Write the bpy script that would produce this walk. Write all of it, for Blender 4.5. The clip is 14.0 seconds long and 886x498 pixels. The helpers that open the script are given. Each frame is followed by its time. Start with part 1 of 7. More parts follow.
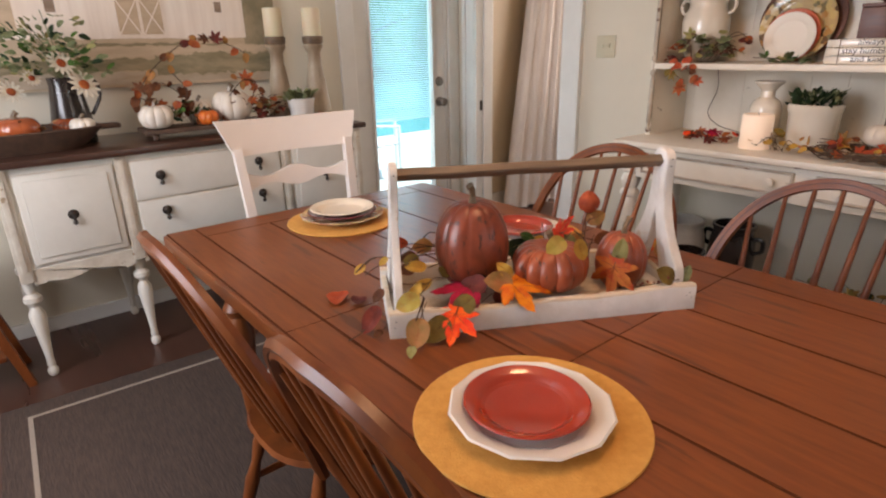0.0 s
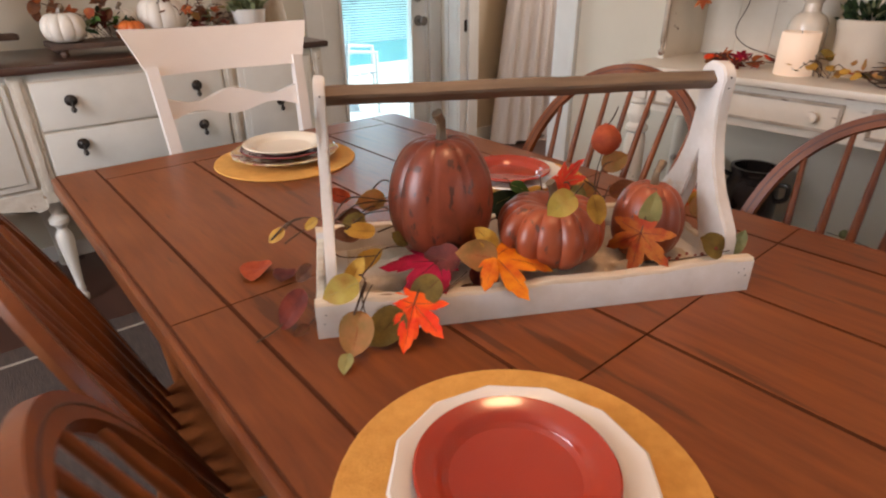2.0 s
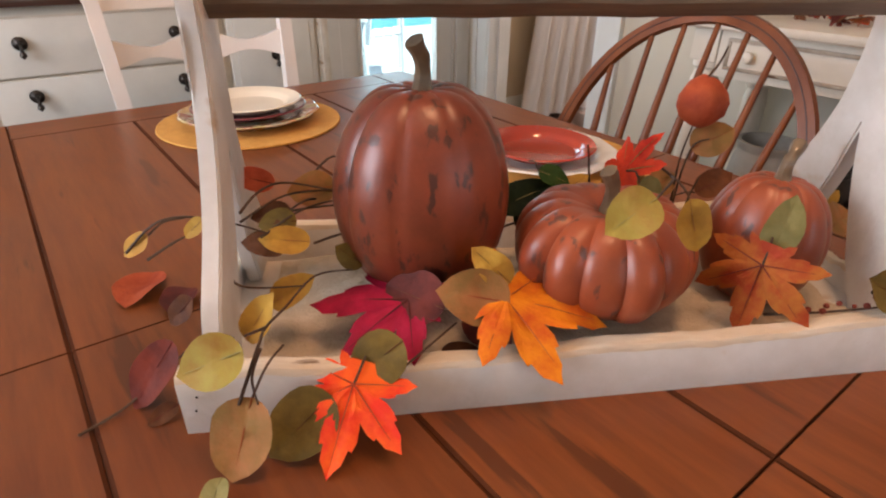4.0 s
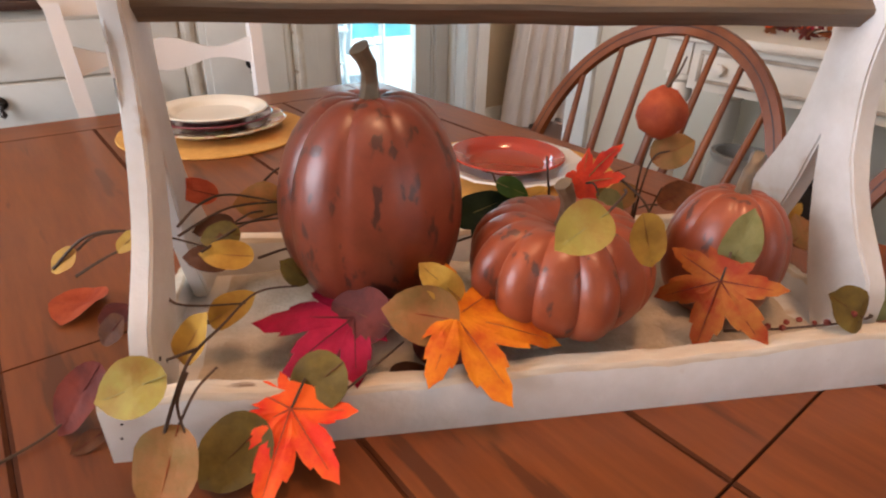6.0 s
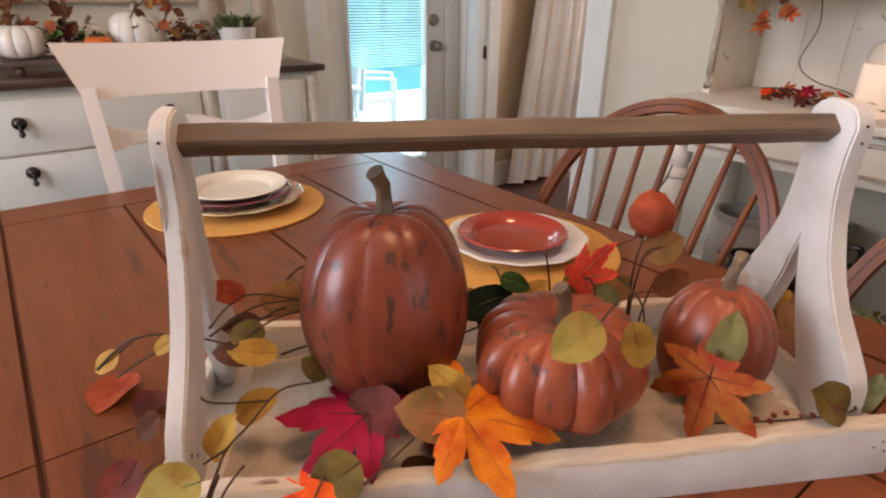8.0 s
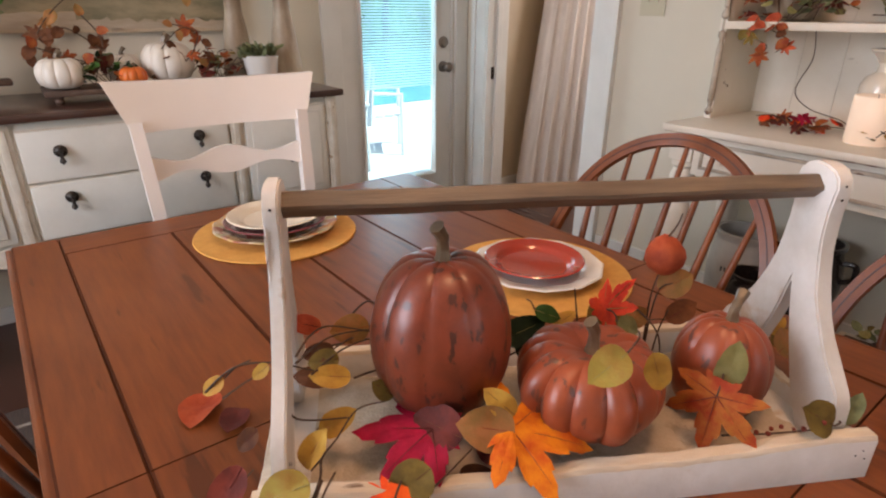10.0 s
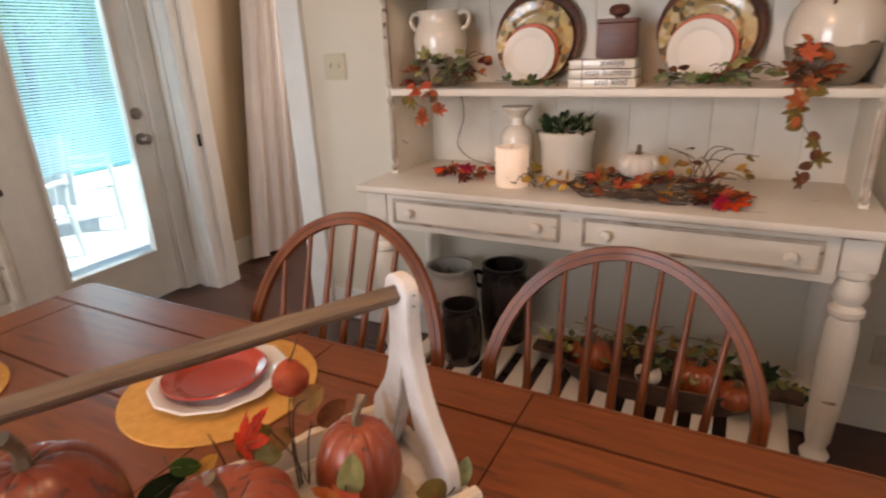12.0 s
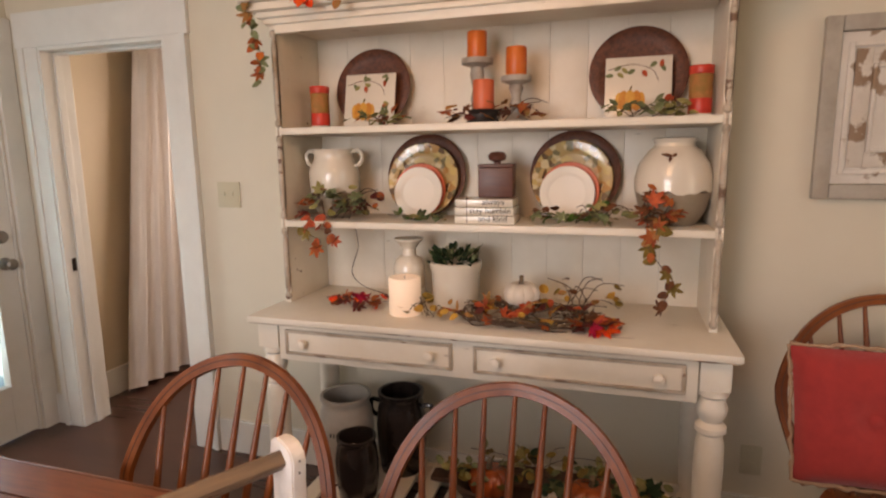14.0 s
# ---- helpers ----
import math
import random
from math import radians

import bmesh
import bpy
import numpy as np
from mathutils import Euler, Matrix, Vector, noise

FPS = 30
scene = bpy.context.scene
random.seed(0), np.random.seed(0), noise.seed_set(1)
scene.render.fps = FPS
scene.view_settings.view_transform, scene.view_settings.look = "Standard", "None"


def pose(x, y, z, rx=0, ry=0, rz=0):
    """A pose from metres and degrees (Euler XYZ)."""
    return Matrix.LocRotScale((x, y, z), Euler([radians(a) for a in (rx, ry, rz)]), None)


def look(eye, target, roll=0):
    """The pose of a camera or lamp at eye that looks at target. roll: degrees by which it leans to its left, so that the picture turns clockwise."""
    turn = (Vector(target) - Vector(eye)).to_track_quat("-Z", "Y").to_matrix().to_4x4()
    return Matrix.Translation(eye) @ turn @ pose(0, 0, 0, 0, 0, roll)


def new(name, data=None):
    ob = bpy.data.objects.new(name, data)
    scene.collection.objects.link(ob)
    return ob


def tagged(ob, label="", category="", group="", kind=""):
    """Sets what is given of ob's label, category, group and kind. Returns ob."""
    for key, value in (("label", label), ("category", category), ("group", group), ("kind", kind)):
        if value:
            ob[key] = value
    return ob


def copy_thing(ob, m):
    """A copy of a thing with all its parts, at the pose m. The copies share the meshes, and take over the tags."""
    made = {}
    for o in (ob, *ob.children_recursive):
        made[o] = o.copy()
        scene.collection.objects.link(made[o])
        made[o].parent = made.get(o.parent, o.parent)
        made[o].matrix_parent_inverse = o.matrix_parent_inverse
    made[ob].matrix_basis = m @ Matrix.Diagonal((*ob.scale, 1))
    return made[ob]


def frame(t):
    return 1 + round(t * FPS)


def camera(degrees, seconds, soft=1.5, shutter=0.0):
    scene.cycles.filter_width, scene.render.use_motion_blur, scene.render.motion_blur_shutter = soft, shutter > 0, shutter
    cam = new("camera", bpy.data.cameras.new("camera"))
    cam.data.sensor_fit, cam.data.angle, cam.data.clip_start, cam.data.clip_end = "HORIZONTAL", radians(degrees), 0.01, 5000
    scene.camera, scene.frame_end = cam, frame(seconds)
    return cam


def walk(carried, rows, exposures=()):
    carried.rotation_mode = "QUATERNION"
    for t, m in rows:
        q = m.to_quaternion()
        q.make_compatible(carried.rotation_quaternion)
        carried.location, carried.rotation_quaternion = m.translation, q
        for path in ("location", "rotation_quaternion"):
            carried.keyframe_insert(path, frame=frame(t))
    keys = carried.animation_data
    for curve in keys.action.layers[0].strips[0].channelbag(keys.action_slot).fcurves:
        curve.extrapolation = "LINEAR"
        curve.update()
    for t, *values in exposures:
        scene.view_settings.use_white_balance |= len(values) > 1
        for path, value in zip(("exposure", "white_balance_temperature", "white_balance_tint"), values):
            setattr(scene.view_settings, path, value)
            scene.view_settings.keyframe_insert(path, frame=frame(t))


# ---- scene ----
cam = camera(76.1, 14.0, soft=2.1, shutter=0.4)
PATH = [
    (0, (0.03, 0.043, 1.327), (1.215, 1.505, 0.65), -1.3),
    (0.5, (0.065, 0.064, 1.303), (1.265, 1.489, 0.576), -1.0),
    (1, (0.131, 0.138, 1.285), (1.345, 1.523, 0.506), -0.6),
    (1.5, (0.199, 0.231, 1.272), (1.407, 1.594, 0.443), -0.4),
    (2, (0.297, 0.297, 1.228), (1.462, 1.662, 0.345), -0.4),
    (2.5, (0.442, 0.384, 1.19), (1.549, 1.773, 0.271), -0.4),
    (2.7, (0.474, 0.418, 1.175), (1.562, 1.814, 0.245), -0.4),
    (4.8, (0.576, 0.543, 1.107), (1.64, 1.928, 0.132), 0.8),
    (5, (0.581, 0.538, 1.109), (1.654, 1.92, 0.14), 1.0),
    (5.5, (0.578, 0.538, 1.11), (1.67, 1.908, 0.145), 1.4),
    (6, (0.593, 0.53, 1.11), (1.711, 1.897, 0.173), 1.5),
    (6.5, (0.606, 0.522, 1.127), (1.738, 1.9, 0.223), 1.3),
    (7, (0.609, 0.515, 1.151), (1.755, 1.91, 0.291), 1.1),
    (7.5, (0.596, 0.516, 1.174), (1.742, 1.933, 0.35), 0.8),
    (8, (0.583, 0.514, 1.179), (1.71, 1.96, 0.38), 0.6),
    (8.2, (0.574, 0.512, 1.178), (1.694, 1.967, 0.384), 0.5),
    (10.3, (0.48, 0.483, 1.26), (1.619, 1.936, 0.489), 0.4),
    (10.5, (0.476, 0.486, 1.261), (1.669, 1.902, 0.502), 0.4),
    (11, (0.52, 0.437, 1.332), (1.895, 1.69, 0.597), -0.5),
    (11.5, (0.596, 0.372, 1.362), (2.12, 1.448, 0.64), -1.9),
    (12, (0.637, 0.33, 1.39), (2.292, 1.219, 0.702), -2.5),
    (12.5, (0.65, 0.313, 1.405), (2.398, 1.053, 0.776), -2.5),
    (13, (0.65, 0.31, 1.424), (2.459, 0.969, 0.883), -2.2),
    (13.5, (0.639, 0.31, 1.447), (2.492, 0.925, 1.014), -1.4),
    (14, (0.622, 0.301, 1.469), (2.504, 0.893, 1.142), -0.8),
]
walk(cam, [(t, look(eye, target, roll)) for t, eye, target, roll in PATH], exposures=((0.0, 0.88, 7300.0, 24.0), (2.7, 0.88, 7300.0, 24.0), (4.8, 1.02, 7050.0, 23.0), (6.5, 1.02, 6950.0, 23.0), (8.0, 0.88, 6950.0, 23.0), (10.3, 0.88, 7050.0, 23.0), (12.3, 0.86, 7600.0, 26.0), (14.0, 0.86, 8200.0, 27.0)))

# ---------- world, light ----------
world = bpy.data.worlds.new("world")
scene.world = world
world.use_nodes = True
wn = world.node_tree.nodes
sky = wn.new("ShaderNodeTexSky")
sky.sky_type, sky.sun_disc = "NISHITA", False
sky.sun_elevation, sky.sun_rotation = radians(61), radians(143)
wn["Background"].inputs[1].default_value = 0.15
world.node_tree.links.new(sky.outputs[0], wn["Background"].inputs[0])


def lamp(name, kind, m, energy, colour, size=1.0, size_y=None, angle=0.01):
    data = bpy.data.lights.new(name, kind)
    data.energy, data.color = energy, colour
    if kind == "AREA":
        data.shape, data.size, data.size_y = "RECTANGLE", size, size_y or size
    elif kind == "SUN":
        data.angle = angle
    else:
        data.shadow_soft_size = size
    ob = new(name, data)
    ob.matrix_world = m
    return ob


# sun from the south-west, high, on the patio behind the glass door
lamp("sun", "SUN", look((3, -4, 9), (0.0, 0.0, 0.0)), 5.0, (1.0, 0.95, 0.88), angle=radians(0.6))
# daylight in the west window; south and hall lamps are fill in added windows
lamp("window_light_west", "AREA", look((-1.54, 1.65, 1.55), (1.0, 1.30, 1.05)), 43, (0.77, 0.885, 1.0), 1.5, 1.3)
lamp("south_fill_light", "AREA", look((1.2, -1.94, 1.6), (1.5, 1.0, 0.9)), 3.2, (1.0, 0.85, 0.68), 1.5, 1.2)
lamp("hall_fill_light", "AREA", look((4.32, 2.55, 1.5), (3.4, 2.8, 1.1)), 11.0, (1.0, 0.93, 0.85), 0.7, 1.2)
lamp("door_light", "AREA", look((2.38, 3.56, 1.12), (2.38, 1.5, 1.12)), 8, (0.80, 0.94, 1.0), 0.48, 1.5)
# warm bulb of the ceiling light
lamp("ceiling_bulb", "POINT", pose(0.95, 0.65, 2.28), 12.5, (1.0, 0.60, 0.33), 0.16)


# ---------- materials ----------
def material(name, base, second=None, scale=6.0, amount=0.5, rough=0.5, bump=0.15, bump_scale=60.0, stretch=(1, 1, 1),
             metal=0.0, coat=0.0, vary=0.0, wear=None, wear_at=0.68, wear_scale=14.0, wear_stretch=(1, 1, 1), transmission=0.0, sheen=0.0, subsurface=0.0, spec=0.5, swing=1.0):
    m = bpy.data.materials.new(name)
    m.use_nodes = True
    nt = m.node_tree
    n, l = nt.nodes, nt.links
    b = n["Principled BSDF"]
    b.inputs["Roughness"].default_value, b.inputs["Metallic"].default_value = rough, metal
    b.inputs["Coat Weight"].default_value, b.inputs["Coat Roughness"].default_value = coat, 0.12
    b.inputs["Transmission Weight"].default_value, b.inputs["Sheen Weight"].default_value = transmission, sheen
    b.inputs["Subsurface Weight"].default_value, b.inputs["Specular IOR Level"].default_value = subsurface, spec
    co = n.new("ShaderNodeTexCoord")
    mp = n.new("ShaderNodeMapping")
    mp.inputs["Scale"].default_value = stretch
    l.new(co.outputs["Object"], mp.inputs[0])
    info = n.new("ShaderNodeObjectInfo")
    if vary:
        sh = n.new("ShaderNodeVectorMath")
        sh.operation = "SCALE"
        sh.inputs[0].default_value = (7, 5, 3)
        l.new(info.outputs["Random"], sh.inputs["Scale"])
        l.new(sh.outputs[0], mp.inputs["Location"])
    tx = n.new("ShaderNodeTexNoise")
    tx.inputs["Scale"].default_value, tx.inputs["Detail"].default_value, tx.inputs["Roughness"].default_value = scale, 6, 0.62
    l.new(mp.outputs[0], tx.inputs["Vector"])
    rp = n.new("ShaderNodeValToRGB")
    lo, hi = 0.5 - 0.28 / (1 + amount), 0.5 + 0.28 / (1 + amount)
    rp.color_ramp.elements[0].position, rp.color_ramp.elements[1].position = lo, hi
    s = second or tuple(c * (1 - 0.3 * amount) for c in base)
    rp.color_ramp.elements[0].color, rp.color_ramp.elements[1].color = (*s, 1), (*base, 1)
    l.new(tx.outputs["Fac"], rp.inputs[0])
    out = rp.outputs[0]
    if wear:
        mw = n.new("ShaderNodeMapping")
        mw.inputs["Scale"].default_value = wear_stretch
        l.new(co.outputs["Object"], mw.inputs[0])
        w = n.new("ShaderNodeTexNoise")
        w.inputs["Scale"].default_value, w.inputs["Detail"].default_value = wear_scale, 5
        l.new(mw.outputs[0], w.inputs["Vector"])
        wr = n.new("ShaderNodeMapRange")
        wr.inputs["From Min"].default_value, wr.inputs["From Max"].default_value = wear_at, wear_at + 0.05
        l.new(w.outputs["Fac"], wr.inputs[0])
        mx = n.new("ShaderNodeMix")
        mx.data_type = "RGBA"
        l.new(wr.outputs[0], mx.inputs["Factor"])
        l.new(out, mx.inputs[6])
        mx.inputs[7].default_value = (*wear, 1)
        out = mx.outputs[2]
    if vary:
        hv = n.new("ShaderNodeHueSaturation")
        mr = n.new("ShaderNodeMapRange")
        mr.inputs["To Min"].default_value, mr.inputs["To Max"].default_value = 1 - vary, 1 + vary
        l.new(info.outputs["Random"], mr.inputs[0])
        l.new(mr.outputs[0], hv.inputs["Value"])
        l.new(out, hv.inputs["Color"])
        out = hv.outputs[0]
    l.new(out, b.inputs["Base Color"])
    if bump:
        t2 = n.new("ShaderNodeTexNoise")
        t2.inputs["Scale"].default_value, t2.inputs["Detail"].default_value = bump_scale, 4
        l.new(mp.outputs[0], t2.inputs["Vector"])
        bp = n.new("ShaderNodeBump")
        bp.inputs["Strength"].default_value, bp.inputs["Distance"].default_value = bump, 0.004
        l.new(t2.outputs["Fac"], bp.inputs["Height"])
        l.new(bp.outputs[0], b.inputs["Normal"])
        rm = n.new("ShaderNodeMapRange")
        rm.inputs["To Min"].default_value, rm.inputs["To Max"].default_value = max(0.02, rough - 0.08 * swing), min(1, rough + 0.1 * swing)
        l.new(tx.outputs["Fac"], rm.inputs[0])
        l.new(rm.outputs[0], b.inputs["Roughness"])
    return m


def glowing(name, colour, strength):
    m = bpy.data.materials.new(name)
    m.use_nodes = True
    b = m.node_tree.nodes["Principled BSDF"]
    b.inputs["Base Color"].default_value = (*colour, 1)
    b.inputs["Emission Color"].default_value, b.inputs["Emission Strength"].default_value = (*colour, 1), strength
    return m


def clear_glass(name):
    m = bpy.data.materials.new(name)
    m.use_nodes = True
    n, l = m.node_tree.nodes, m.node_tree.links
    tr, gl, mx, fr = (n.new("ShaderNode" + k) for k in ("BsdfTransparent", "BsdfGlossy", "MixShader", "Fresnel"))
    tr.inputs[0].default_value = (0.78, 0.96, 1.0, 1)
    gl.inputs["Roughness"].default_value = 0.02
    l.new(fr.outputs[0], mx.inputs[0])
    l.new(tr.outputs[0], mx.inputs[1])
    l.new(gl.outputs[0], mx.inputs[2])
    l.new(mx.outputs[0], n["Material Output"].inputs[0])
    return m


WALL = material("wall_paint", (0.67, 0.615, 0.50), (0.63, 0.575, 0.465), 3, 0.3, 0.55, 0.05, 180)
TAN = material("tan_wall_paint", (0.56, 0.46, 0.33), (0.52, 0.42, 0.30), 3, 0.3, 0.55, 0.05, 160)
CEIL = material("ceiling_paint", (0.80, 0.79, 0.75), None, 3, 0.2, 0.7, 0.05, 120)
TRIM = material("trim_paint", (0.74, 0.73, 0.69), (0.66, 0.65, 0.61), 5, 0.3, 0.35, 0.06, 90)
FLOOR = material("dark_floor_boards", (0.085, 0.038, 0.026), (0.045, 0.02, 0.015), 5, 0.6, 0.28, 0.1, 40, (1, 0.08, 1))
RUG = material("rug_pile", (0.074, 0.046, 0.034), (0.043, 0.027, 0.020), 130, 0.8, 0.95, 0.8, 260, (1, 0.12, 1))
RUG_LINE = material("rug_line", (0.34, 0.275, 0.22), None, 80, 0.5, 0.95, 0.5, 400)
OAK_Y = material("table_wood_y", (0.245, 0.067, 0.016), (0.162, 0.040, 0.010), 13, 0.5, 0.36, 0.012, 60, (5, 0.5, 3), coat=0.10, spec=0.38, vary=0.10, wear=(0.115, 0.031, 0.009), wear_at=0.64, wear_scale=7, wear_stretch=(5, 0.5, 1), swing=0.25)
OAK_X = material("table_wood_x", (0.245, 0.067, 0.016), (0.162, 0.040, 0.010), 13, 0.5, 0.36, 0.012, 60, (0.5, 5, 3), coat=0.10, spec=0.38, vary=0.10, wear=(0.115, 0.031, 0.009), wear_at=0.64, wear_scale=7, wear_stretch=(0.5, 5, 1), swing=0.25)
CHAIR = material("chair_wood", (0.225, 0.063, 0.016), (0.115, 0.030, 0.009), 12, 0.8, 0.32, 0.08, 60, (1, 1, 0.25), spec=0.35, vary=0.06)
GLAZE = material("brown_groove_glaze", (0.090, 0.026, 0.009), (0.060, 0.018, 0.007), 9, 0.5, 0.75, 0.02, 60, spec=0.1)
GROOVE = material("dark_glaze", (0.05, 0.016, 0.008), None, 20, 0.4, 0.4, 0.05)
SATIN_WHITE = material("white_chair_paint", (0.82, 0.76, 0.70), (0.76, 0.70, 0.64), 4, 0.2, 0.38, 0.04, 80)
CHIPPY = material("chippy_white_paint", (0.78, 0.72, 0.62), (0.69, 0.62, 0.51), 5, 0.5, 0.42, 0.12, 45, (1, 1, 1), wear=(0.20, 0.12, 0.07), wear_at=0.695, wear_scale=22, wear_stretch=(1, 0.25, 1))
CHIPPY_EDGE = material("worn_white_edge", (0.54, 0.46, 0.37), (0.30, 0.235, 0.17), 14, 0.7, 0.5, 0.15, 50, wear=(0.13, 0.065, 0.035), wear_at=0.60, wear_scale=30, wear_stretch=(1, 0.3, 1))
SIDEB = material("sideboard_paint", (0.72, 0.70, 0.63), (0.62, 0.60, 0.53), 4, 0.5, 0.45, 0.1, 50, wear=(0.36, 0.28, 0.19), wear_at=0.75, wear_scale=16, wear_stretch=(0.4, 1, 1))
SIDEB_EDGE = material("sideboard_edge", (0.66, 0.62, 0.53), (0.52, 0.46, 0.37), 16, 0.7, 0.5, 0.1, 50, wear=(0.30, 0.21, 0.13), wear_at=0.66, wear_scale=30)
DARK_TOP = material("dark_stained_top", (0.075, 0.032, 0.02), (0.04, 0.018, 0.012), 8, 0.7, 0.3, 0.08, 60, (0.3, 5, 3), coat=0.2)
TRAY_WHITE = material("tray_whitewash", (0.77, 0.745, 0.71), (0.60, 0.56, 0.50), 9, 0.7, 0.55, 0.35, 70, (1, 1, 1), wear=(0.55, 0.42, 0.30), wear_at=0.66, wear_scale=11)
TRAY_BARE = material("tray_worn_edge", (0.78, 0.69, 0.55), (0.62, 0.50, 0.36), 16, 0.8, 0.6, 0.4, 70, (0.6, 3, 3), wear=(0.22, 0.13, 0.075), wear_at=0.70, wear_scale=26, wear_stretch=(0.5, 3, 3))
HANDLE_WOOD = material("grey_brown_stick", (0.205, 0.142, 0.090), (0.100, 0.067, 0.045), 9, 0.9, 0.5, 0.2, 60, (0.5, 6, 6))
PEWTER = material("aged_metal", (0.06, 0.05, 0.045), (0.03, 0.025, 0.02), 30, 0.6, 0.35, 0.2, 90, metal=0.8)
STEEL = material("satin_nickel", (0.30, 0.28, 0.26), None, 20, 0.3, 0.32, 0.02, metal=0.95)
GLASS = clear_glass("pane_glass")


# ---------- mesh helpers ----------
def box(bm, c, s, m=None, bevel=0.0):
    r = bmesh.ops.create_cube(bm, size=1.0)
    v = r["verts"]
    bmesh.ops.scale(bm, vec=s, verts=v)
    if bevel:
        e = list({e for x in v for e in x.link_edges})
        g = bmesh.ops.bevel(bm, geom=e, offset=bevel, segments=2, affect="EDGES", profile=0.6)
        v = list({x for f in g["faces"] for x in f.verts} | {x for x in v if x.is_valid})
    bmesh.ops.translate(bm, vec=c, verts=v)
    if m:
        bmesh.ops.transform(bm, matrix=m, verts=v)
    return v


def lathe(bm, profile, segs=20, m=None, ribs=0, depth=0.0):
    rings = []
    for r, z in profile:
        ring = []
        for i in range(segs):
            a = 2 * math.pi * i / segs
            k = 1.0
            if ribs:
                k = 1 - depth * (1 - abs(math.sin(a * ribs / 2)) ** 0.6)
            p = Vector((r * k * math.cos(a), r * k * math.sin(a), z))
            ring.append(bm.verts.new(m @ p if m else p))
        rings.append(ring)
    for a, b in zip(rings, rings[1:]):
        for i in range(segs):
            j = (i + 1) % segs
            bm.faces.new((a[i], a[j], b[j], b[i]))
    if profile[0][0] > 1e-4:
        bm.faces.new(rings[0][::-1])
    if profile[-1][0] > 1e-4:
        bm.faces.new(rings[-1])
    return rings


def tube(bm, pts, radii, segs=8, m=None, flat=1.0):
    pts = [Vector(p) for p in pts]
    if not isinstance(radii, (list, tuple)):
        radii = [radii] * len(pts)
    rings, up = [], None
    for i, p in enumerate(pts):
        d = (pts[min(i + 1, len(pts) - 1)] - pts[max(i - 1, 0)]).normalized()
        if up is None:
            up = d.orthogonal().normalized()
        up = (up - d * up.dot(d)).normalized()
        side = d.cross(up)
        ring = []
        for k in range(segs):
            a = 2 * math.pi * k / segs
            q = p + (up * math.cos(a) * flat + side * math.sin(a)) * radii[i]
            ring.append(bm.verts.new(m @ q if m else q))
        rings.append(ring)
    for a, b in zip(rings, rings[1:]):
        for k in range(segs):
            j = (k + 1) % segs
            bm.faces.new((a[k], a[j], b[j], b[k]))
    bm.faces.new(rings[0][::-1])
    bm.faces.new(rings[-1])


def curved(pts, n=8):
    pts = [Vector(p) for p in pts]
    out = []
    for i in range(len(pts) - 1):
        p0, p1, p2, p3 = pts[max(i - 1, 0)], pts[i], pts[i + 1], pts[min(i + 2, len(pts) - 1)]
        for k in range(n):
            t = k / n
            out.append(0.5 * ((2 * p1) + (p2 - p0) * t + (2 * p0 - 5 * p1 + 4 * p2 - p3) * t * t + (3 * p1 - p0 - 3 * p2 + p3) * t ** 3))
    out.append(pts[-1])
    return out


def extrude_outline(bm, outline, depth, m=None):
    """A flat outline in the xy plane, made solid along z."""
    lo = [bm.verts.new(m @ Vector((x, y, 0)) if m else Vector((x, y, 0))) for x, y in outline]
    hi = [bm.verts.new(m @ Vector((x, y, depth)) if m else Vector((x, y, depth))) for x, y in outline]
    n = len(outline)
    for i in range(n):
        j = (i + 1) % n
        bm.faces.new((lo[i], lo[j], hi[j], hi[i]))
    f = [bm.faces.new(lo[::-1]), bm.faces.new(hi)]
    bmesh.ops.triangulate(bm, faces=f)


def mesh_from(name, bm, mat, smooth=True):
    bmesh.ops.recalc_face_normals(bm, faces=bm.faces[:])
    me = bpy.data.meshes.new(name)
    bm.to_mesh(me)
    bm.free()
    me.materials.append(mat)
    if smooth:
        me.shade_smooth()
        me.set_sharp_from_angle(angle=radians(38))
    return me


def part(name, bm, mat, parent, label="", smooth=True):
    ob = new(name, mesh_from(name, bm, mat, smooth))
    ob.parent = parent
    if label:
        ob["label"] = label
    return ob


def thing(name, m, label, category, group=""):
    ob = new(name)
    ob.empty_display_size = 0.05
    ob.matrix_world = m
    return tagged(ob, label, category, group)


def solo(name, bm, mat, label, category, group="", kind="", m=None, smooth=True):
    ob = new(name, mesh_from(name, bm, mat, smooth))
    if m:
        ob.matrix_world = m
    return tagged(ob, label, category, group, kind)


def structure(name, boxes, mat, label, bevel=0.0):
    bm = bmesh.new()
    for c, s in boxes:
        box(bm, c, s, None, bevel)
    return solo(name, bm, mat, label, name.rstrip("_0123456789").split("_")[0], kind="structure", smooth=False)


def span(x0, x1, y0, y1, z0, z1):
    return ((x0 + x1) / 2, (y0 + y1) / 2, (z0 + z1) / 2), (x1 - x0, y1 - y0, z1 - z0)


# ---------- shell of the room ----------
WX, EX, SY, NY, CZ = -1.60, 2.86, -2.0, 3.32, 2.45     # inner faces
structure("floor", [span(WX - 0.1, 4.5, SY - 0.1, NY + 0.14, -0.12, 0)], FLOOR, "dark brown polished wooden floor")
structure("ceiling", [span(WX - 0.1, 4.5, SY - 0.1, NY + 0.14, CZ, CZ + 0.1)], CEIL, "flat off-white painted ceiling")
structure("wall_north", [span(WX - 0.1, 1.995, NY, NY + 0.14, 0, CZ), span(1.995, 2.765, NY, NY + 0.14, 2.06, CZ), span(2.765, 2.925, NY, NY + 0.14, 0, CZ)],
          WALL, "pale sage painted wall behind the sideboard")
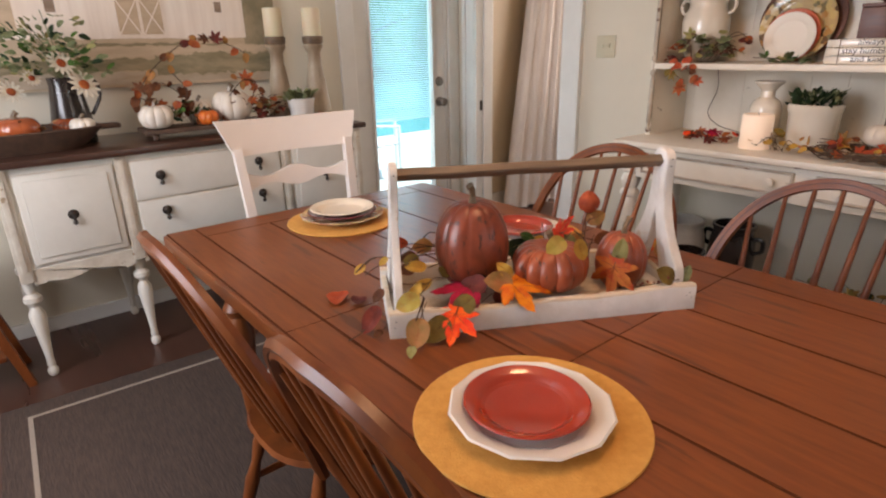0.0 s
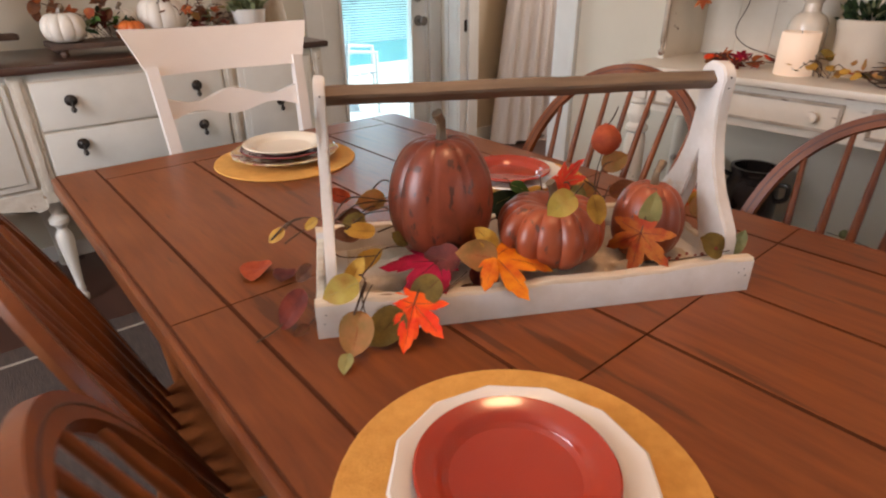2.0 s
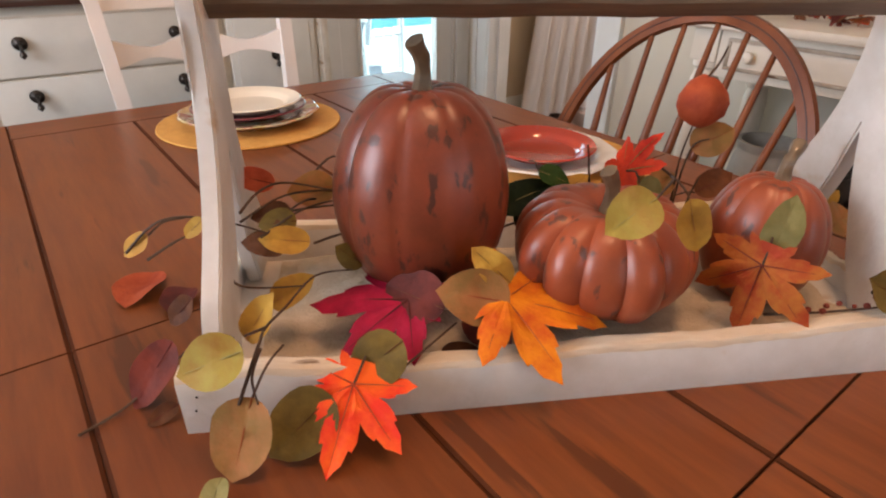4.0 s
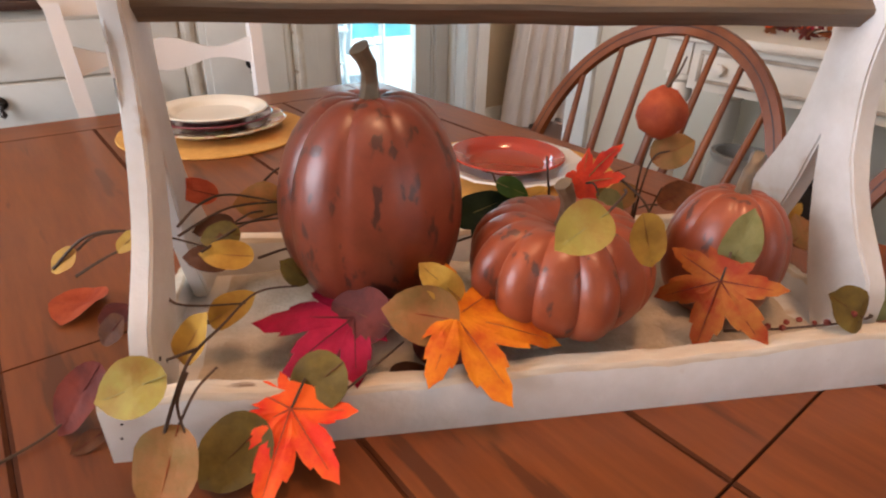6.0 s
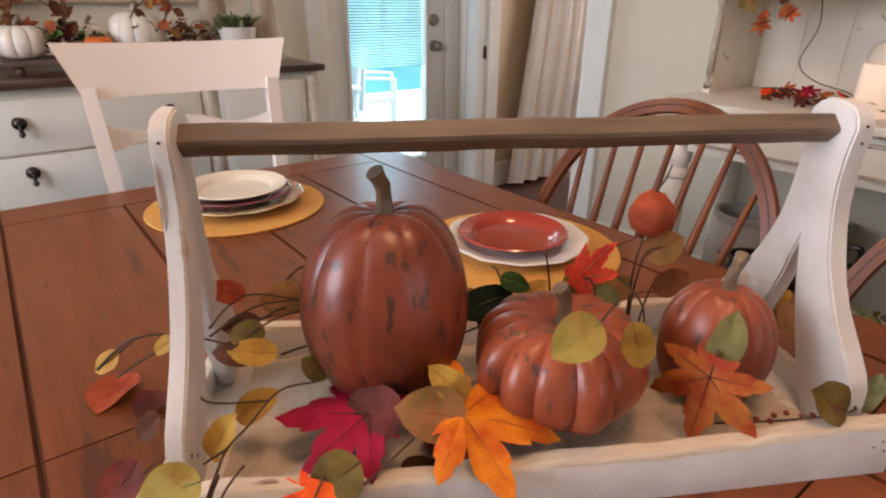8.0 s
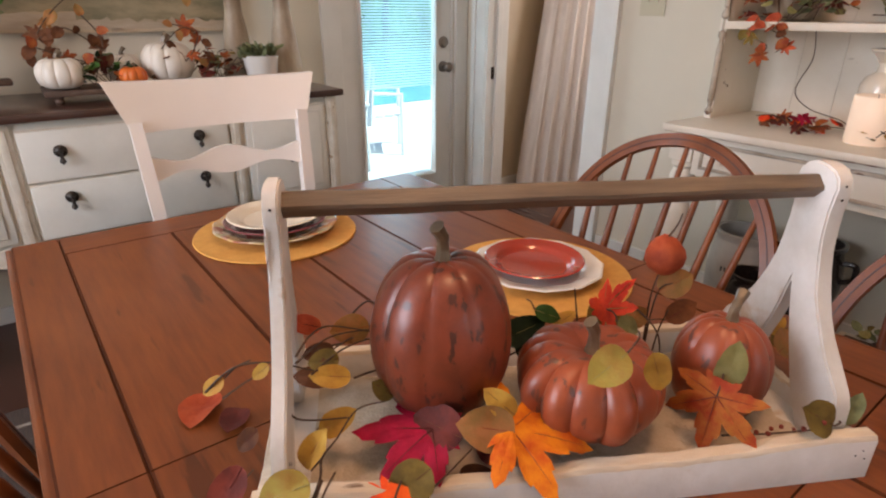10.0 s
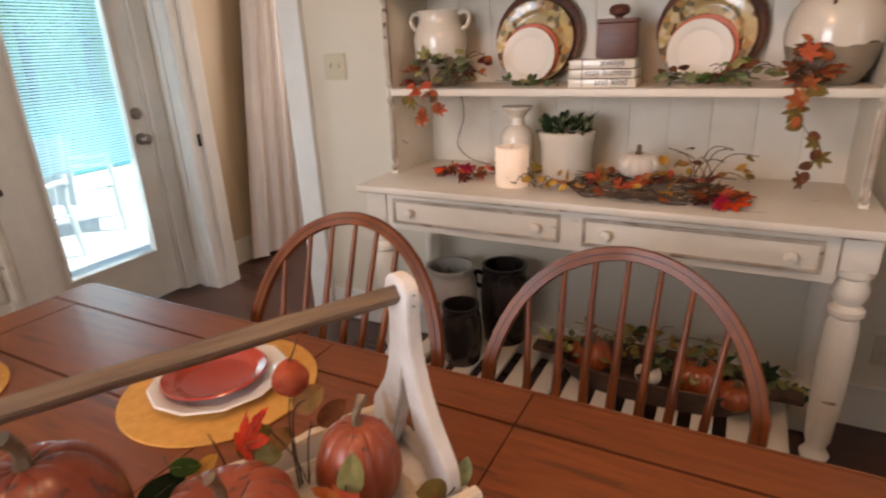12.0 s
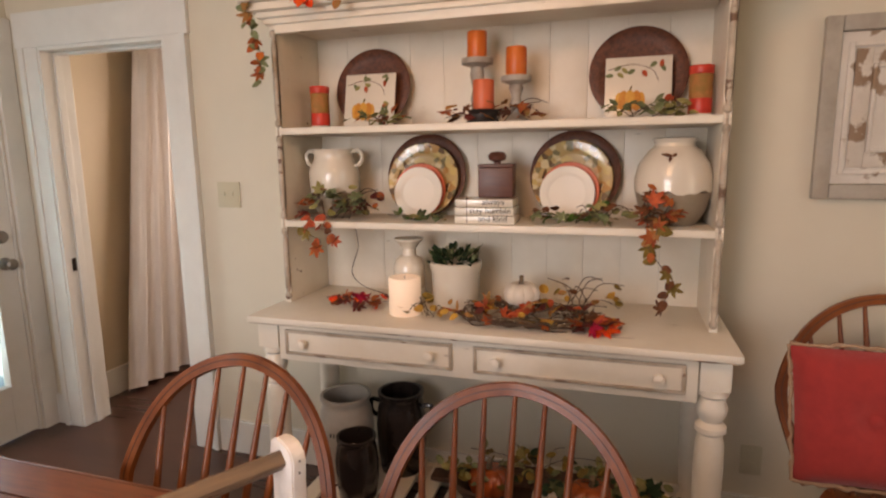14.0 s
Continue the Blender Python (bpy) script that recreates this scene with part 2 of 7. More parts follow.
structure("wall_east", [span(EX, EX + 0.13, SY, 2.334, 0, CZ), span(EX, EX + 0.13, 2.334, 3.12, 2.03, CZ), span(EX, EX + 0.13, 3.12, NY, 0, CZ)],
          WALL, "pale sage painted wall behind the hutch")
structure("wall_west", [span(WX - 0.1, WX, SY, 0.9, 0, CZ), span(WX - 0.1, WX, 0.9, 2.4, 0, 0.9), span(WX - 0.1, WX, 0.9, 2.4, 2.2, CZ), span(WX - 0.1, WX, 2.4, NY, 0, CZ)],
          WALL, "pale sage painted wall with an unseen window")
structure("wall_south", [span(WX - 0.1, 0.45, SY - 0.1, SY, 0, CZ), span(0.45, 1.95, SY - 0.1, SY, 0, 1.0), span(0.45, 1.95, SY - 0.1, SY, 2.2, CZ), span(1.95, 4.5, SY - 0.1, SY, 0, CZ)],
          WALL, "pale sage painted wall with an unseen window")
structure("wall_hall", [span(2.925, 4.5, NY, NY + 0.14, 0, CZ), span(4.4, 4.5, SY, 2.2, 0, CZ), span(4.4, 4.5, 2.2, 2.9, 0, 0.9), span(4.4, 4.5, 2.2, 2.9, 2.1, CZ), span(4.4, 4.5, 2.9, NY, 0, CZ), span(EX + 0.13, 4.4, 1.4, 1.5, 0, CZ)],
          TAN, "tan painted wall of the hall")
structure("baseboard", [span(WX, 1.89, NY - 0.016, NY, 0, 0.075), span(EX - 0.016, EX, SY, 2.20, 0, 0.17), span(EX - 0.016, EX, 3.23, NY - 0.017, 0, 0.17), span(2.995, 4.4, NY - 0.016, NY, 0, 0.17), span(WX, WX + 0.016, SY, NY - 0.017, 0, 0.15)],
          TRIM, "white painted baseboard", 0.003)
# casing round the hall opening and its jambs
structure("door_casing", [span(EX - 0.022, EX, 2.205, 2.334, 0, 2.03), span(EX - 0.022, EX, 3.118, 3.235, 0, 2.03), span(EX - 0.024, EX, 2.195, 3.26, 2.03, 2.20),
                          span(EX - 0.018, EX + 0.148, 2.334, 2.350, 0, 2.012), span(EX - 0.018, EX + 0.148, 3.102, 3.118, 0, 2.012), span(EX - 0.018, EX + 0.148, 2.334, 3.118, 2.012, 2.03), span(EX + 0.05, EX + 0.09, 3.09, 3.102, 0, 2.0), span(EX + 0.05, EX + 0.09, 2.350, 2.362, 0, 2.0), span(EX + 0.05, EX + 0.09, 2.362, 3.09, 2.0, 2.012),
                          span(EX - 0.032, EX - 0.022, 3.20, 3.235, 0, 2.03), span(EX - 0.032, EX - 0.022, 2.205, 2.235, 0, 2.03)],
          TRIM, "white painted casing round the hall opening", 0.004)
structure("trim", [span(1.89, 1.995, NY - 0.022, NY, 0, 2.06), span(2.765, 2.856, NY - 0.022, NY, 0, 2.06), span(1.87, 2.858, NY - 0.024, NY, 2.06, 2.18),
                   span(1.997, 2.012, NY, NY + 0.14, 0, 2.058), span(2.748, 2.763, NY, NY + 0.14, 0, 2.058), span(1.997, 2.763, NY, NY + 0.14, 2.043, 2.058)],
          TRIM, "white painted casing round the glass door", 0.004)
bm = bmesh.new()
box(bm, (EX + 0.03, 3.0995, 0.915), (0.022, 0.004, 0.07), None, 0.001)
solo("strike_plate", bm, PEWTER, "dark metal strike plate on the white jamb", "strike plate")

# glass door with a blind between its panes
door = tagged(thing("door_1", pose(2.38, NY + 0.03, 0), "white full-glass exterior door, closed, with a blind in it", "door"), kind="structure")
bm = bmesh.new()
for x0, x1, z0, z1 in ((-0.366, -0.25, 0.012, 2.04), (0.25, 0.366, 0.012, 2.04), (-0.25, 0.25, 0.012, 0.30), (-0.25, 0.25, 1.92, 2.04)):
    box(bm, *span(x0, x1, -0.022, 0.022, z0, z1), None, 0.002)
part("door_leaf", bm, TRIM, door, smooth=False)
bm = bmesh.new()
for x0, x1, z0, z1 in ((-0.268, -0.248, 0.285, 1.935), (0.248, 0.268, 0.285, 1.935), (-0.248, 0.248, 0.285, 0.303), (-0.248, 0.248, 1.917, 1.935)):
    box(bm, *span(x0, x1, -0.034, 0.02, z0, z1), None, 0.004)
part("glass_frame", bm, TRIM, door, "white moulded glazing frame", smooth=False)
bm = bmesh.new()
box(bm, (0, 0.012, 1.11), (0.498, 0.004, 1.616))
pane = part("pane", bm, GLASS, door, smooth=False)
pane.visible_shadow = False
BLIND = material("blind_slats", (0.76, 0.86, 0.88), None, 5, 0.2, 0.4, 0)
bn, bl = BLIND.node_tree.nodes, BLIND.node_tree.links
lit, blend = bn.new("ShaderNodeBsdfTranslucent"), bn.new("ShaderNodeMixShader")
lit.inputs[0].default_value, blend.inputs[0].default_value = (0.72, 0.92, 0.97, 1), 0.65
bl.new(bn["Principled BSDF"].outputs[0], blend.inputs[1])
bl.new(lit.outputs[0], blend.inputs[2])
bl.new(blend.outputs[0], bn["Material Output"].inputs[0])
bm = bmesh.new()
for i in range(74):
    box(bm, (0, 0, 0), (0.49, 0.0125, 0.0008), Matrix.Translation((0, -0.004, 1.905 - i * 0.0145)) @ pose(0, 0, 0, 42))
tagged(part("blind", bm, BLIND, door, "white mini blind lowered most of the way", smooth=False), kind="stuff")
bm = bmesh.new()
lathe(bm, [(0.033, 0), (0.033, 0.006), (0.026, 0.010), (0.026, 0.018), (0.0, 0.02)], 20, pose(0.31, -0.022, 1.085, 90))
part("deadbolt", bm, STEEL, door, "satin nickel deadbolt")
bm = bmesh.new()
lathe(bm, [(0.033, 0), (0.033, 0.006), (0.015, 0.012), (0.013, 0.035), (0.026, 0.045), (0.029, 0.058), (0.02, 0.068), (0.0, 0.07)], 20, pose(0.31, -0.022, 0.945, 90))
part("door_knob", bm, STEEL, door, "satin nickel knob")

# window frames in the west opening and the added, unseen south and hall ones
def window(name, m, w, h):
    win = tagged(thing(name, m, "white painted sash window, closed, out of view", "window"), kind="structure")
    bm = bmesh.new()
    for c, s in (span(-w / 2, w / 2, -0.05, 0.05, 0, 0.05), span(-w / 2, w / 2, -0.05, 0.05, h - 0.05, h), span(-w / 2, -w / 2 + 0.05, -0.05, 0.05, 0.05, h - 0.05),
                 span(w / 2 - 0.05, w / 2, -0.05, 0.05, 0.05, h - 0.05), span(-w / 2 + 0.05, w / 2 - 0.05, -0.03, 0.03, h / 2 - 0.025, h / 2 + 0.025)):
        box(bm, c, s, None, 0.003)
    part("window_frame", bm, TRIM, win, smooth=False)
    bm = bmesh.new()
    box(bm, (0, 0.02, h / 2), (w - 0.1, 0.004, h - 0.1))
    part("pane", bm, GLASS, win, smooth=False).visible_shadow = False


window("window_1", pose(WX - 0.05, 1.65, 0.9, 0, 0, 90), 1.5, 1.3)
window("window_2", pose(1.2, SY - 0.05, 1.0, 0, 0, 180), 1.5, 1.2)
window("window_3", pose(4.45, 2.55, 0.9, 0, 0, -90), 0.7, 1.2)

# switch plate by the opening, and one in the hall
PLATE = material("almond_plastic", (0.56, 0.51, 0.37), None, 4, 0.2, 0.35, 0)


def switch(m, gangs=2):
    s = thing("switch_plate", m, "almond plastic light switch plate on the wall", "light switch")
    bm = bmesh.new()
    box(bm, (0, 0.003, 0), (0.055 * gangs + 0.012, 0.006, 0.118), None, 0.002)
    part("plate", bm, PLATE, s)
    for g in range(gangs):
        bm = bmesh.new()
        box(bm, (-0.023 * (gangs - 1) + 0.046 * g, 0.008, 0.004), (0.009, 0.012, 0.02), pose(0, 0, 0, 12), 0.002)
        part("toggle", bm, PLATE, s)


switch(pose(EX, 2.05, 1.30, 0, 0, 90))
switch(pose(3.14, NY, 1.27, 0, 0, 180), 1)

outlet = thing("outlet_plate", pose(EX, -0.205, 0.315, 0, 0, 90), "almond plastic wall outlet plate near the baseboard", "outlet")
bm = bmesh.new()
box(bm, (0, 0.003, 0), (0.072, 0.006, 0.116), None, 0.002)
part("plate", bm, PLATE, outlet)
for dz in (-0.02, 0.02):
    bm = bmesh.new()
    box(bm, (0, 0.007, dz), (0.032, 0.004, 0.027), None, 0.0015)
    part("socket", bm, PLATE, outlet)

# ---------- outside ----------
CONCRETE = material("patio_concrete", (0.72, 0.71, 0.68), (0.62, 0.61, 0.58), 2, 0.5, 0.8, 0.2, 30)
CYAN_TINT = material("cyan_tint_sheet", (0.16, 0.60, 0.70), (0.12, 0.50, 0.60), 1.5, 0.5, 0.08, 0.2, 6)
LAWN = material("lawn", (0.075, 0.13, 0.04), (0.04, 0.08, 0.025), 1.2, 0.8, 0.9, 0.5, 40)
FOLIAGE = material("foliage", (0.24, 0.36, 0.13), (0.10, 0.18, 0.06), 1.5, 0.8, 0.6, 0, vary=0.1)
fn, fl = FOLIAGE.node_tree.nodes, FOLIAGE.node_tree.links
glow, both = fn.new("ShaderNodeBsdfTranslucent"), fn.new("ShaderNodeMixShader")
glow.inputs[0].default_value, both.inputs[0].default_value = (0.42, 0.60, 0.22, 1), 0.5
fl.new(fn["Principled BSDF"].outputs[0], both.inputs[1])
fl.new(glow.outputs[0], both.inputs[2])
fl.new(both.outputs[0], fn["Material Output"].inputs[0])
BARK = material("bark", (0.12, 0.09, 0.065), (0.06, 0.045, 0.035), 8, 0.8, 0.9, 0.6, 20, (1, 1, 0.2))
structure("ground", [span(-300, 300, -300, 300, -0.6, -0.16)], LAWN, "wide green lawn outside the house")
# added sheet, its colour carries the cyan tint of the bright view outside
structure("water", [span(-6, 24, 8.6, 20.5, -0.24, -0.155)], CYAN_TINT, "turquoise sheet over the lawn, coloured for the cyan tint outside")
structure("pavement", [span(-1.0, 9.5, NY + 0.15, 8.2, -0.2, -0.10)], CONCRETE, "sunlit pale concrete patio outside the glass door")


def tree(x, y, h, r, seed):
    rnd = random.Random(seed)
    t = thing("tree", pose(x, y, -0.17), "leafy green shade tree beyond the patio", "tree", "trees behind the house")
    bm = bmesh.new()
    tube(bm, [(0, 0, 0), (0.05, 0.02, h * 0.3), (-0.05, 0.05, h * 0.6), (0, 0, h * 0.85)], [0.2, 0.15, 0.1, 0.03], 8)
    for i in range(6):
        a, z = i * 1.05, h * (0.3 + 0.07 * i)
        tube(bm, [(0, 0, z), (math.cos(a) * r * 0.4, math.sin(a) * r * 0.4, z + 0.5), (math.cos(a) * r * 0.75, math.sin(a) * r * 0.75, z + 0.8)], [0.08, 0.05, 0.02], 6)
    part("trunk", bm, BARK, t)
    vs, fs = [], []
    for i in range(2600):
        a, u = rnd.uniform(0, 6.283), rnd.uniform(-1, 1)
        k = rnd.uniform(0.35, 1.0) * (0.8 + 0.3 * math.sin(3 * a + seed) * math.cos(4 * u))
        c = Vector((math.cos(a) * r * k * math.sqrt(1 - u * u), math.sin(a) * r * k * math.sqrt(1 - u * u), h * 0.62 + u * h * 0.42 * k))
        e = Euler((rnd.uniform(0, 6), rnd.uniform(0, 6), rnd.uniform(0, 6))).to_matrix()
        b = len(vs)
        s = rnd.uniform(0.08, 0.17)
        vs += [c + e @ Vector(p) * s for p in ((-1, 0, 0), (0, -0.5, 0.1), (1, 0, 0), (0, 0.5, 0.1))]
        fs.append((b, b + 1, b + 2, b + 3))
    me = bpy.data.meshes.new("crown")
    me.from_pydata(vs, [], fs)
    me.materials.append(FOLIAGE)
    ob = new("crown", me)
    ob.parent = t


for i, (x, y, h, r) in enumerate(((6.5, 21, 5.5, 2.4), (9.5, 22, 6.5, 2.8), (3.5, 22, 6.0, 2.6), (12.5, 23, 7, 3.0), (7.5, 25, 7, 3.2), (0, 23, 7, 3.2), (16, 25, 7, 3.4))):
    tree(x, y, h, r, i)

PATIO_WHITE = material("white_resin", (0.80, 0.80, 0.79), None, 5, 0.2, 0.4, 0)


def patio_chair(m):
    c = thing("patio_chair", m, "white slatted resin patio chair in the sun", "chair", "patio chairs")
    for sx in (-1, 1):
        bm = bmesh.new()
        tube(bm, [(sx * 0.27, -0.28, 0), (sx * 0.27, -0.27, 0.6), (sx * 0.27, 0.2, 0.62), (sx * 0.25, 0.28, 0.60)], 0.022, 8)
        part("armrest", bm, PATIO_WHITE, c)
        bm = bmesh.new()
        tube(bm, [(sx * 0.24, 0.30, 0), (sx * 0.24, 0.24, 0.45), (sx * 0.22, 0.36, 0.95)], 0.022, 8)
        part("leg", bm, PATIO_WHITE, c)
    for i in range(6):
        bm = bmesh.new()
        box(bm, (0, -0.24 + i * 0.095, 0.40 - 0.01 * i), (0.5, 0.08, 0.02), None, 0.005)
        part("seat_slat", bm, PATIO_WHITE, c)
    for i in range(5):
        bm = bmesh.new()
        box(bm, (-0.18 + 0.09 * i, 0.31, 0.70), (0.07, 0.02, 0.52), pose(0, 0, 0, -8), 0.005)
        part("back_slat", bm, PATIO_WHITE, c)


patio_chair(pose(3.55, 5.6, -0.10, 0, 0, 60))
patio_chair(pose(2.7, 5.0, -0.10, 0, 0, -70))
bm = bmesh.new()
lathe(bm, [(0.45, 0.70), (0.47, 0.71), (0.46, 0.73), (0.0, 0.73)], 32)
lathe(bm, [(0.22, 0.0), (0.2, 0.03), (0.03, 0.06), (0.03, 0.70)], 16)
solo("patio_table", bm, PATIO_WHITE, "round white patio table in the sun", "table", m=pose(3.0, 5.9, -0.10))
# hedge of far woods, one mass
vs, fs = [], []
rnd = random.Random(5)
for i in range(9000):
    x = rnd.uniform(-40, 60)
    y = 34 + rnd.uniform(-3, 3)
    z = rnd.uniform(0, 1) ** 0.8 * (7 + 2 * math.sin(x * 0.35) + math.sin(x * 1.1))
    e = Euler((rnd.uniform(0, 6), rnd.uniform(0, 6), 0)).to_matrix()
    b = len(vs)
    s = rnd.uniform(0.3, 0.7)
    vs += [Vector((x, y, z)) + e @ Vector(p) * s for p in ((-1, 0, 0), (0, -0.6, 0.1), (1, 0, 0), (0, 0.6, 0.1))]
    fs.append((b, b + 1, b + 2, b + 3))
me = bpy.data.meshes.new("woods")
me.from_pydata(vs, [], fs)
me.materials.append(FOLIAGE)
tagged(new("woods", me), "far band of dense green trees", "trees", kind="stuff")

# ---------- curtain in the hall ----------
SHEER = material("sheer_curtain", (0.64, 0.60, 0.57), (0.58, 0.53, 0.50), 5, 0.3, 0.8, 0.1, 200, sheen=0.2, subsurface=0.0)
bm = bmesh.new()
cols, rows_n = 60, 14
grid = []
for j in range(rows_n + 1):
    z = 0.03 + 2.28 * j / rows_n
    row = []
    for i in range(cols + 1):
        u = i / cols
        edge = 3.56 - 0.32 * (1 - j / rows_n) ** 1.1
        x = edge + (3.98 - edge) * u
        y = 3.20 + 0.026 * math.sin(u * 34 + 0.9 * math.sin(z * 1.3)) + 0.010 * math.sin(u * 71 + z * 0.6)
        row.append(bm.verts.new((x, y, z)))
    grid.append(row)
for a, b in zip(grid, grid[1:]):
    for i in range(cols):
        bm.faces.new((a[i], a[i + 1], b[i + 1], b[i]))
solo("curtain", bm, SHEER, "long pale gathered curtain hanging in the hall", "curtain")
bm = bmesh.new()
tube(bm, [(3.2, 3.21, 2.32), (4.2, 3.21, 2.32)], 0.012, 10)
solo("curtain_rod", bm, PEWTER, "thin dark curtain rod on the hall wall", "curtain rod")

# ceiling light over the table
bm = bmesh.new()
lathe(bm, [(0.17, 2.448), (0.17, 2.42), (0.14, 2.405), (0.0, 2.40)], 28)
solo("ceiling_light", bm, TRIM, "round white flush ceiling light over the table", "ceiling light", m=pose(0.95, 0.65, 0))

# ---------- rug ----------
rug = thing("rug", pose(0.775, 0.93, 0.0, 0, 0, -2.5), "dark taupe rug with a thin cream border line under the table", "rug")
bm = bmesh.new()
box(bm, (0, 0, 0.005), (1.98, 3.25, 0.010), None, 0.003)
part("rug_field", bm, RUG, rug)
bm = bmesh.new()
for c, s in (span(-0.905, 0.905, 1.510, 1.524, 0.009, 0.0125), span(-0.905, 0.905, -1.524, -1.510, 0.009, 0.0125), span(-0.905, -0.889, -1.510, 1.510, 0.009, 0.0125), span(0.889, 0.905, -1.510, 1.510, 0.009, 0.0125)):
    box(bm, c, s)
part("border_line", bm, RUG_LINE, rug, "thin cream woven border", smooth=False)

# ---------- dining table ----------
TX0, TX1, TY0, TY1, TZ = 0.43, 1.525, -0.30, 2.0, 0.76
table = thing("dining_table", pose(0, 0, 0), "large reddish-brown planked wooden dining table with a leaf", "table")


def plank(x0, x1, y0, y1, mat, th=0.032):
    """A board whose long edges slope into a glazed groove; the ends butt tightly."""
    along_y = mat is OAK_Y
    gx, gy = (0.0003, 0.0005) if along_y else (0.0005, 0.0003)
    wx, wy = (0.0034, 0.0010) if along_y else (0.0010, 0.0034)
    x0, x1, y0, y1 = x0 + gx, x1 - gx, y0 + gy, y1 - gy
    bm = bmesh.new()
    low = [bm.verts.new((x, y, TZ - th)) for x, y in ((x0, y0), (x1, y0), (x1, y1), (x0, y1))]
    rim = [bm.verts.new((x, y, TZ - 0.0014)) for x, y in ((x0, y0), (x1, y0), (x1, y1), (x0, y1))]
    top = [bm.verts.new((x, y, TZ)) for x, y in ((x0 + wx, y0 + wy), (x1 - wx, y0 + wy), (x1 - wx, y1 - wy), (x0 + wx, y1 - wy))]
    for k in range(4):
        j = (k + 1) % 4
        bm.faces.new((low[k], low[j], rim[j], rim[k])).material_index = 1
        bm.faces.new((rim[k], rim[j], top[j], top[k])).material_index = 1
    bm.faces.new(top)
    bm.faces.new(low[::-1])
    ob = part("plank", bm, mat, table, smooth=False)
    ob.data.materials.append(GLAZE)
    return ob


XS = (0.533, 0.753, 0.953, 1.172, 1.408)
for y0, y1 in ((TY0 + 0.115, 0.619), (0.619, 1.090), (1.090, TY1 - 0.115)):
    for a, b in zip(XS, XS[1:]):
        plank(a, b, y0, y1, OAK_Y)
for y0, y1 in ((TY0, 0.619), (0.619, 1.090), (1.090, TY1)):
    plank(TX0 + 0.012, XS[0], y0, y1, OAK_Y)
    plank(XS[-1], TX1 - 0.012, y0, y1, OAK_Y)
for y0, y1 in ((TY0, TY0 + 0.115), (TY1 - 0.115, TY1)):
    plank(XS[0], XS[-1], y0, y1, OAK_X)
bm = bmesh.new()
box(bm, *span(TX0 + 0.004, TX1 - 0.004, TY0 + 0.006, TY1 - 0.006, TZ - 0.05, TZ - 0.005), None, 0.008)
part("under_frame", bm, GROOVE, table, "dark glazed underside and joints")
bm = bmesh.new()
for c, s in (span(TX0, TX0 + 0.014, TY0 + 0.004, TY1 - 0.004, TZ - 0.045, TZ - 0.002), span(TX1 - 0.014, TX1, TY0 + 0.004, TY1 - 0.004, TZ - 0.045, TZ - 0.002)):
    box(bm, c, s, None, 0.006)
part("edge_moulding", bm, OAK_Y, table)
bm = bmesh.new()
for c, s in (span(TX0 + 0.12, TX1 - 0.12, TY1 - 0.16, TY1 - 0.135, 0.62, 0.71), span(TX0 + 0.12, TX1 - 0.12, TY0 + 0.135, TY0 + 0.16, 0.62, 0.71),
             span(TX0 + 0.12, TX0 + 0.145, TY0 + 0.16, TY1 - 0.16, 0.62, 0.71), span(TX1 - 0.145, TX1 - 0.12, TY0 + 0.16, TY1 - 0.16, 0.62, 0.71)):
    box(bm, c, s, None, 0.003)
part("apron", bm, CHAIR, table)
LEG = [(0.022, 0), (0.03, 0.04), (0.024, 0.08), (0.036, 0.28), (0.046, 0.42), (0.03, 0.47), (0.048, 0.50), (0.034, 0.53), (0.045, 0.56), (0.045, 0.71)]
for x in (TX0 + 0.15, TX1 - 0.15):
    for y in (TY0 + 0.17, TY1 - 0.17):
        bm = bmesh.new()
        lathe(bm, LEG, 18, pose(x, y, 0.011))
        part("leg", bm, CHAIR, table)


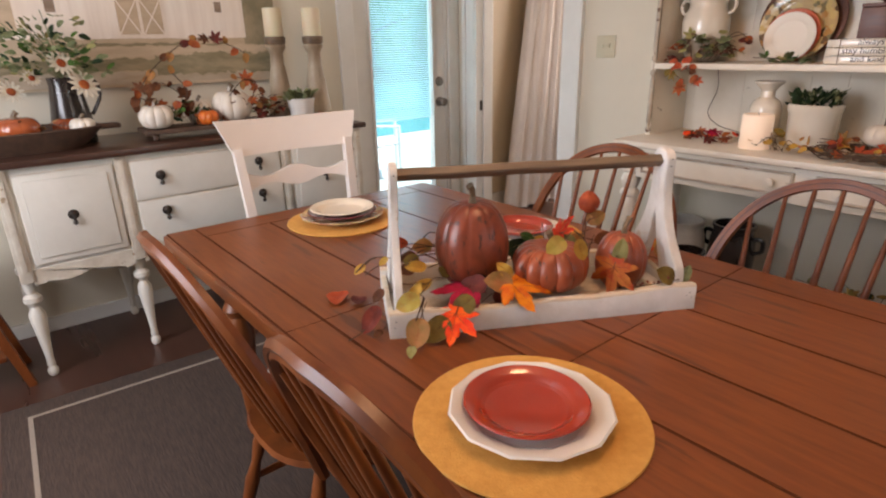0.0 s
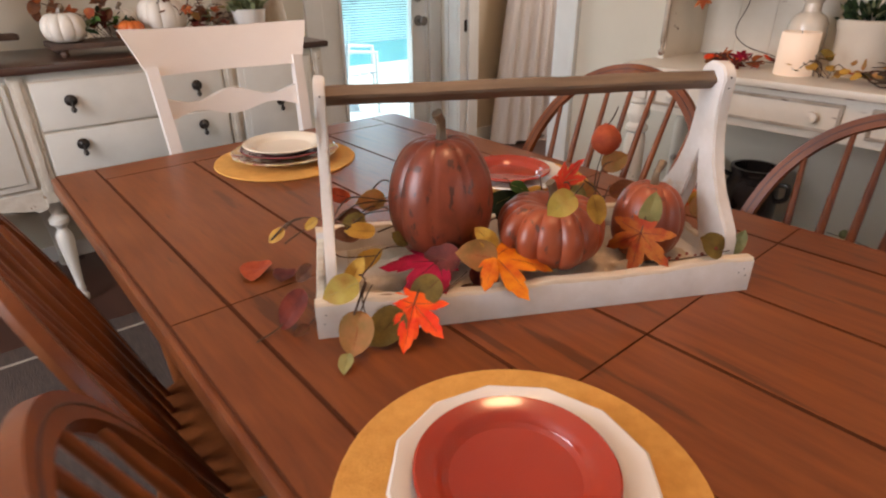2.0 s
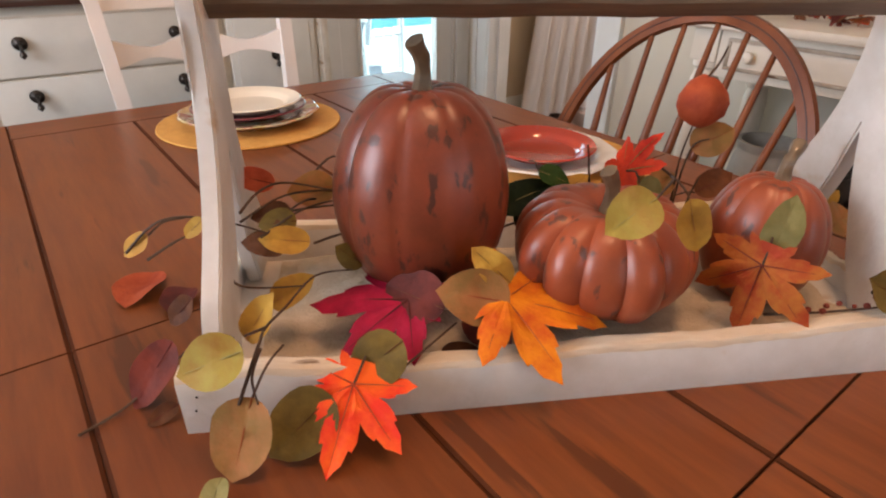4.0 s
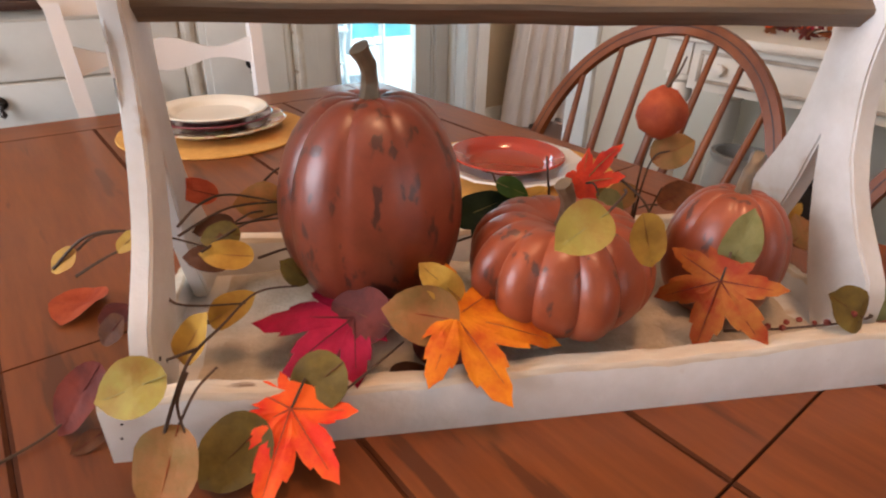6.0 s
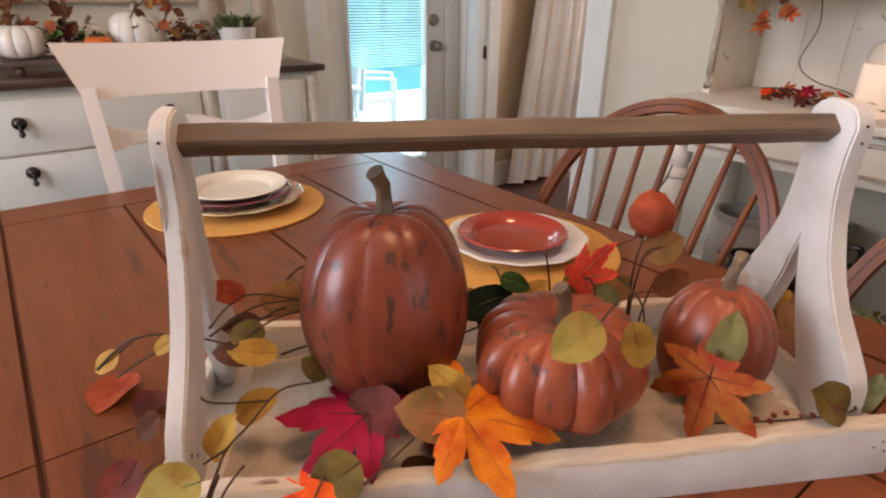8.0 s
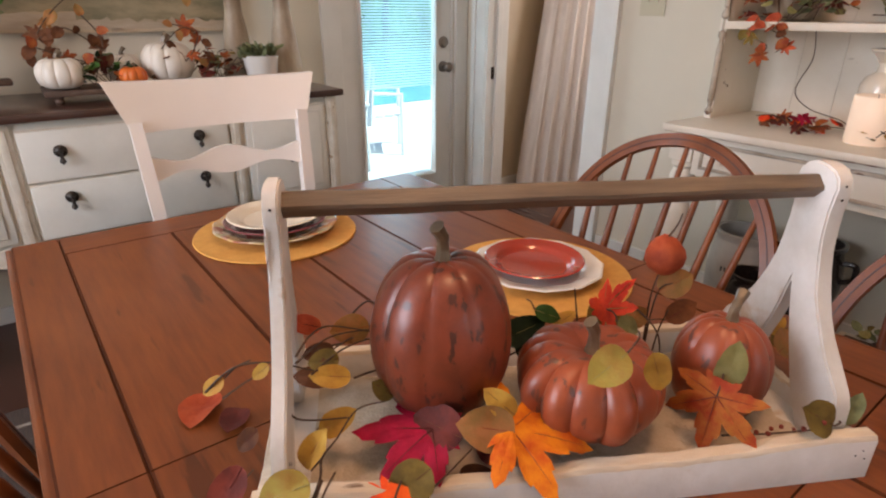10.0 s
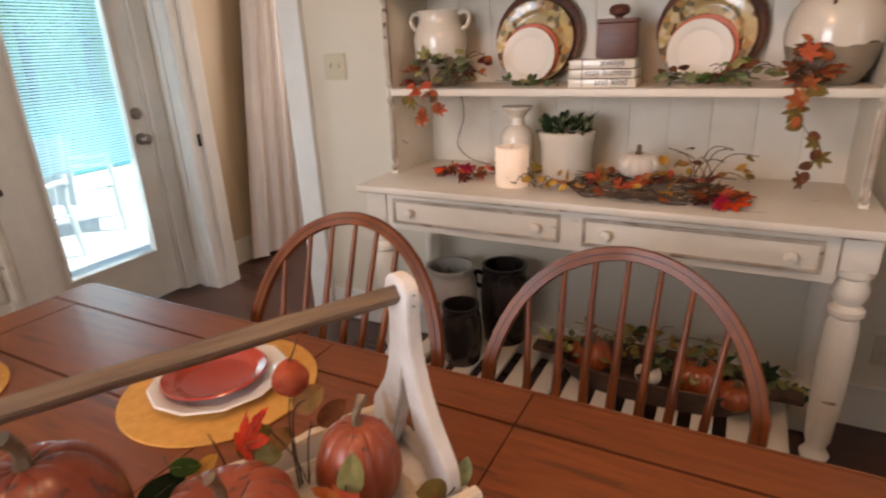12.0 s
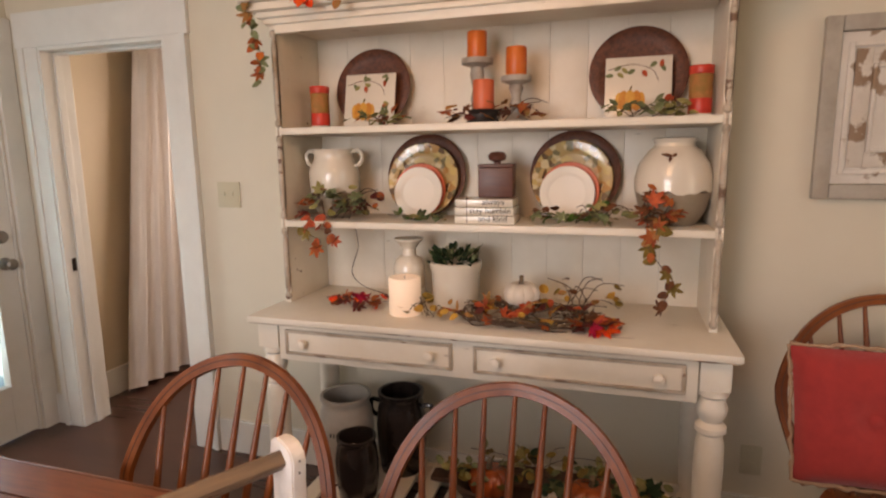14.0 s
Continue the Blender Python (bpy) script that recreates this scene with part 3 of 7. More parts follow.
# ---------- windsor chairs ----------
def windsor(m, label, group):
    """A bow-back chair; it faces +y, its back at -y, the seat's centre over the origin."""
    c = thing("windsor_chair", m, label, "chair", group)
    bm = bmesh.new()
    n = 28
    outline = []
    for i in range(n):
        a = 2 * math.pi * i / n
        w = 0.225 if math.sin(a) > 0 else 0.205
        outline.append((w * abs(math.cos(a)) ** 0.75 * math.copysign(1, math.cos(a)), 0.21 * abs(math.sin(a)) ** 0.8 * math.copysign(1, math.sin(a))))
    top = [bm.verts.new((x, y, 0.455)) for x, y in outline]
    mid = [bm.verts.new((x * 1.02, y * 1.02, 0.44)) for x, y in outline]
    low = [bm.verts.new((x * 0.88, y * 0.88, 0.415)) for x, y in outline]
    inn = [bm.verts.new((x * 0.7, y * 0.7, 0.445)) for x, y in outline]
    for a, b in ((low, mid), (mid, top), (top, inn)):
        for i in range(n):
            j = (i + 1) % n
            bm.faces.new((a[i], a[j], b[j], b[i]))
    bm.faces.new(low[::-1])
    bm.faces.new(inn)
    part("seat", bm, CHAIR, c)

    def bow(u):                       # u from -1 to 1, along the hoop
        a = math.pi * (u + 1) / 2
        x = -math.cos(a) * 0.294
        h = math.sin(a) ** 0.62
        pinch = 1 - 0.28 * max(0.0, 0.45 - h) / 0.45
        z = 0.455 + 0.526 * h
        return Vector((x * pinch, -0.155 - 0.175 * h - 0.03 * (1 - abs(u)), z))

    bm = bmesh.new()
    pts = [bow(-1 + 2 * i / 40) for i in range(41)]
    rings = []
    for i, p in enumerate(pts):
        d = (pts[min(i + 1, 40)] - pts[max(i - 1, 0)]).normalized()
        nrm = d.cross(Vector((0, 1, 0.28))).normalized()
        bi = d.cross(nrm).normalized()
        prof = ((-0.014, -0.011), (-0.017, 0.002), (-0.009, 0.012), (-0.003, 0.0085), (0.003, 0.0085), (0.009, 0.012), (0.017, 0.002), (0.014, -0.011))
        rings.append([bm.verts.new(p + nrm * a + bi * b) for a, b in prof])
    for a, b in zip(rings, rings[1:]):
        for k in range(8):
            bm.faces.new((a[k], a[(k + 1) % 8], b[(k + 1) % 8], b[k]))
    bm.faces.new(rings[0][::-1])
    bm.faces.new(rings[-1])
    hoop = part("bow", bm, CHAIR, c)
    bm = bmesh.new()
    for side_of in (-1, 1):
        line = []
        for i, p in enumerate(pts):
            d = (pts[min(i + 1, 40)] - pts[max(i - 1, 0)]).normalized()
            nrm = d.cross(Vector((0, 1, 0.28))).normalized()
            line.append(p + nrm * 0.001 + d.cross(nrm).normalized() * (0.0088 if side_of > 0 else -0.0108))
        tube(bm, line, 0.0016, 5)
    part("groove_line", bm, GROOVE, hoop, "thin dark line along the bow groove")
    for i in range(7):
        x = -0.171 + 0.057 * i
        best = min(pts, key=lambda p: abs(p.x - x * 1.22) + (9 if p.z < 0.62 else 0))
        bm = bmesh.new()
        foot = Vector((x * 0.92, -0.165 + 0.02 * abs(x) / 0.16, 0.45))
        tip = best + Vector((0, 0, 0.0))
        tube(bm, [foot.lerp(tip, t) for t in (0, 0.25, 0.4, 0.7, 1)], [0.0075, 0.0095, 0.0105, 0.008, 0.0055], 10)
        part("spindle", bm, CHAIR, c)
    for sx in (-1, 1):
        for sy in (-1, 1):
            bm = bmesh.new()
            a, b = Vector((sx * 0.15, sy * 0.13, 0.43)), Vector((sx * 0.21, sy * (0.20 if sy > 0 else 0.235), 0.012))
            rr = [0.012, 0.017, 0.02, 0.013, 0.021, 0.018, 0.013, 0.011]
            tube(bm, [a.lerp(b, i / 7) for i in range(8)], rr, 10)
            part("leg", bm, CHAIR, c)
        bm = bmesh.new()
        tube(bm, [(sx * 0.18, 0.165, 0.2), (sx * 0.185, 0, 0.2), (sx * 0.18, -0.175, 0.2)], [0.009, 0.015, 0.009], 10)
        part("stretcher", bm, CHAIR, c)
    bm = bmesh.new()
    tube(bm, [(-0.18, 0, 0.2), (0, 0, 0.2), (0.18, 0, 0.2)], [0.009, 0.015, 0.009], 10)
    part("stretcher", bm, CHAIR, c)
    return c


G = "chairs round the table"
chair = windsor(pose(1.38, 1.165, 0, 0, 0, 90), "brown wooden bow-back chair pushed in at the table", G)
shorter = copy_thing(chair, pose(1.455, 0.510, 0, 0, 0, 90) @ Matrix.Diagonal((1, 1, 0.967, 1)))
tagged(shorter, "slightly lower brown wooden bow-back chair pushed in at the table", "chair", G)
copy_thing(chair, pose(0.600, 1.20, 0, 0, 0, -90))
copy_thing(chair, pose(0.622, 0.595, 0, 0, 0, -88))
armchair = copy_thing(chair, pose(2.27, -0.485, 0, 0, 0, 86) @ Matrix.Diagonal((1.07, 1.07, 1.03, 1)))
tagged(armchair, "brown wooden bow-back chair by the wall with a red cushion", "chair", "chairs by the wall")

# red cushion on the wall chair
RED_CLOTH = material("red_cotton", (0.42, 0.035, 0.03), (0.34, 0.025, 0.022), 30, 0.4, 0.9, 0.4, 500, sheen=0.3)
FRINGE = material("tan_fringe", (0.42, 0.27, 0.17), None, 60, 0.5, 0.9, 0.4, 300)
cush = thing("cushion", pose(2.470, -0.425, 0.690, 14, 3, 84), "red cotton cushion with a frayed tan edge and a button", "cushion")
bm = bmesh.new()
N = 18
gr = {}
for s in (-1, 1):
    for i in range(N + 1):
        for j in range(N + 1):
            u, v = 2 * i / N - 1, 2 * j / N - 1
            puff = ((1 - u ** 4) * (1 - v ** 4)) ** 0.5 * 0.06 * (1 - 0.5 * math.exp(-(u * u + v * v) * 18))
            gr[s, i, j] = bm.verts.new((u * 0.205 * (1 - 0.04 * (1 - v * v)), s * puff, v * 0.205 * (1 - 0.04 * (1 - u * u))))
    for i in range(N):
        for j in range(N):
            bm.faces.new((gr[s, i, j], gr[s, i + 1, j], gr[s, i + 1, j + 1], gr[s, i, j + 1]))
bmesh.ops.remove_doubles(bm, verts=bm.verts[:], dist=0.0005)
part("cover", bm, RED_CLOTH, cush)
bm = bmesh.new()
rnd = random.Random(3)
for k in range(4):
    e = pose(0, 0, 0, 0, 90 * k, 0)
    tube(bm, [e @ Vector((-0.205 + 0.41 * i / 24, rnd.uniform(-0.003, 0.003), 0.205 + rnd.uniform(-0.003, 0.006))) for i in range(25)], [rnd.uniform(0.004, 0.008) for i in range(25)], 6)
part("fringe", bm, FRINGE, cush, "frayed tan edge")
bm = bmesh.new()
lathe(bm, [(0.0, 0.0), (0.016, 0.002), (0.018, 0.008), (0.0, 0.013)], 16, pose(0, 0.034, 0, -90))
part("button", bm, RED_CLOTH, cush)

# ---------- white dining chair ----------
wc = thing("dining_chair", pose(0.985, 2.09, 0, 0, 0, 176), "white painted wooden dining chair with a curved top rail", "chair", G)
bm = bmesh.new()
box(bm, (0, 0.24, 0.455), (0.46, 0.42, 0.035), None, 0.012)
part("seat", bm, SATIN_WHITE, wc)


def back_y(z):
    return 0.03 - 0.085 * max(0.0, (z - 0.45) / 0.6) ** 1.3


for sx in (-1, 1):
    bm = bmesh.new()
    tube(bm, [(sx * (0.20 + 0.045 * (z - 0.45)), back_y(z), z) for z in (0.42, 0.55, 0.7, 0.85, 0.98)], [0.026, 0.025, 0.024, 0.023, 0.022], 4)
    part("back_post", bm, SATIN_WHITE, wc, smooth=False)
    bm = bmesh.new()
    tube(bm, [(sx * 0.20, 0.03, 0.44), (sx * 0.205, 0.0, 0.2), (sx * 0.21, -0.05, 0.011)], [0.026, 0.022, 0.018], 4)
    part("leg", bm, SATIN_WHITE, wc, smooth=False)
    bm = bmesh.new()
    lathe(bm, [(0.014, 0), (0.02, 0.05), (0.028, 0.34), (0.018, 0.36), (0.028, 0.38), (0.028, 0.44)], 14, pose(sx * 0.195, 0.41, 0.011))
    part("leg", bm, SATIN_WHITE, wc)


def rail(z_low, z_high, half, wave, name, th=0.022, flare=0.0):
    bm = bmesh.new()
    n = 30
    pr = []
    for i in range(n + 1):
        u = 2 * i / n - 1
        zl, zh = z_low(u), z_high(u)
        bowed = -0.03 * (1 - u * u)
        col = []
        for z, off in ((zl, -th / 2), (zh, -th / 2), (zh, th / 2), (zl, th / 2)):
            x = u * (half + flare * (z - z_low(0)) / max(1e-3, z_high(0) - z_low(0)))
            roll_back = -0.02 * max(0.0, (z - 1.04) / 0.045) if flare else 0.0
            col.append(bm.verts.new((x, back_y(z) + bowed + off + roll_back, z)))
        pr.append(col)
    for a, b in zip(pr, pr[1:]):
        for k in range(4):
            bm.faces.new((a[k], a[(k + 1) % 4], b[(k + 1) % 4], b[k]))
    bm.faces.new(pr[0][::-1])
    bm.faces.new(pr[-1])
    part(name, bm, SATIN_WHITE, wc)


rail(lambda u: 0.955, lambda u: 1.083 - 0.006 * (1 - u * u), 0.235, 0, "top_rail", 0.026, 0.045)
rail(lambda u: 0.832 - 0.012 * math.cos(u * 5.6), lambda u: 0.882 + 0.014 * math.cos(u * 5.6), 0.215, 0, "splat_rail", 0.018)
rail(lambda u: 0.652 - 0.012 * math.cos(u * 5.6), lambda u: 0.702 + 0.014 * math.cos(u * 5.6), 0.205, 0, "splat_rail", 0.018)

# ---------- place settings ----------
JUTE = material("mustard_woven_mat", (0.70, 0.36, 0.085), (0.60, 0.29, 0.06), 60, 0.6, 0.85, 0.3, 260)
WHITE_GLAZE = material("white_glaze", (0.80, 0.76, 0.70), (0.76, 0.72, 0.65), 4, 0.2, 0.2, 0.02, 60, coat=0.25)
IVORY_GLAZE = material("ivory_glaze", (0.82, 0.73, 0.58), (0.78, 0.68, 0.53), 4, 0.2, 0.22, 0.02, 60, coat=0.25)
RED_GLAZE = material("red_glaze", (0.42, 0.042, 0.018), (0.37, 0.036, 0.016), 6, 0.3, 0.10, 0.02, 40, coat=0.6)
PLUM_GLAZE = material("dark_plum_glaze", (0.20, 0.040, 0.045), None, 5, 0.3, 0.15, 0.02, coat=0.5)


def leafy(name, base, spots):
    """A glaze with blotches of several leaf colours."""
    m = material(name, base, None, 10, 0.3, 0.16, 0.02, coat=0.5)
    n, l = m.node_tree.nodes, m.node_tree.links
    b = n["Principled BSDF"]
    co = n.new("ShaderNodeTexCoord")
    vo = n.new("ShaderNodeTexVoronoi")
    vo.inputs["Scale"].default_value = 46
    l.new(co.outputs["Object"], vo.inputs["Vector"])
    rp = n.new("ShaderNodeValToRGB")
    rp.color_ramp.interpolation = "CONSTANT"
    sp = n.new("ShaderNodeSeparateColor")
    l.new(vo.outputs["Color"], sp.inputs[0])
    l.new(sp.outputs[0], rp.inputs[0])
    cs = [base, *spots]
    rp.color_ramp.elements[1].position = 0.99
    rp.color_ramp.elements[1].color = (*cs[-1], 1)
    rp.color_ramp.elements[0].color = (*base, 1)
    for i, c in enumerate(spots):
        e = rp.color_ramp.elements.new(0.3 + 0.65 * i / len(spots))
        e.color = (*c, 1)
    l.new(rp.outputs[0], b.inputs["Base Color"])
    return m


LEAF_GLAZE = leafy("autumn_leaf_glaze", (0.62, 0.50, 0.34), ((0.56, 0.26, 0.10), (0.38, 0.12, 0.08), (0.46, 0.38, 0.18), (0.62, 0.42, 0.20), (0.46, 0.24, 0.16)))


def place_mat(x, y, rz):
    mat_ob = thing("place_mat", pose(x, y, TZ, 0, 0, rz), "round mustard-yellow woven place mat on the table", "place mat", "place mats")
    bm = bmesh.new()
    prof = [(0.0, 0.001)]
    for i in range(30):
        r = 0.006 + i * 0.0061
        prof += [(r - 0.003, 0.0044), (r, 0.0052)]
    prof += [(0.188, 0.0045), (0.189, 0.002), (0.187, 0.0005), (0, 0.0005)]
    prof = prof[1:]
    lathe(bm, prof, 56)
    part("coil", bm, JUTE, mat_ob)


def dish(name, m, r, h, mat, label, group, sides=48, rim=0.7, scallop=0.0):
    bm = bmesh.new()
    prof = [(r * 0.55, 0.0), (r * 0.62, 0.001), (r * 0.64, 0.004), (r * 0.97, h - 0.002), (r, h), (r * 0.975, h + 0.0022), (r * rim + 0.006, h * 0.80 + 0.001), (r * rim, h * 0.66), (r * rim * 0.93, 0.0055), (r * rim * 0.88, 0.0045), (0.0, 0.0045)]
    rings = lathe(bm, prof, sides)
    if scallop:
        for ring in rings:
            for i, v in enumerate(ring):
                a = 2 * math.pi * i / sides
                k = 1 - scallop * (1 - abs(math.cos(a * 6))) if sides % 12 or scallop > 0.025 else math.cos(math.pi / 12) / math.cos(a % (math.pi / 6) - math.pi / 12)
                v.co.x *= k
                v.co.y *= k
    return solo(name, bm, mat, label, "plate", group, m=m)


for (x, y, rz) in ((0.615, 0.552, 0), (1.285, 1.195, 20)):
    place_mat(x, y, rz)
    dish("dinner_plate", pose(x, y, TZ + 0.0055, 0, 0, rz), 0.134, 0.020, WHITE_GLAZE, "white twelve-sided dinner plate on the woven mat", "dinner plates", 72, 0.74, 0.022)
    dish("salad_plate", pose(x - 0.006, y + 0.004, TZ + 0.018, 0, 0, rz), 0.1005, 0.019, RED_GLAZE, "glossy brick-red salad plate on the dinner plate", "salad plates", 56, 0.76)
x, y = 0.955, 1.735
place_mat(x, y, 0)
dish("dinner_plate", pose(x, y, TZ + 0.0055), 0.145, 0.022, LEAF_GLAZE, "cream dinner plate patterned with autumn leaves", "dinner plates", 72, 0.72, 0.03)
dish("salad_plate", pose(x, y, TZ + 0.020), 0.118, 0.018, PLUM_GLAZE, "dark plum salad plate on the patterned plate", "salad plates", 56, 0.76)
dish("bread_plate", pose(x, y, TZ + 0.033), 0.110, 0.017, IVORY_GLAZE, "cream white plate on top of the stack", "salad plates", 48, 0.76)

# ---------- wooden tray with a stick handle ----------
TRAY = pose(0.9565, 0.8665, TZ, 0, 0, -29.5)
TL, TW = 0.682, 0.270
tray = thing("carrier_tray", TRAY, "whitewashed wooden carrier tray with a stick handle", "tray")
bm = bmesh.new()
box(bm, (0, 0, 0.008), (TL - 0.02, TW - 0.02, 0.014), None, 0.001)
part("bottom", bm, TRAY_WHITE, tray, "worn pale wooden base")


def worn_board(name, c, s, axis, seed, dips=()):
    """A board whose bare top edge dips and rises a little; dips are (where, width, depth)."""
    rnd = random.Random(seed)
    bm = bmesh.new()
    n = 60
    pr = []
    for i in range(n + 1):
        u = -0.5 + i / n
        dz = 0.0016 * math.sin(u * 17 + seed) + 0.0008 * math.sin(u * 61 + seed) + rnd.uniform(-0.0006, 0.0006)
        for at, wide, deep in dips:
            dz -= deep * math.exp(-((u - at) / wide) ** 4)
        col = []
        for w, z in ((-0.5, 0), (-0.5, s[2] + dz - 0.004 - rnd.uniform(0, 0.0015)), (-0.34, s[2] + dz), (0.36, s[2] + dz), (0.5, s[2] + dz - 0.003), (0.5, 0)):
            p = (u * s[0], w * s[1], z) if axis == "x" else (w * s[0], u * s[1], z)
            col.append(bm.verts.new(Vector(c) + Vector(p)))
        pr.append(col)
    for a, b in zip(pr, pr[1:]):
        for k in range(6):
            bm.faces.new((a[k], a[(k + 1) % 6], b[(k + 1) % 6], b[k])).material_index = 1 if k in (1, 2, 3) else 0
    bm.faces.new(pr[0][::-1])
    bm.faces.new(pr[-1])
    part(name, bm, TRAY_WHITE, tray).data.materials.append(TRAY_BARE)


worn_board("side_board", (0, -TW / 2 + 0.010, 0.0), (TL, 0.020, 0.058), "x", 1, ((-0.24, 0.13, 0.007), (0.02, 0.14, 0.006), (0.22, 0.12, 0.004)))
worn_board("side_board", (0, TW / 2 - 0.010, 0.0), (TL, 0.020, 0.058), "x", 2, ((0.0, 0.3, 0.004),))
worn_board("end_board", (-TL / 2 + 0.007, 0, 0.0005), (0.013, TW - 0.042, 0.042), "y", 3)
worn_board("end_board", (TL / 2 - 0.007, 0, 0.0005), (0.013, TW - 0.042, 0.042), "y", 4)


# end uprights: wide curved feet, a pointed gap between them, a slim neck and a rounded head
def upright(x, lean, th):
    right = [(0.114, 0.016), (0.113, 0.050), (0.112, 0.076), (0.106, 0.092), (0.094, 0.107), (0.080, 0.124), (0.066, 0.143), (0.054, 0.164), (0.044, 0.187), (0.036, 0.212), (0.031, 0.238), (0.0285, 0.262), (0.0285, 0.286), (0.031, 0.302), (0.032, 0.314), (0.029, 0.325), (0.021, 0.333), (0.010, 0.337), (0.0, 0.338)]
    left = [(-a, b) for a, b in right[::-1][1:]]
    gap = [(-0.064, 0.016), (-0.054, 0.036), (-0.040, 0.062), (-0.028, 0.092), (-0.018, 0.120), (-0.009, 0.150), (-0.004, 0.172), (0.0, 0.190), (0.004, 0.172), (0.009, 0.150), (0.018, 0.120), (0.028, 0.092), (0.040, 0.062), (0.054, 0.036), (0.064, 0.016)]
    bm = bmesh.new()
    m = Matrix(((0, lean, 1, x), (1, 0, 0, 0.006), (0, 1, 0, 0), (0, 0, 0, 1)))
    extrude_outline(bm, right + left + gap, th, m)
    rnd = random.Random(int(abs(x) * 9000))
    for v in bm.verts:
        v.co += Vector((0, rnd.uniform(-0.0007, 0.0007), rnd.uniform(-0.0007, 0.0007)))
    rim = [e for e in bm.edges if len(e.link_faces) == 2 and e.calc_face_angle(0) > 1.2]
    bmesh.ops.bevel(bm, geom=rim, offset=0.0022, segments=2, affect="EDGES")
    ob = part("end_upright", bm, TRAY_WHITE, tray, "curved whitewashed end piece", smooth=True)
    for ny, nz in ((0.085, 0.055), (0.098, 0.040), (-0.085, 0.050), (-0.098, 0.062)):
        bm = bmesh.new()
        lathe(bm, [(0.0022, -0.0006), (0.0022, 0.0004), (0.0, 0.0008)], 8, Matrix.Translation((x + lean * nz + (0.0 if x > 0 else th), ny + 0.006, nz)) @ pose(0, 0, 0, 0, -90 if x > 0 else 90))
        part("nail", bm, PEWTER, ob, "dark nail head")


upright(-TL / 2 + 0.016, 0.028, 0.016)
upright(TL / 2 - 0.036, -0.002, 0.021)
bm = bmesh.new()
pts = [(-0.310 + 0.626 * i / 14, 0.006 + 0.0006 * math.sin(i * 1.3), 0.3105 + 0.0006 * math.sin(i * 2.1)) for i in range(15)]
tube(bm, pts, [0.0158 + 0.0004 * math.sin(i * 2.7) for i in range(15)], 4, None)
bmesh.ops.bevel(bm, geom=bm.edges[:], offset=0.003, segments=1, affect="EDGES")
bmesh.ops.rotate(bm, verts=bm.verts[:], cent=(0, 0.006, 0.3105), matrix=Matrix.Rotation(radians(45), 3, "X"))
part("handle", bm, HANDLE_WOOD, tray, "grey-brown squared stick handle")
for k, z in ((-0.308, 0.316), (0.315, 0.317), (0.314, 0.301)):
    bm = bmesh.new()
    lathe(bm, [(0.0015, 0.0), (0.0015, 0.0005), (0.0, 0.0008)], 8, pose(k, -0.0255, z, 90))
    part("nail", bm, PEWTER, tray, "dark nail head")
for nx, nz in ((0.326, 0.040), (0.331, 0.028), (0.318, 0.034), (-0.327, 0.038), (-0.330, 0.024)):
    bm = bmesh.new()
    lathe(bm, [(0.0011, 0.0), (0.0011, 0.0004), (0.0, 0.0006)], 8, pose(nx, -TW / 2, nz, 90))
    part("nail", bm, PEWTER, tray, "dark nail head")

# ---------- pumpkins in the tray ----------
PK = material("terracotta_pumpkin", (0.29, 0.060, 0.025), (0.145, 0.031, 0.016), 14, 0.4, 0.37, 0.30, 30, coat=0.08, wear=(0.085, 0.026, 0.017), wear_at=0.585, wear_scale=64, wear_stretch=(1, 1, 0.42))
PK_LIGHT = material("orange_terracotta_pumpkin", (0.40, 0.090, 0.034), (0.24, 0.050, 0.022), 14, 0.4, 0.37, 0.30, 30, coat=0.08, wear=(0.13, 0.048, 0.032), wear_at=0.61, wear_scale=64, wear_stretch=(1, 1, 0.42))
PK_ORANGE = material("orange_pumpkin", (0.48, 0.11, 0.03), (0.30, 0.06, 0.02), 7, 0.8, 0.22, 0.08, 40, coat=0.5, wear=(0.12, 0.04, 0.02), wear_at=0.68, wear_scale=20)
STEM = material("pumpkin_stem", (0.20, 0.135, 0.075), (0.085, 0.056, 0.036), 25, 0.8, 0.4, 0.3, 60, coat=0.2)


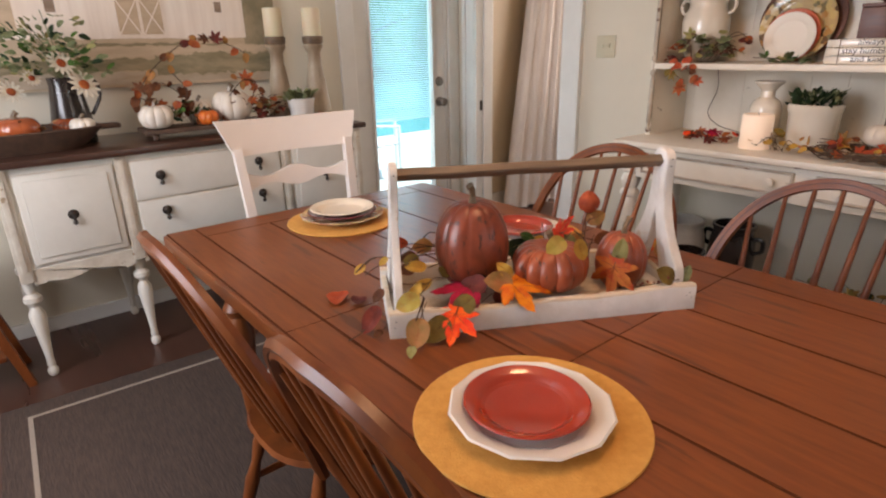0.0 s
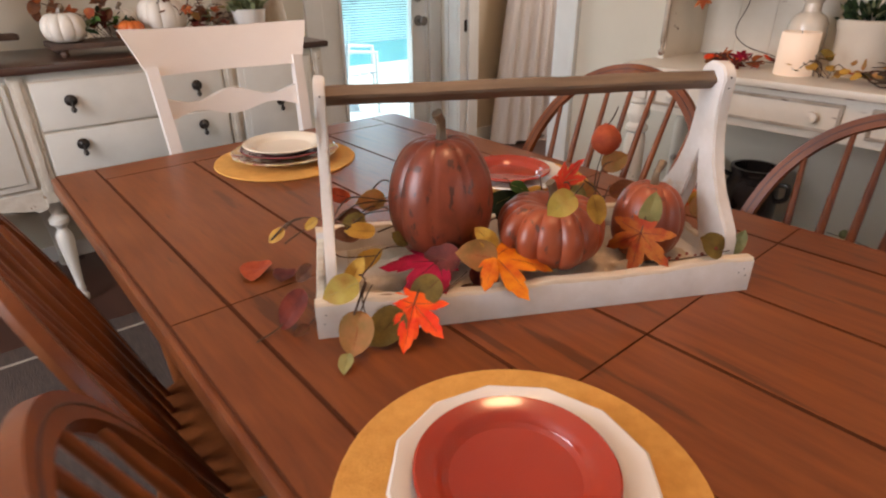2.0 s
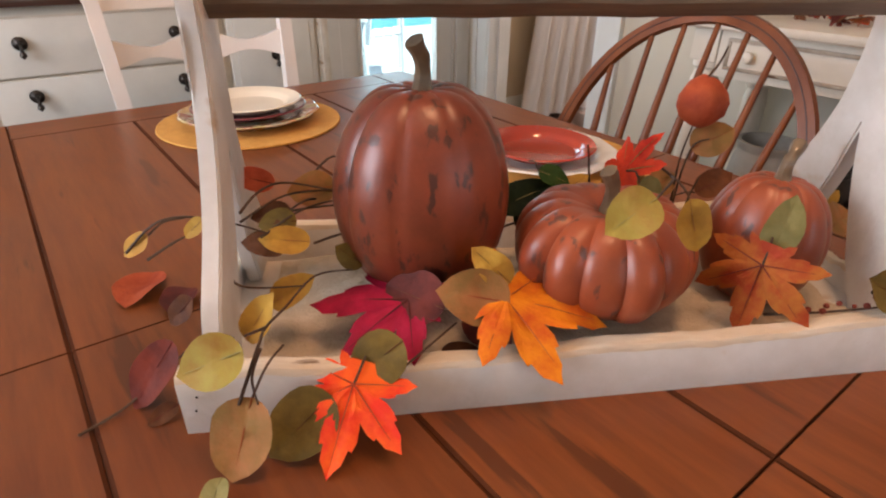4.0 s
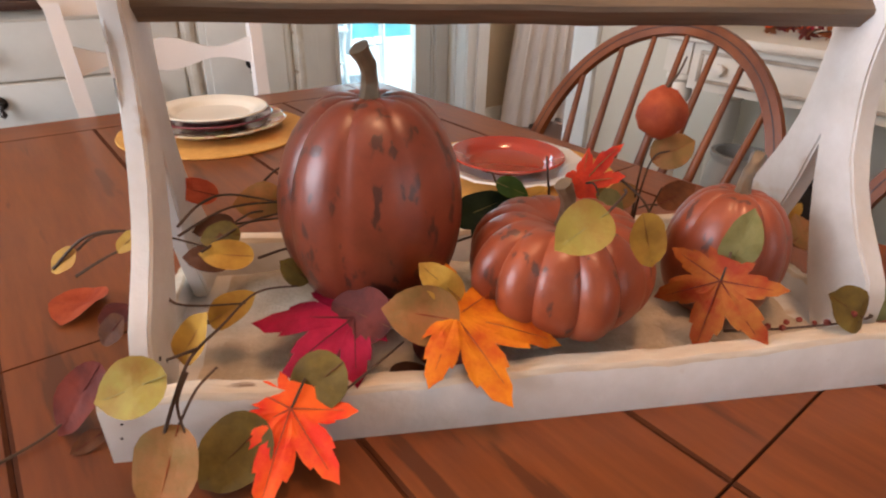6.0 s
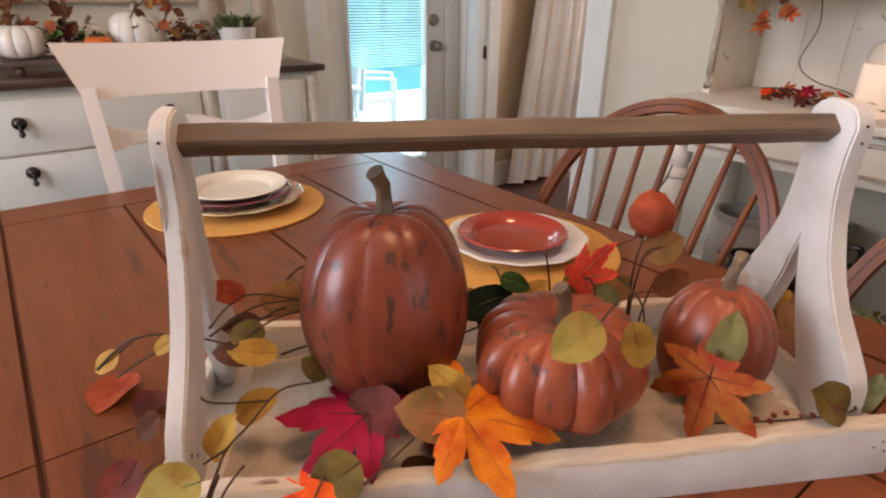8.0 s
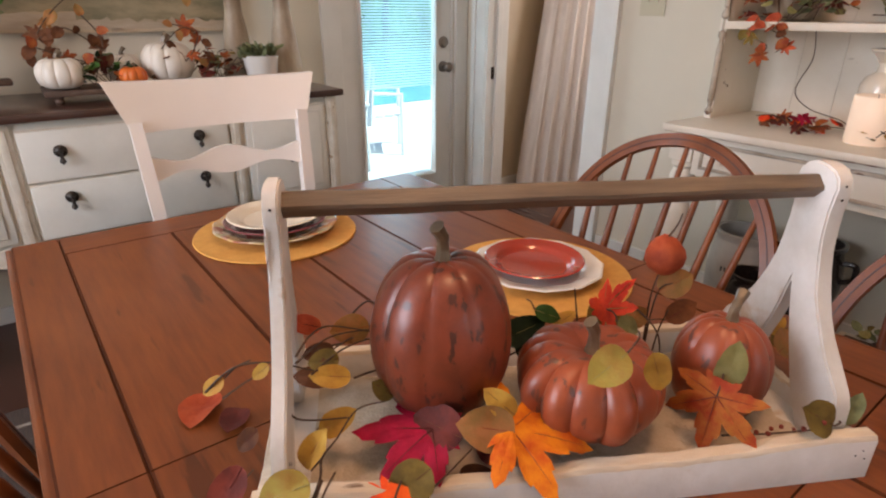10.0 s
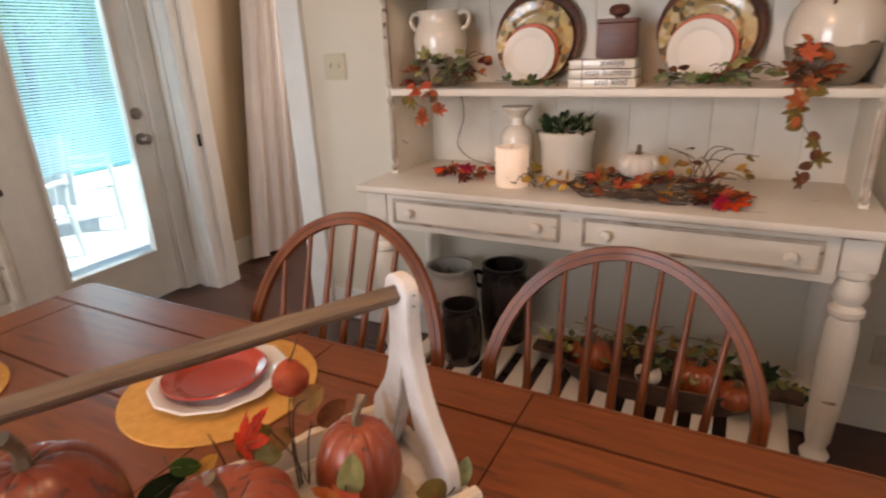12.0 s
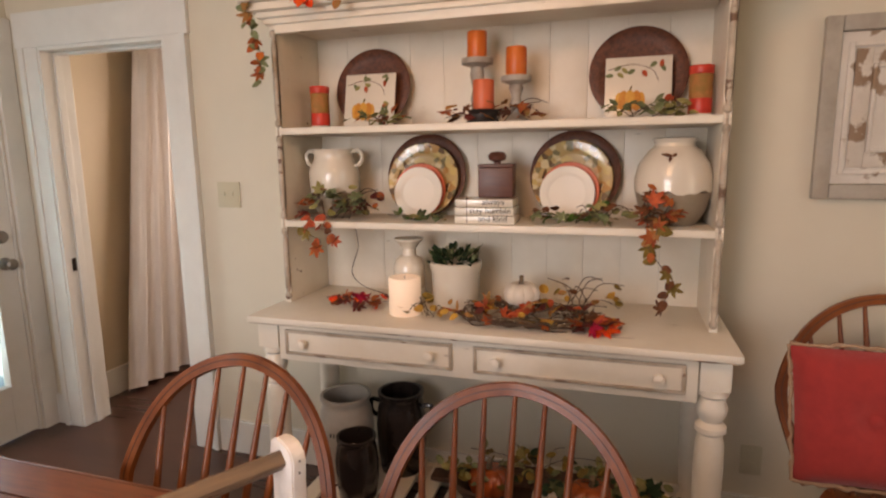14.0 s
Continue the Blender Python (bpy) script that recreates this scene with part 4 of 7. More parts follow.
def pumpkin(m, r, h, ribs, depth, mat, stem_h, label, name="pumpkin", tall=False, group="pumpkins", stem_mat=None, lean=0.012, stem_r=None, sunk=0.10):
    p = thing(name, m, label, "pumpkin", group)
    bm = bmesh.new()
    prof = []
    n = 22
    for i in range(n + 1):
        a = math.pi * i / n
        if tall:
            rr = r * math.sin(a) ** 0.86 * (1.0 + 0.02 * math.cos(a))
            z = h / 2 - h / 2 * math.cos(a)
        else:
            rr = r * (math.sin(a) ** 0.62)
            z = h / 2 - h / 2 * math.cos(a)
        dip = (0.05 if tall else sunk) * h * math.exp(-(rr / (0.35 * r)) ** 2)
        z = z + (dip * 0.6 if i < n / 2 else -dip)
        prof.append((max(rr, 0.0005), z))
    rings = lathe(bm, prof, ribs * 10, None, ribs, depth)
    rnd = random.Random(int(r * 10000))
    ph = [rnd.uniform(0.94, 1.05) for _ in range(ribs)]
    for ring in rings:
        for i, v in enumerate(ring):
            k = ph[(i // 10) % ribs]
            t = (i % 10) / 10
            k = 1 + (k - 1) * math.sin(math.pi * t)
            pinch = depth * 1.1 * max(0.0, v.co.z / h - 0.55) * (1 - math.sin(math.pi * t) ** 0.7)
            v.co.z -= pinch * h * 0.30
            k -= pinch
            v.co.x *= k
            v.co.y *= k
    part("flesh", bm, mat, p)
    bm = bmesh.new()
    z0 = h * (0.93 if tall else 1.0 - sunk)
    sr = stem_r or r * 0.13
    stalk = curved([(0, 0, z0 - 0.008), (0, 0, z0 + stem_h * 0.12), (-lean * 0.12, 0, z0 + stem_h * 0.4), (lean * 0.25, 0, z0 + stem_h * 0.72), (lean, 0.002, z0 + stem_h)], 4)
    wide = (2.5, 2.1, 1.7, 1.4, 1.2, 1.08, 1.0, 0.95, 0.92, 0.90, 0.90, 0.90, 0.92, 0.95, 1.0, 1.08, 1.10)
    tube(bm, stalk, [sr * w for w in wide], 10)
    for v in bm.verts:
        a = math.atan2(v.co.y, v.co.x)
        v.co.x += 0.10 * sr * math.cos(5 * a)
        v.co.y += 0.10 * sr * math.sin(5 * a)
    part("stem", bm, stem_mat or STEM, p)
    return p


pumpkin(pose(0.848, 0.945, TZ + 0.034, 0, 0, 20), 0.087, 0.214, 9, 0.055, PK, 0.046, "tall glossy rust-red ceramic pumpkin in the tray", tall=True, lean=-0.010, stem_r=0.0080)
pumpkin(pose(0.972, 0.820, TZ + 0.040, 0, 0, 0), 0.088, 0.106, 14, 0.065, PK_LIGHT, 0.044, "squat ribbed rust-red ceramic pumpkin in the tray", lean=-0.008, stem_r=0.0075, sunk=0.16)
pumpkin(TRAY @ pose(0.212, -0.020, 0.014, 0, 4, 30), 0.0575, 0.142, 9, 0.05, PK_LIGHT, 0.036, "small glossy rust-red ceramic pumpkin in the tray", tall=True, lean=0.018, stem_r=0.0065)

# ---------- sideboard ----------
SBX0, SBX1, SBY0, SBY1, SBT = 0.04, 1.66, 2.76, 3.28, 0.945
sb = thing("sideboard", pose(0, 0, 0), "antique white painted sideboard with a dark stained top and turned legs", "sideboard")
bm = bmesh.new()
box(bm, *span(SBX0 - 0.03, SBX1 + 0.03, SBY0 - 0.03, SBY1 + 0.02, SBT - 0.028, SBT), None, 0.009)
part("top", bm, DARK_TOP, sb, "dark stained wooden top")
bm = bmesh.new()
box(bm, *span(SBX0, SBX1, SBY0 + 0.012, SBY1, 0.46, SBT - 0.029), None, 0.004)
part("body", bm, SIDEB, sb)
# posts that divide the front
POSTS = (SBX0 + 0.02, SBX0 + 0.44, SBX1 - 0.44, SBX1 - 0.02)
for x in POSTS:
    bm = bmesh.new()
    box(bm, *span(x - 0.024, x + 0.024, SBY0, SBY0 + 0.05, 0.45, SBT - 0.03), None, 0.005)
    box(bm, *span(x - 0.011, x + 0.011, SBY0 - 0.006, SBY0 + 0.01, 0.50, SBT - 0.05), None, 0.003)
    part("post", bm, SIDEB_EDGE, sb)
TURN = [(0.014, 0.0), (0.020, 0.012), (0.021, 0.03), (0.012, 0.045), (0.017, 0.055), (0.014, 0.08), (0.021, 0.17), (0.031, 0.27), (0.030, 0.30), (0.016, 0.33), (0.020, 0.34), (0.034, 0.355), (0.034, 0.375), (0.018, 0.39), (0.024, 0.41), (0.024, 0.455)]
for x in (POSTS[0], POSTS[1], POSTS[2], POSTS[3]):
    for y in (SBY0 + 0.055, SBY1 - 0.03):
        bm = bmesh.new()
        lathe(bm, TURN, 16, pose(x, y, 0))
        part("leg", bm, SIDEB, sb)


def apron_wave(x0, x1, n=5):
    bm = bmesh.new()
    out = [(x0, 0.50), (x1, 0.50)]
    k = 40
    for i in range(k + 1):
        u = i / k
        out.append((x1 + (x0 - x1) * u, 0.455 - 0.022 * abs(math.sin(u * math.pi * n / 2 + 0.3)) - 0.015 * (abs(u - 0.5) > 0.38)))
    extrude_outline(bm, out, 0.02, Matrix(((1, 0, 0, 0), (0, 0, 1, SBY0 + 0.008), (0, 1, 0, 0), (0, 0, 0, 1))))
    part("scalloped_apron", bm, SIDEB_EDGE, sb)


for a, b in zip(POSTS, POSTS[1:]):
    apron_wave(a + 0.02, b - 0.02, 4 if b - a < 0.5 else 6)


def pull(parent, x, z, y):
    bm = bmesh.new()
    lathe(bm, [(0.019, 0), (0.021, 0.004), (0.012, 0.007), (0.007, 0.012), (0.005, 0.02), (0.0, 0.021)], 14, pose(x, y, z, 90))
    tube(bm, [(x, y - 0.016, z), (x, y - 0.02, z - 0.012), (x, y - 0.017, z - 0.024)], [0.004, 0.005, 0.006], 8)
    lathe(bm, [(0.002, -0.012), (0.010, -0.004), (0.009, 0.004), (0.004, 0.012), (0.0, 0.013)], 10, pose(x, y - 0.017, z - 0.032))
    part("drop_pull", bm, PEWTER, parent, "aged dark metal drop pull")


def front(name, x0, x1, z0, z1, pulls, inset=False):
    bm = bmesh.new()
    box(bm, *span(x0, x1, SBY0 - 0.004, SBY0 + 0.03, z0, z1), None, 0.004)
    if inset:
        box(bm, *span(x0 + 0.024, x1 - 0.024, SBY0 - 0.011, SBY0 - 0.003, z0 + 0.024, z1 - 0.024), None, 0.006)
    ob = part(name, bm, SIDEB, sb)
    bm = bmesh.new()
    for c, s in (span(x0 - 0.004, x1 + 0.004, SBY0 + 0.006, SBY0 + 0.012, z0 - 0.004, z0), span(x0 - 0.004, x1 + 0.004, SBY0 + 0.006, SBY0 + 0.012, z1, z1 + 0.004), span(x0 - 0.004, x0, SBY0 + 0.006, SBY0 + 0.012, z0, z1), span(x1, x1 + 0.004, SBY0 + 0.006, SBY0 + 0.012, z0, z1)):
        box(bm, c, s)
    part("gap_edge", bm, SIDEB_EDGE, ob, smooth=False)
    for px, pz in pulls:
        pull(ob, px, pz, SBY0 - 0.008)


front("cabinet_door", POSTS[0] + 0.04, POSTS[1] - 0.035, 0.52, 0.885, [((POSTS[0] + POSTS[1]) / 2, 0.705)], True)
front("cabinet_door", POSTS[2] + 0.035, POSTS[3] - 0.04, 0.52, 0.885, [((POSTS[2] + POSTS[3]) / 2, 0.705)], True)
MX0, MX1 = POSTS[1] + 0.035, POSTS[2] - 0.035
front("drawer", MX0, MX1, 0.715, 0.885, [(MX0 + 0.11, 0.815), (MX1 - 0.11, 0.815)])
front("drawer", MX0, MX1, 0.515, 0.705, [(MX0 + 0.11, 0.655), (MX1 - 0.11, 0.655)])

# ---------- hutch ----------
HY0, HY1, HXF, HXB, HC = -0.045, 1.58, 2.30, 2.84, 0.905
hutch = thing("hutch", pose(0, 0, 0), "large distressed white hutch with open shelves over a two-drawer table", "hutch")
bm = bmesh.new()
box(bm, *span(HXF, HXB, HY0, HY1, HC - 0.024, HC), None, 0.007)
part("counter", bm, CHIPPY, hutch)
bm = bmesh.new()
box(bm, *span(HXF + 0.002, HXF + 0.012, HY0 + 0.01, HY1 - 0.01, HC - 0.027, HC - 0.023))
part("counter_edge", bm, CHIPPY_EDGE, hutch, "worn edge under the counter")
bm = bmesh.new()
AX = HXF + 0.035
for c, s in (span(AX, AX + 0.02, HY0 + 0.11, HY1 - 0.11, 0.74, HC - 0.024), span(AX + 0.02, HXB - 0.02, HY0 + 0.03, HY0 + 0.05, 0.74, HC - 0.024), span(AX + 0.02, HXB - 0.02, HY1 - 0.05, HY1 - 0.03, 0.74, HC - 0.024), span(HXB - 0.04, HXB - 0.02, HY0 + 0.05, HY1 - 0.05, 0.74, HC - 0.024)):
    box(bm, c, s, None, 0.003)
part("apron", bm, CHIPPY, hutch)
HLEG = [(0.030, 0.0), (0.036, 0.01), (0.036, 0.035), (0.026, 0.045), (0.036, 0.06), (0.040, 0.075), (0.030, 0.09), (0.026, 0.105), (0.034, 0.13), (0.040, 0.25), (0.043, 0.42), (0.041, 0.50), (0.034, 0.535), (0.044, 0.545), (0.044, 0.56), (0.030, 0.575), (0.042, 0.60), (0.044, 0.62), (0.032, 0.65), (0.044, 0.66), (0.044, 0.675), (0.036, 0.685)]
for y in (HY0 + 0.064, HY1 - 0.064):
    for x in (AX + 0.040, HXB - 0.07):
        bm = bmesh.new()
        lathe(bm, HLEG, 20, pose(x, y, 0.10))
        box(bm, (x, y, 0.83), (0.085, 0.085, 0.10), None, 0.004)
        box(bm, (x, y, 0.05), (0.08, 0.08, 0.10), None, 0.004)
        part("leg", bm, CHIPPY, hutch)


def drawer(y0, y1):
    d = bmesh.new()
    box(d, *span(AX - 0.006, AX + 0.012, y0, y1, 0.765, 0.857), None, 0.003)
    ob = part("drawer", d, CHIPPY, hutch)
    bm = bmesh.new()
    for c, s in (span(AX - 0.012, AX - 0.003, y0, y1, 0.846, 0.857), span(AX - 0.012, AX - 0.003, y0, y1, 0.765, 0.776), span(AX - 0.012, AX - 0.003, y0, y0 + 0.011, 0.776, 0.846), span(AX - 0.012, AX - 0.003, y1 - 0.011, y1, 0.776, 0.846)):
        box(bm, c, s, None, 0.003)
    part("bead", bm, CHIPPY_EDGE, ob, "worn raised bead")
    for y in (y0 + 0.075, y1 - 0.075):
        bm = bmesh.new()
        lathe(bm, [(0.010, 0), (0.009, 0.008), (0.012, 0.014), (0.018, 0.022), (0.016, 0.03), (0.0, 0.034)], 14, pose(AX - 0.006, y, 0.812, 0, -90))
        part("knob", bm, CHIPPY, ob)


drawer(0.100, 0.740)
drawer(0.812, 1.440)
# slatted bottom shelf
bm = bmesh.new()
for c, s in (span(AX + 0.012, AX + 0.04, HY0 + 0.115, HY1 - 0.115, 0.10, 0.15), span(HXB - 0.09, HXB - 0.06, HY0 + 0.115, HY1 - 0.115, 0.10, 0.15)):
    box(bm, c, s, None, 0.003)
part("shelf_rail", bm, CHIPPY, hutch)
for i in range(13):
    y = HY0 + 0.16 + i * (HY1 - HY0 - 0.32) / 12
    bm = bmesh.new()
    box(bm, *span(AX + 0.005, HXB - 0.055, y - 0.033, y + 0.033, 0.1505, 0.168), None, 0.003)
    part("slat", bm, CHIPPY, hutch)
# upper part: scalloped sides, shelves, crown and board back
SX = 2.515


def side(y):
    out = [(SX, HC), (HXB - 0.01, HC), (HXB - 0.01, 1.99), (SX - 0.0, 1.99)]
    for zt, zb in ((1.925, 1.575), (1.555, 1.23), (1.205, 0.93)):
        n = 14
        for i in range(n + 1):
            u = i / n
            out.append((SX + 0.004 + 0.007 * math.sin(math.pi * u) ** 0.6 * (0.75 + 0.25 * math.cos(u * 8)) - 0.004 * (u < 0.05 or u > 0.95), zt + (zb - zt) * u))
    bm = bmesh.new()
    extrude_outline(bm, out, 0.024, Matrix(((1, 0, 0, 0), (0, 0, 1, y), (0, 1, 0, 0), (0, 0, 0, 1))))
    part("side_panel", bm, CHIPPY, hutch)
    # slim half-turned strip on the front edge
    bm = bmesh.new()
    prof = []
    for zt, zb in ((0.915, 1.20), (1.235, 1.55), (1.58, 1.93)):
        prof += [(0.006, zt), (0.013, zt + 0.008), (0.013, zt + 0.02), (0.007, zt + 0.03), (0.011, zt + 0.06), (0.011, zb - 0.06), (0.007, zb - 0.03), (0.013, zb - 0.02), (0.013, zb - 0.006), (0.006, zb)]
    lathe(bm, prof, 12, pose(SX + 0.004, y + 0.012, 0))
    part("turned_strip", bm, CHIPPY_EDGE, hutch)


side(HY0 + 0.04)
side(HY1 - 0.052)
for z0, z1 in ((1.205, 1.23), (1.552, 1.577)):
    bm = bmesh.new()
    box(bm, *span(SX - 0.012, HXB - 0.022, HY0 + 0.064, HY1 - 0.052, z0, z1), None, 0.004)
    part("shelf", bm, CHIPPY, hutch)
bm = bmesh.new()
box(bm, *span(SX - 0.01, HXB - 0.01, HY0 + 0.03, HY1 - 0.03, 1.99, 2.01), None, 0.002)
box(bm, *span(SX - 0.005, SX + 0.02, HY0 + 0.064, HY1 - 0.052, 1.915, 1.99), None, 0.003)
for k, (e, z0, z1) in enumerate(((0.012, 1.945, 1.965), (0.03, 1.965, 1.985), (0.055, 1.985, 2.012), (0.075, 2.012, 2.03))):
    box(bm, *span(SX - 0.01 - e, HXB - 0.01, HY0 + 0.03 - e, HY1 - 0.03 + e, z0 + 0.0005 * k, z1), None, 0.003)
part("crown", bm, CHIPPY, hutch)
bw = (HY1 - HY0 - 0.116) / 11
for i in range(11):
    bm = bmesh.new()
    y = HY0 + 0.064 + i * bw
    box(bm, *span(HXB - 0.022, HXB - 0.008, y + 0.0003, y + bw - 0.0003, HC, 1.99), None, 0.0018)
    part("back_board", bm, CHIPPY, hutch)

# ---------- framed picture on the hutch wall ----------
pic = thing("framed_panel", pose(2.855, -0.60, 1.60), "chipped white embossed panel in a grey wooden frame", "picture")
FR = material("grey_wood_frame", (0.45, 0.41, 0.35), (0.33, 0.29, 0.24), 9, 0.6, 0.5, 0.15, 50)
bm = bmesh.new()
for c, s in (span(-0.03, -0.001, -0.285, -0.235, -0.295, 0.295), span(-0.03, -0.001, 0.235, 0.285, -0.295, 0.295), span(-0.03, -0.001, -0.235, 0.235, 0.245, 0.295), span(-0.03, -0.001, -0.235, 0.235, -0.295, -0.245)):
    box(bm, c, s, None, 0.008)
part("frame", bm, FR, pic)
PANEL = material("chipped_tin", (0.70, 0.66, 0.60), (0.60, 0.55, 0.49), 6, 0.5, 0.5, 0.3, 40, wear=(0.30, 0.20, 0.13), wear_at=0.60, wear_scale=12)
WORN = material("flaking_border", (0.66, 0.61, 0.54), (0.54, 0.48, 0.41), 8, 0.6, 0.6, 0.4, 50, wear=(0.26, 0.17, 0.11), wear_at=0.50, wear_scale=17)
bm = bmesh.new()
box(bm, *span(-0.012, -0.002, -0.233, 0.233, -0.243, 0.243))
part("panel", bm, PANEL, pic, "chipped white pressed-tin panel")
for e, w, d, mt in ((0.196, 0.016, 0.022, PANEL), (0.142, 0.048, 0.017, WORN), (0.128, 0.012, 0.024, PANEL), (0.070, 0.008, 0.018, WORN)):
    bm = bmesh.new()
    for c, sz in (span(-d, -0.012, -e - w, -e, -e - w, e + w), span(-d, -0.012, e, e + w, -e - w, e + w), span(-d, -0.012, -e, e, e, e + w), span(-d, -0.012, -e, e, -e - w, -e)):
        box(bm, c, sz, None, 0.003)
    part("moulding", bm, mt, pic)

# ---------- leaves ----------
def leaf_mat(name, a, b):
    return material(name, a, b, 34, 1.2, 0.65, 0.35, 120, vary=0.14, spec=0.2)


LEAVES = {
    "RED": leaf_mat("scarlet_leaf", (0.88, 0.13, 0.016), (0.74, 0.036, 0.014)), "ORANGE": leaf_mat("orange_leaf", (0.72, 0.22, 0.012), (0.55, 0.085, 0.010)),
    "CRIMSON": leaf_mat("crimson_leaf", (0.42, 0.010, 0.045), (0.27, 0.006, 0.026)), "RUST": leaf_mat("rust_leaf", (0.40, 0.115, 0.030), (0.24, 0.040, 0.016)),
    "LIME": leaf_mat("yellow_green_leaf", (0.38, 0.30, 0.065), (0.34, 0.19, 0.045)), "PEACH": leaf_mat("peach_leaf", (0.42, 0.17, 0.062), (0.27, 0.15, 0.045)),
    "OLIVE": leaf_mat("olive_leaf", (0.22, 0.145, 0.03), (0.13, 0.085, 0.02)), "PLUM": leaf_mat("plum_leaf", (0.15, 0.028, 0.02), (0.085, 0.018, 0.014)),
    "YELLOW": leaf_mat("yellow_leaf", (0.58, 0.34, 0.06), (0.42, 0.22, 0.045)), "GREENISH": leaf_mat("grey_green_leaf", (0.32, 0.28, 0.11), (0.22, 0.20, 0.07)),
    "CORAL": leaf_mat("coral_leaf", (0.50, 0.10, 0.038), (0.34, 0.05, 0.02)), "BROWN": leaf_mat("brown_leaf", (0.16, 0.058, 0.022), (0.085, 0.03, 0.014)),
    "DARKGREEN": leaf_mat("dark_green_leaf", (0.022, 0.048, 0.018), (0.012, 0.026, 0.012)), "GREEN": leaf_mat("green_leaf", (0.07, 0.15, 0.028), (0.035, 0.09, 0.018)),
    "AMBER": leaf_mat("amber_leaf", (0.56, 0.18, 0.035), (0.44, 0.055, 0.018)),
    "SCARLET": leaf_mat("red_crumpled_leaf", (0.70, 0.06, 0.02), (0.40, 0.02, 0.012)),
    "WINE": leaf_mat("wine_leaf", (0.25, 0.048, 0.030), (0.14, 0.028, 0.020)),
    "SAGE": leaf_mat("sage_leaf", (0.22, 0.24, 0.12), (0.11, 0.13, 0.06)),
}
TWIG = material("twig", (0.10, 0.055, 0.03), (0.05, 0.028, 0.016), 20, 0.7, 0.7, 0.3, 80)


def maple_outline():
    out = []
    for ang, ln in ((-52, 0.44), (-12, 0.70), (39, 0.90), (90, 1.0), (141, 0.90), (192, 0.70), (232, 0.44)):
        for da, k in ((-25, 0.46), (-20, 0.60), (-15, 0.70), (-12, 0.68), (-8, 0.84), (-4, 0.90), (0, 1.0), (4, 0.90), (8, 0.84), (12, 0.68), (15, 0.70), (20, 0.60), (25, 0.46)):
            if ln < 0.5 and abs(da) > 18:
                continue
            a = radians(ang + da)
            out.append((math.cos(a) * ln * k, math.sin(a) * ln * k))
    return out


def oval_outline(w):
    out = []
    for i in range(20):
        a = 2 * math.pi * i / 20
        y = 0.5 - 0.5 * math.cos(a)
        out.append((w * math.sin(a) * (1.0 - 0.25 * y) , y + (0.06 if i == 10 else 0)))
    return out


def leaf_into(bm, kind, base, tip, normal, curl=0.22, width=None, seed=0):
    base, tip = Vector(base), Vector(tip)
    y = tip - base
    size = y.length
    y.normalize()
    z = Vector(normal)
    z = (z - y * z.dot(y)).normalized()
    x = y.cross(z)
    rnd = random.Random(seed)
    if kind == "maple":
        out, c0 = maple_outline(), (0.0, 0.0)
    else:
        out, c0 = oval_outline(width or 0.40), (0.0, 0.45)
    k1, k2 = rnd.uniform(-0.5, 0.5), rnd.uniform(0.4, 1.0)

    def put(px, py):
        h = -curl * (k2 * px * px + 0.55 * py * py * (1 if kind == "maple" else 0.6)) + 0.10 * k1 * px * py + 0.09 * math.sin(px * 7 + seed) * abs(px) + 0.03 * math.sin(py * 9 + seed * 2)
        if kind == "oval":
            h += 0.25 * abs(px)
        return bm.verts.new(base + (x * px + y * py + z * h) * size)

    c = put(*c0)
    mid = [put(c0[0] + (p[0] - c0[0]) * 0.5, c0[1] + (p[1] - c0[1]) * 0.5) for p in out]
    rim = [put(*p) for p in out]
    n = len(out)
    for i in range(n):
        j = (i + 1) % n
        bm.faces.new((c, mid[i], mid[j]))
        bm.faces.new((mid[i], rim[i], rim[j], mid[j]))


VEIN = {"RED": LEAVES["CORAL"], "ORANGE": LEAVES["RUST"], "CRIMSON": LEAVES["PLUM"], "RUST": LEAVES["BROWN"], "AMBER": LEAVES["WINE"], "WINE": LEAVES["PLUM"], "YELLOW": LEAVES["PEACH"], "PEACH": LEAVES["RUST"], "PLUM": LEAVES["BROWN"], "BROWN": LEAVES["PLUM"], "CORAL": LEAVES["PLUM"], "OLIVE": LEAVES["BROWN"]}
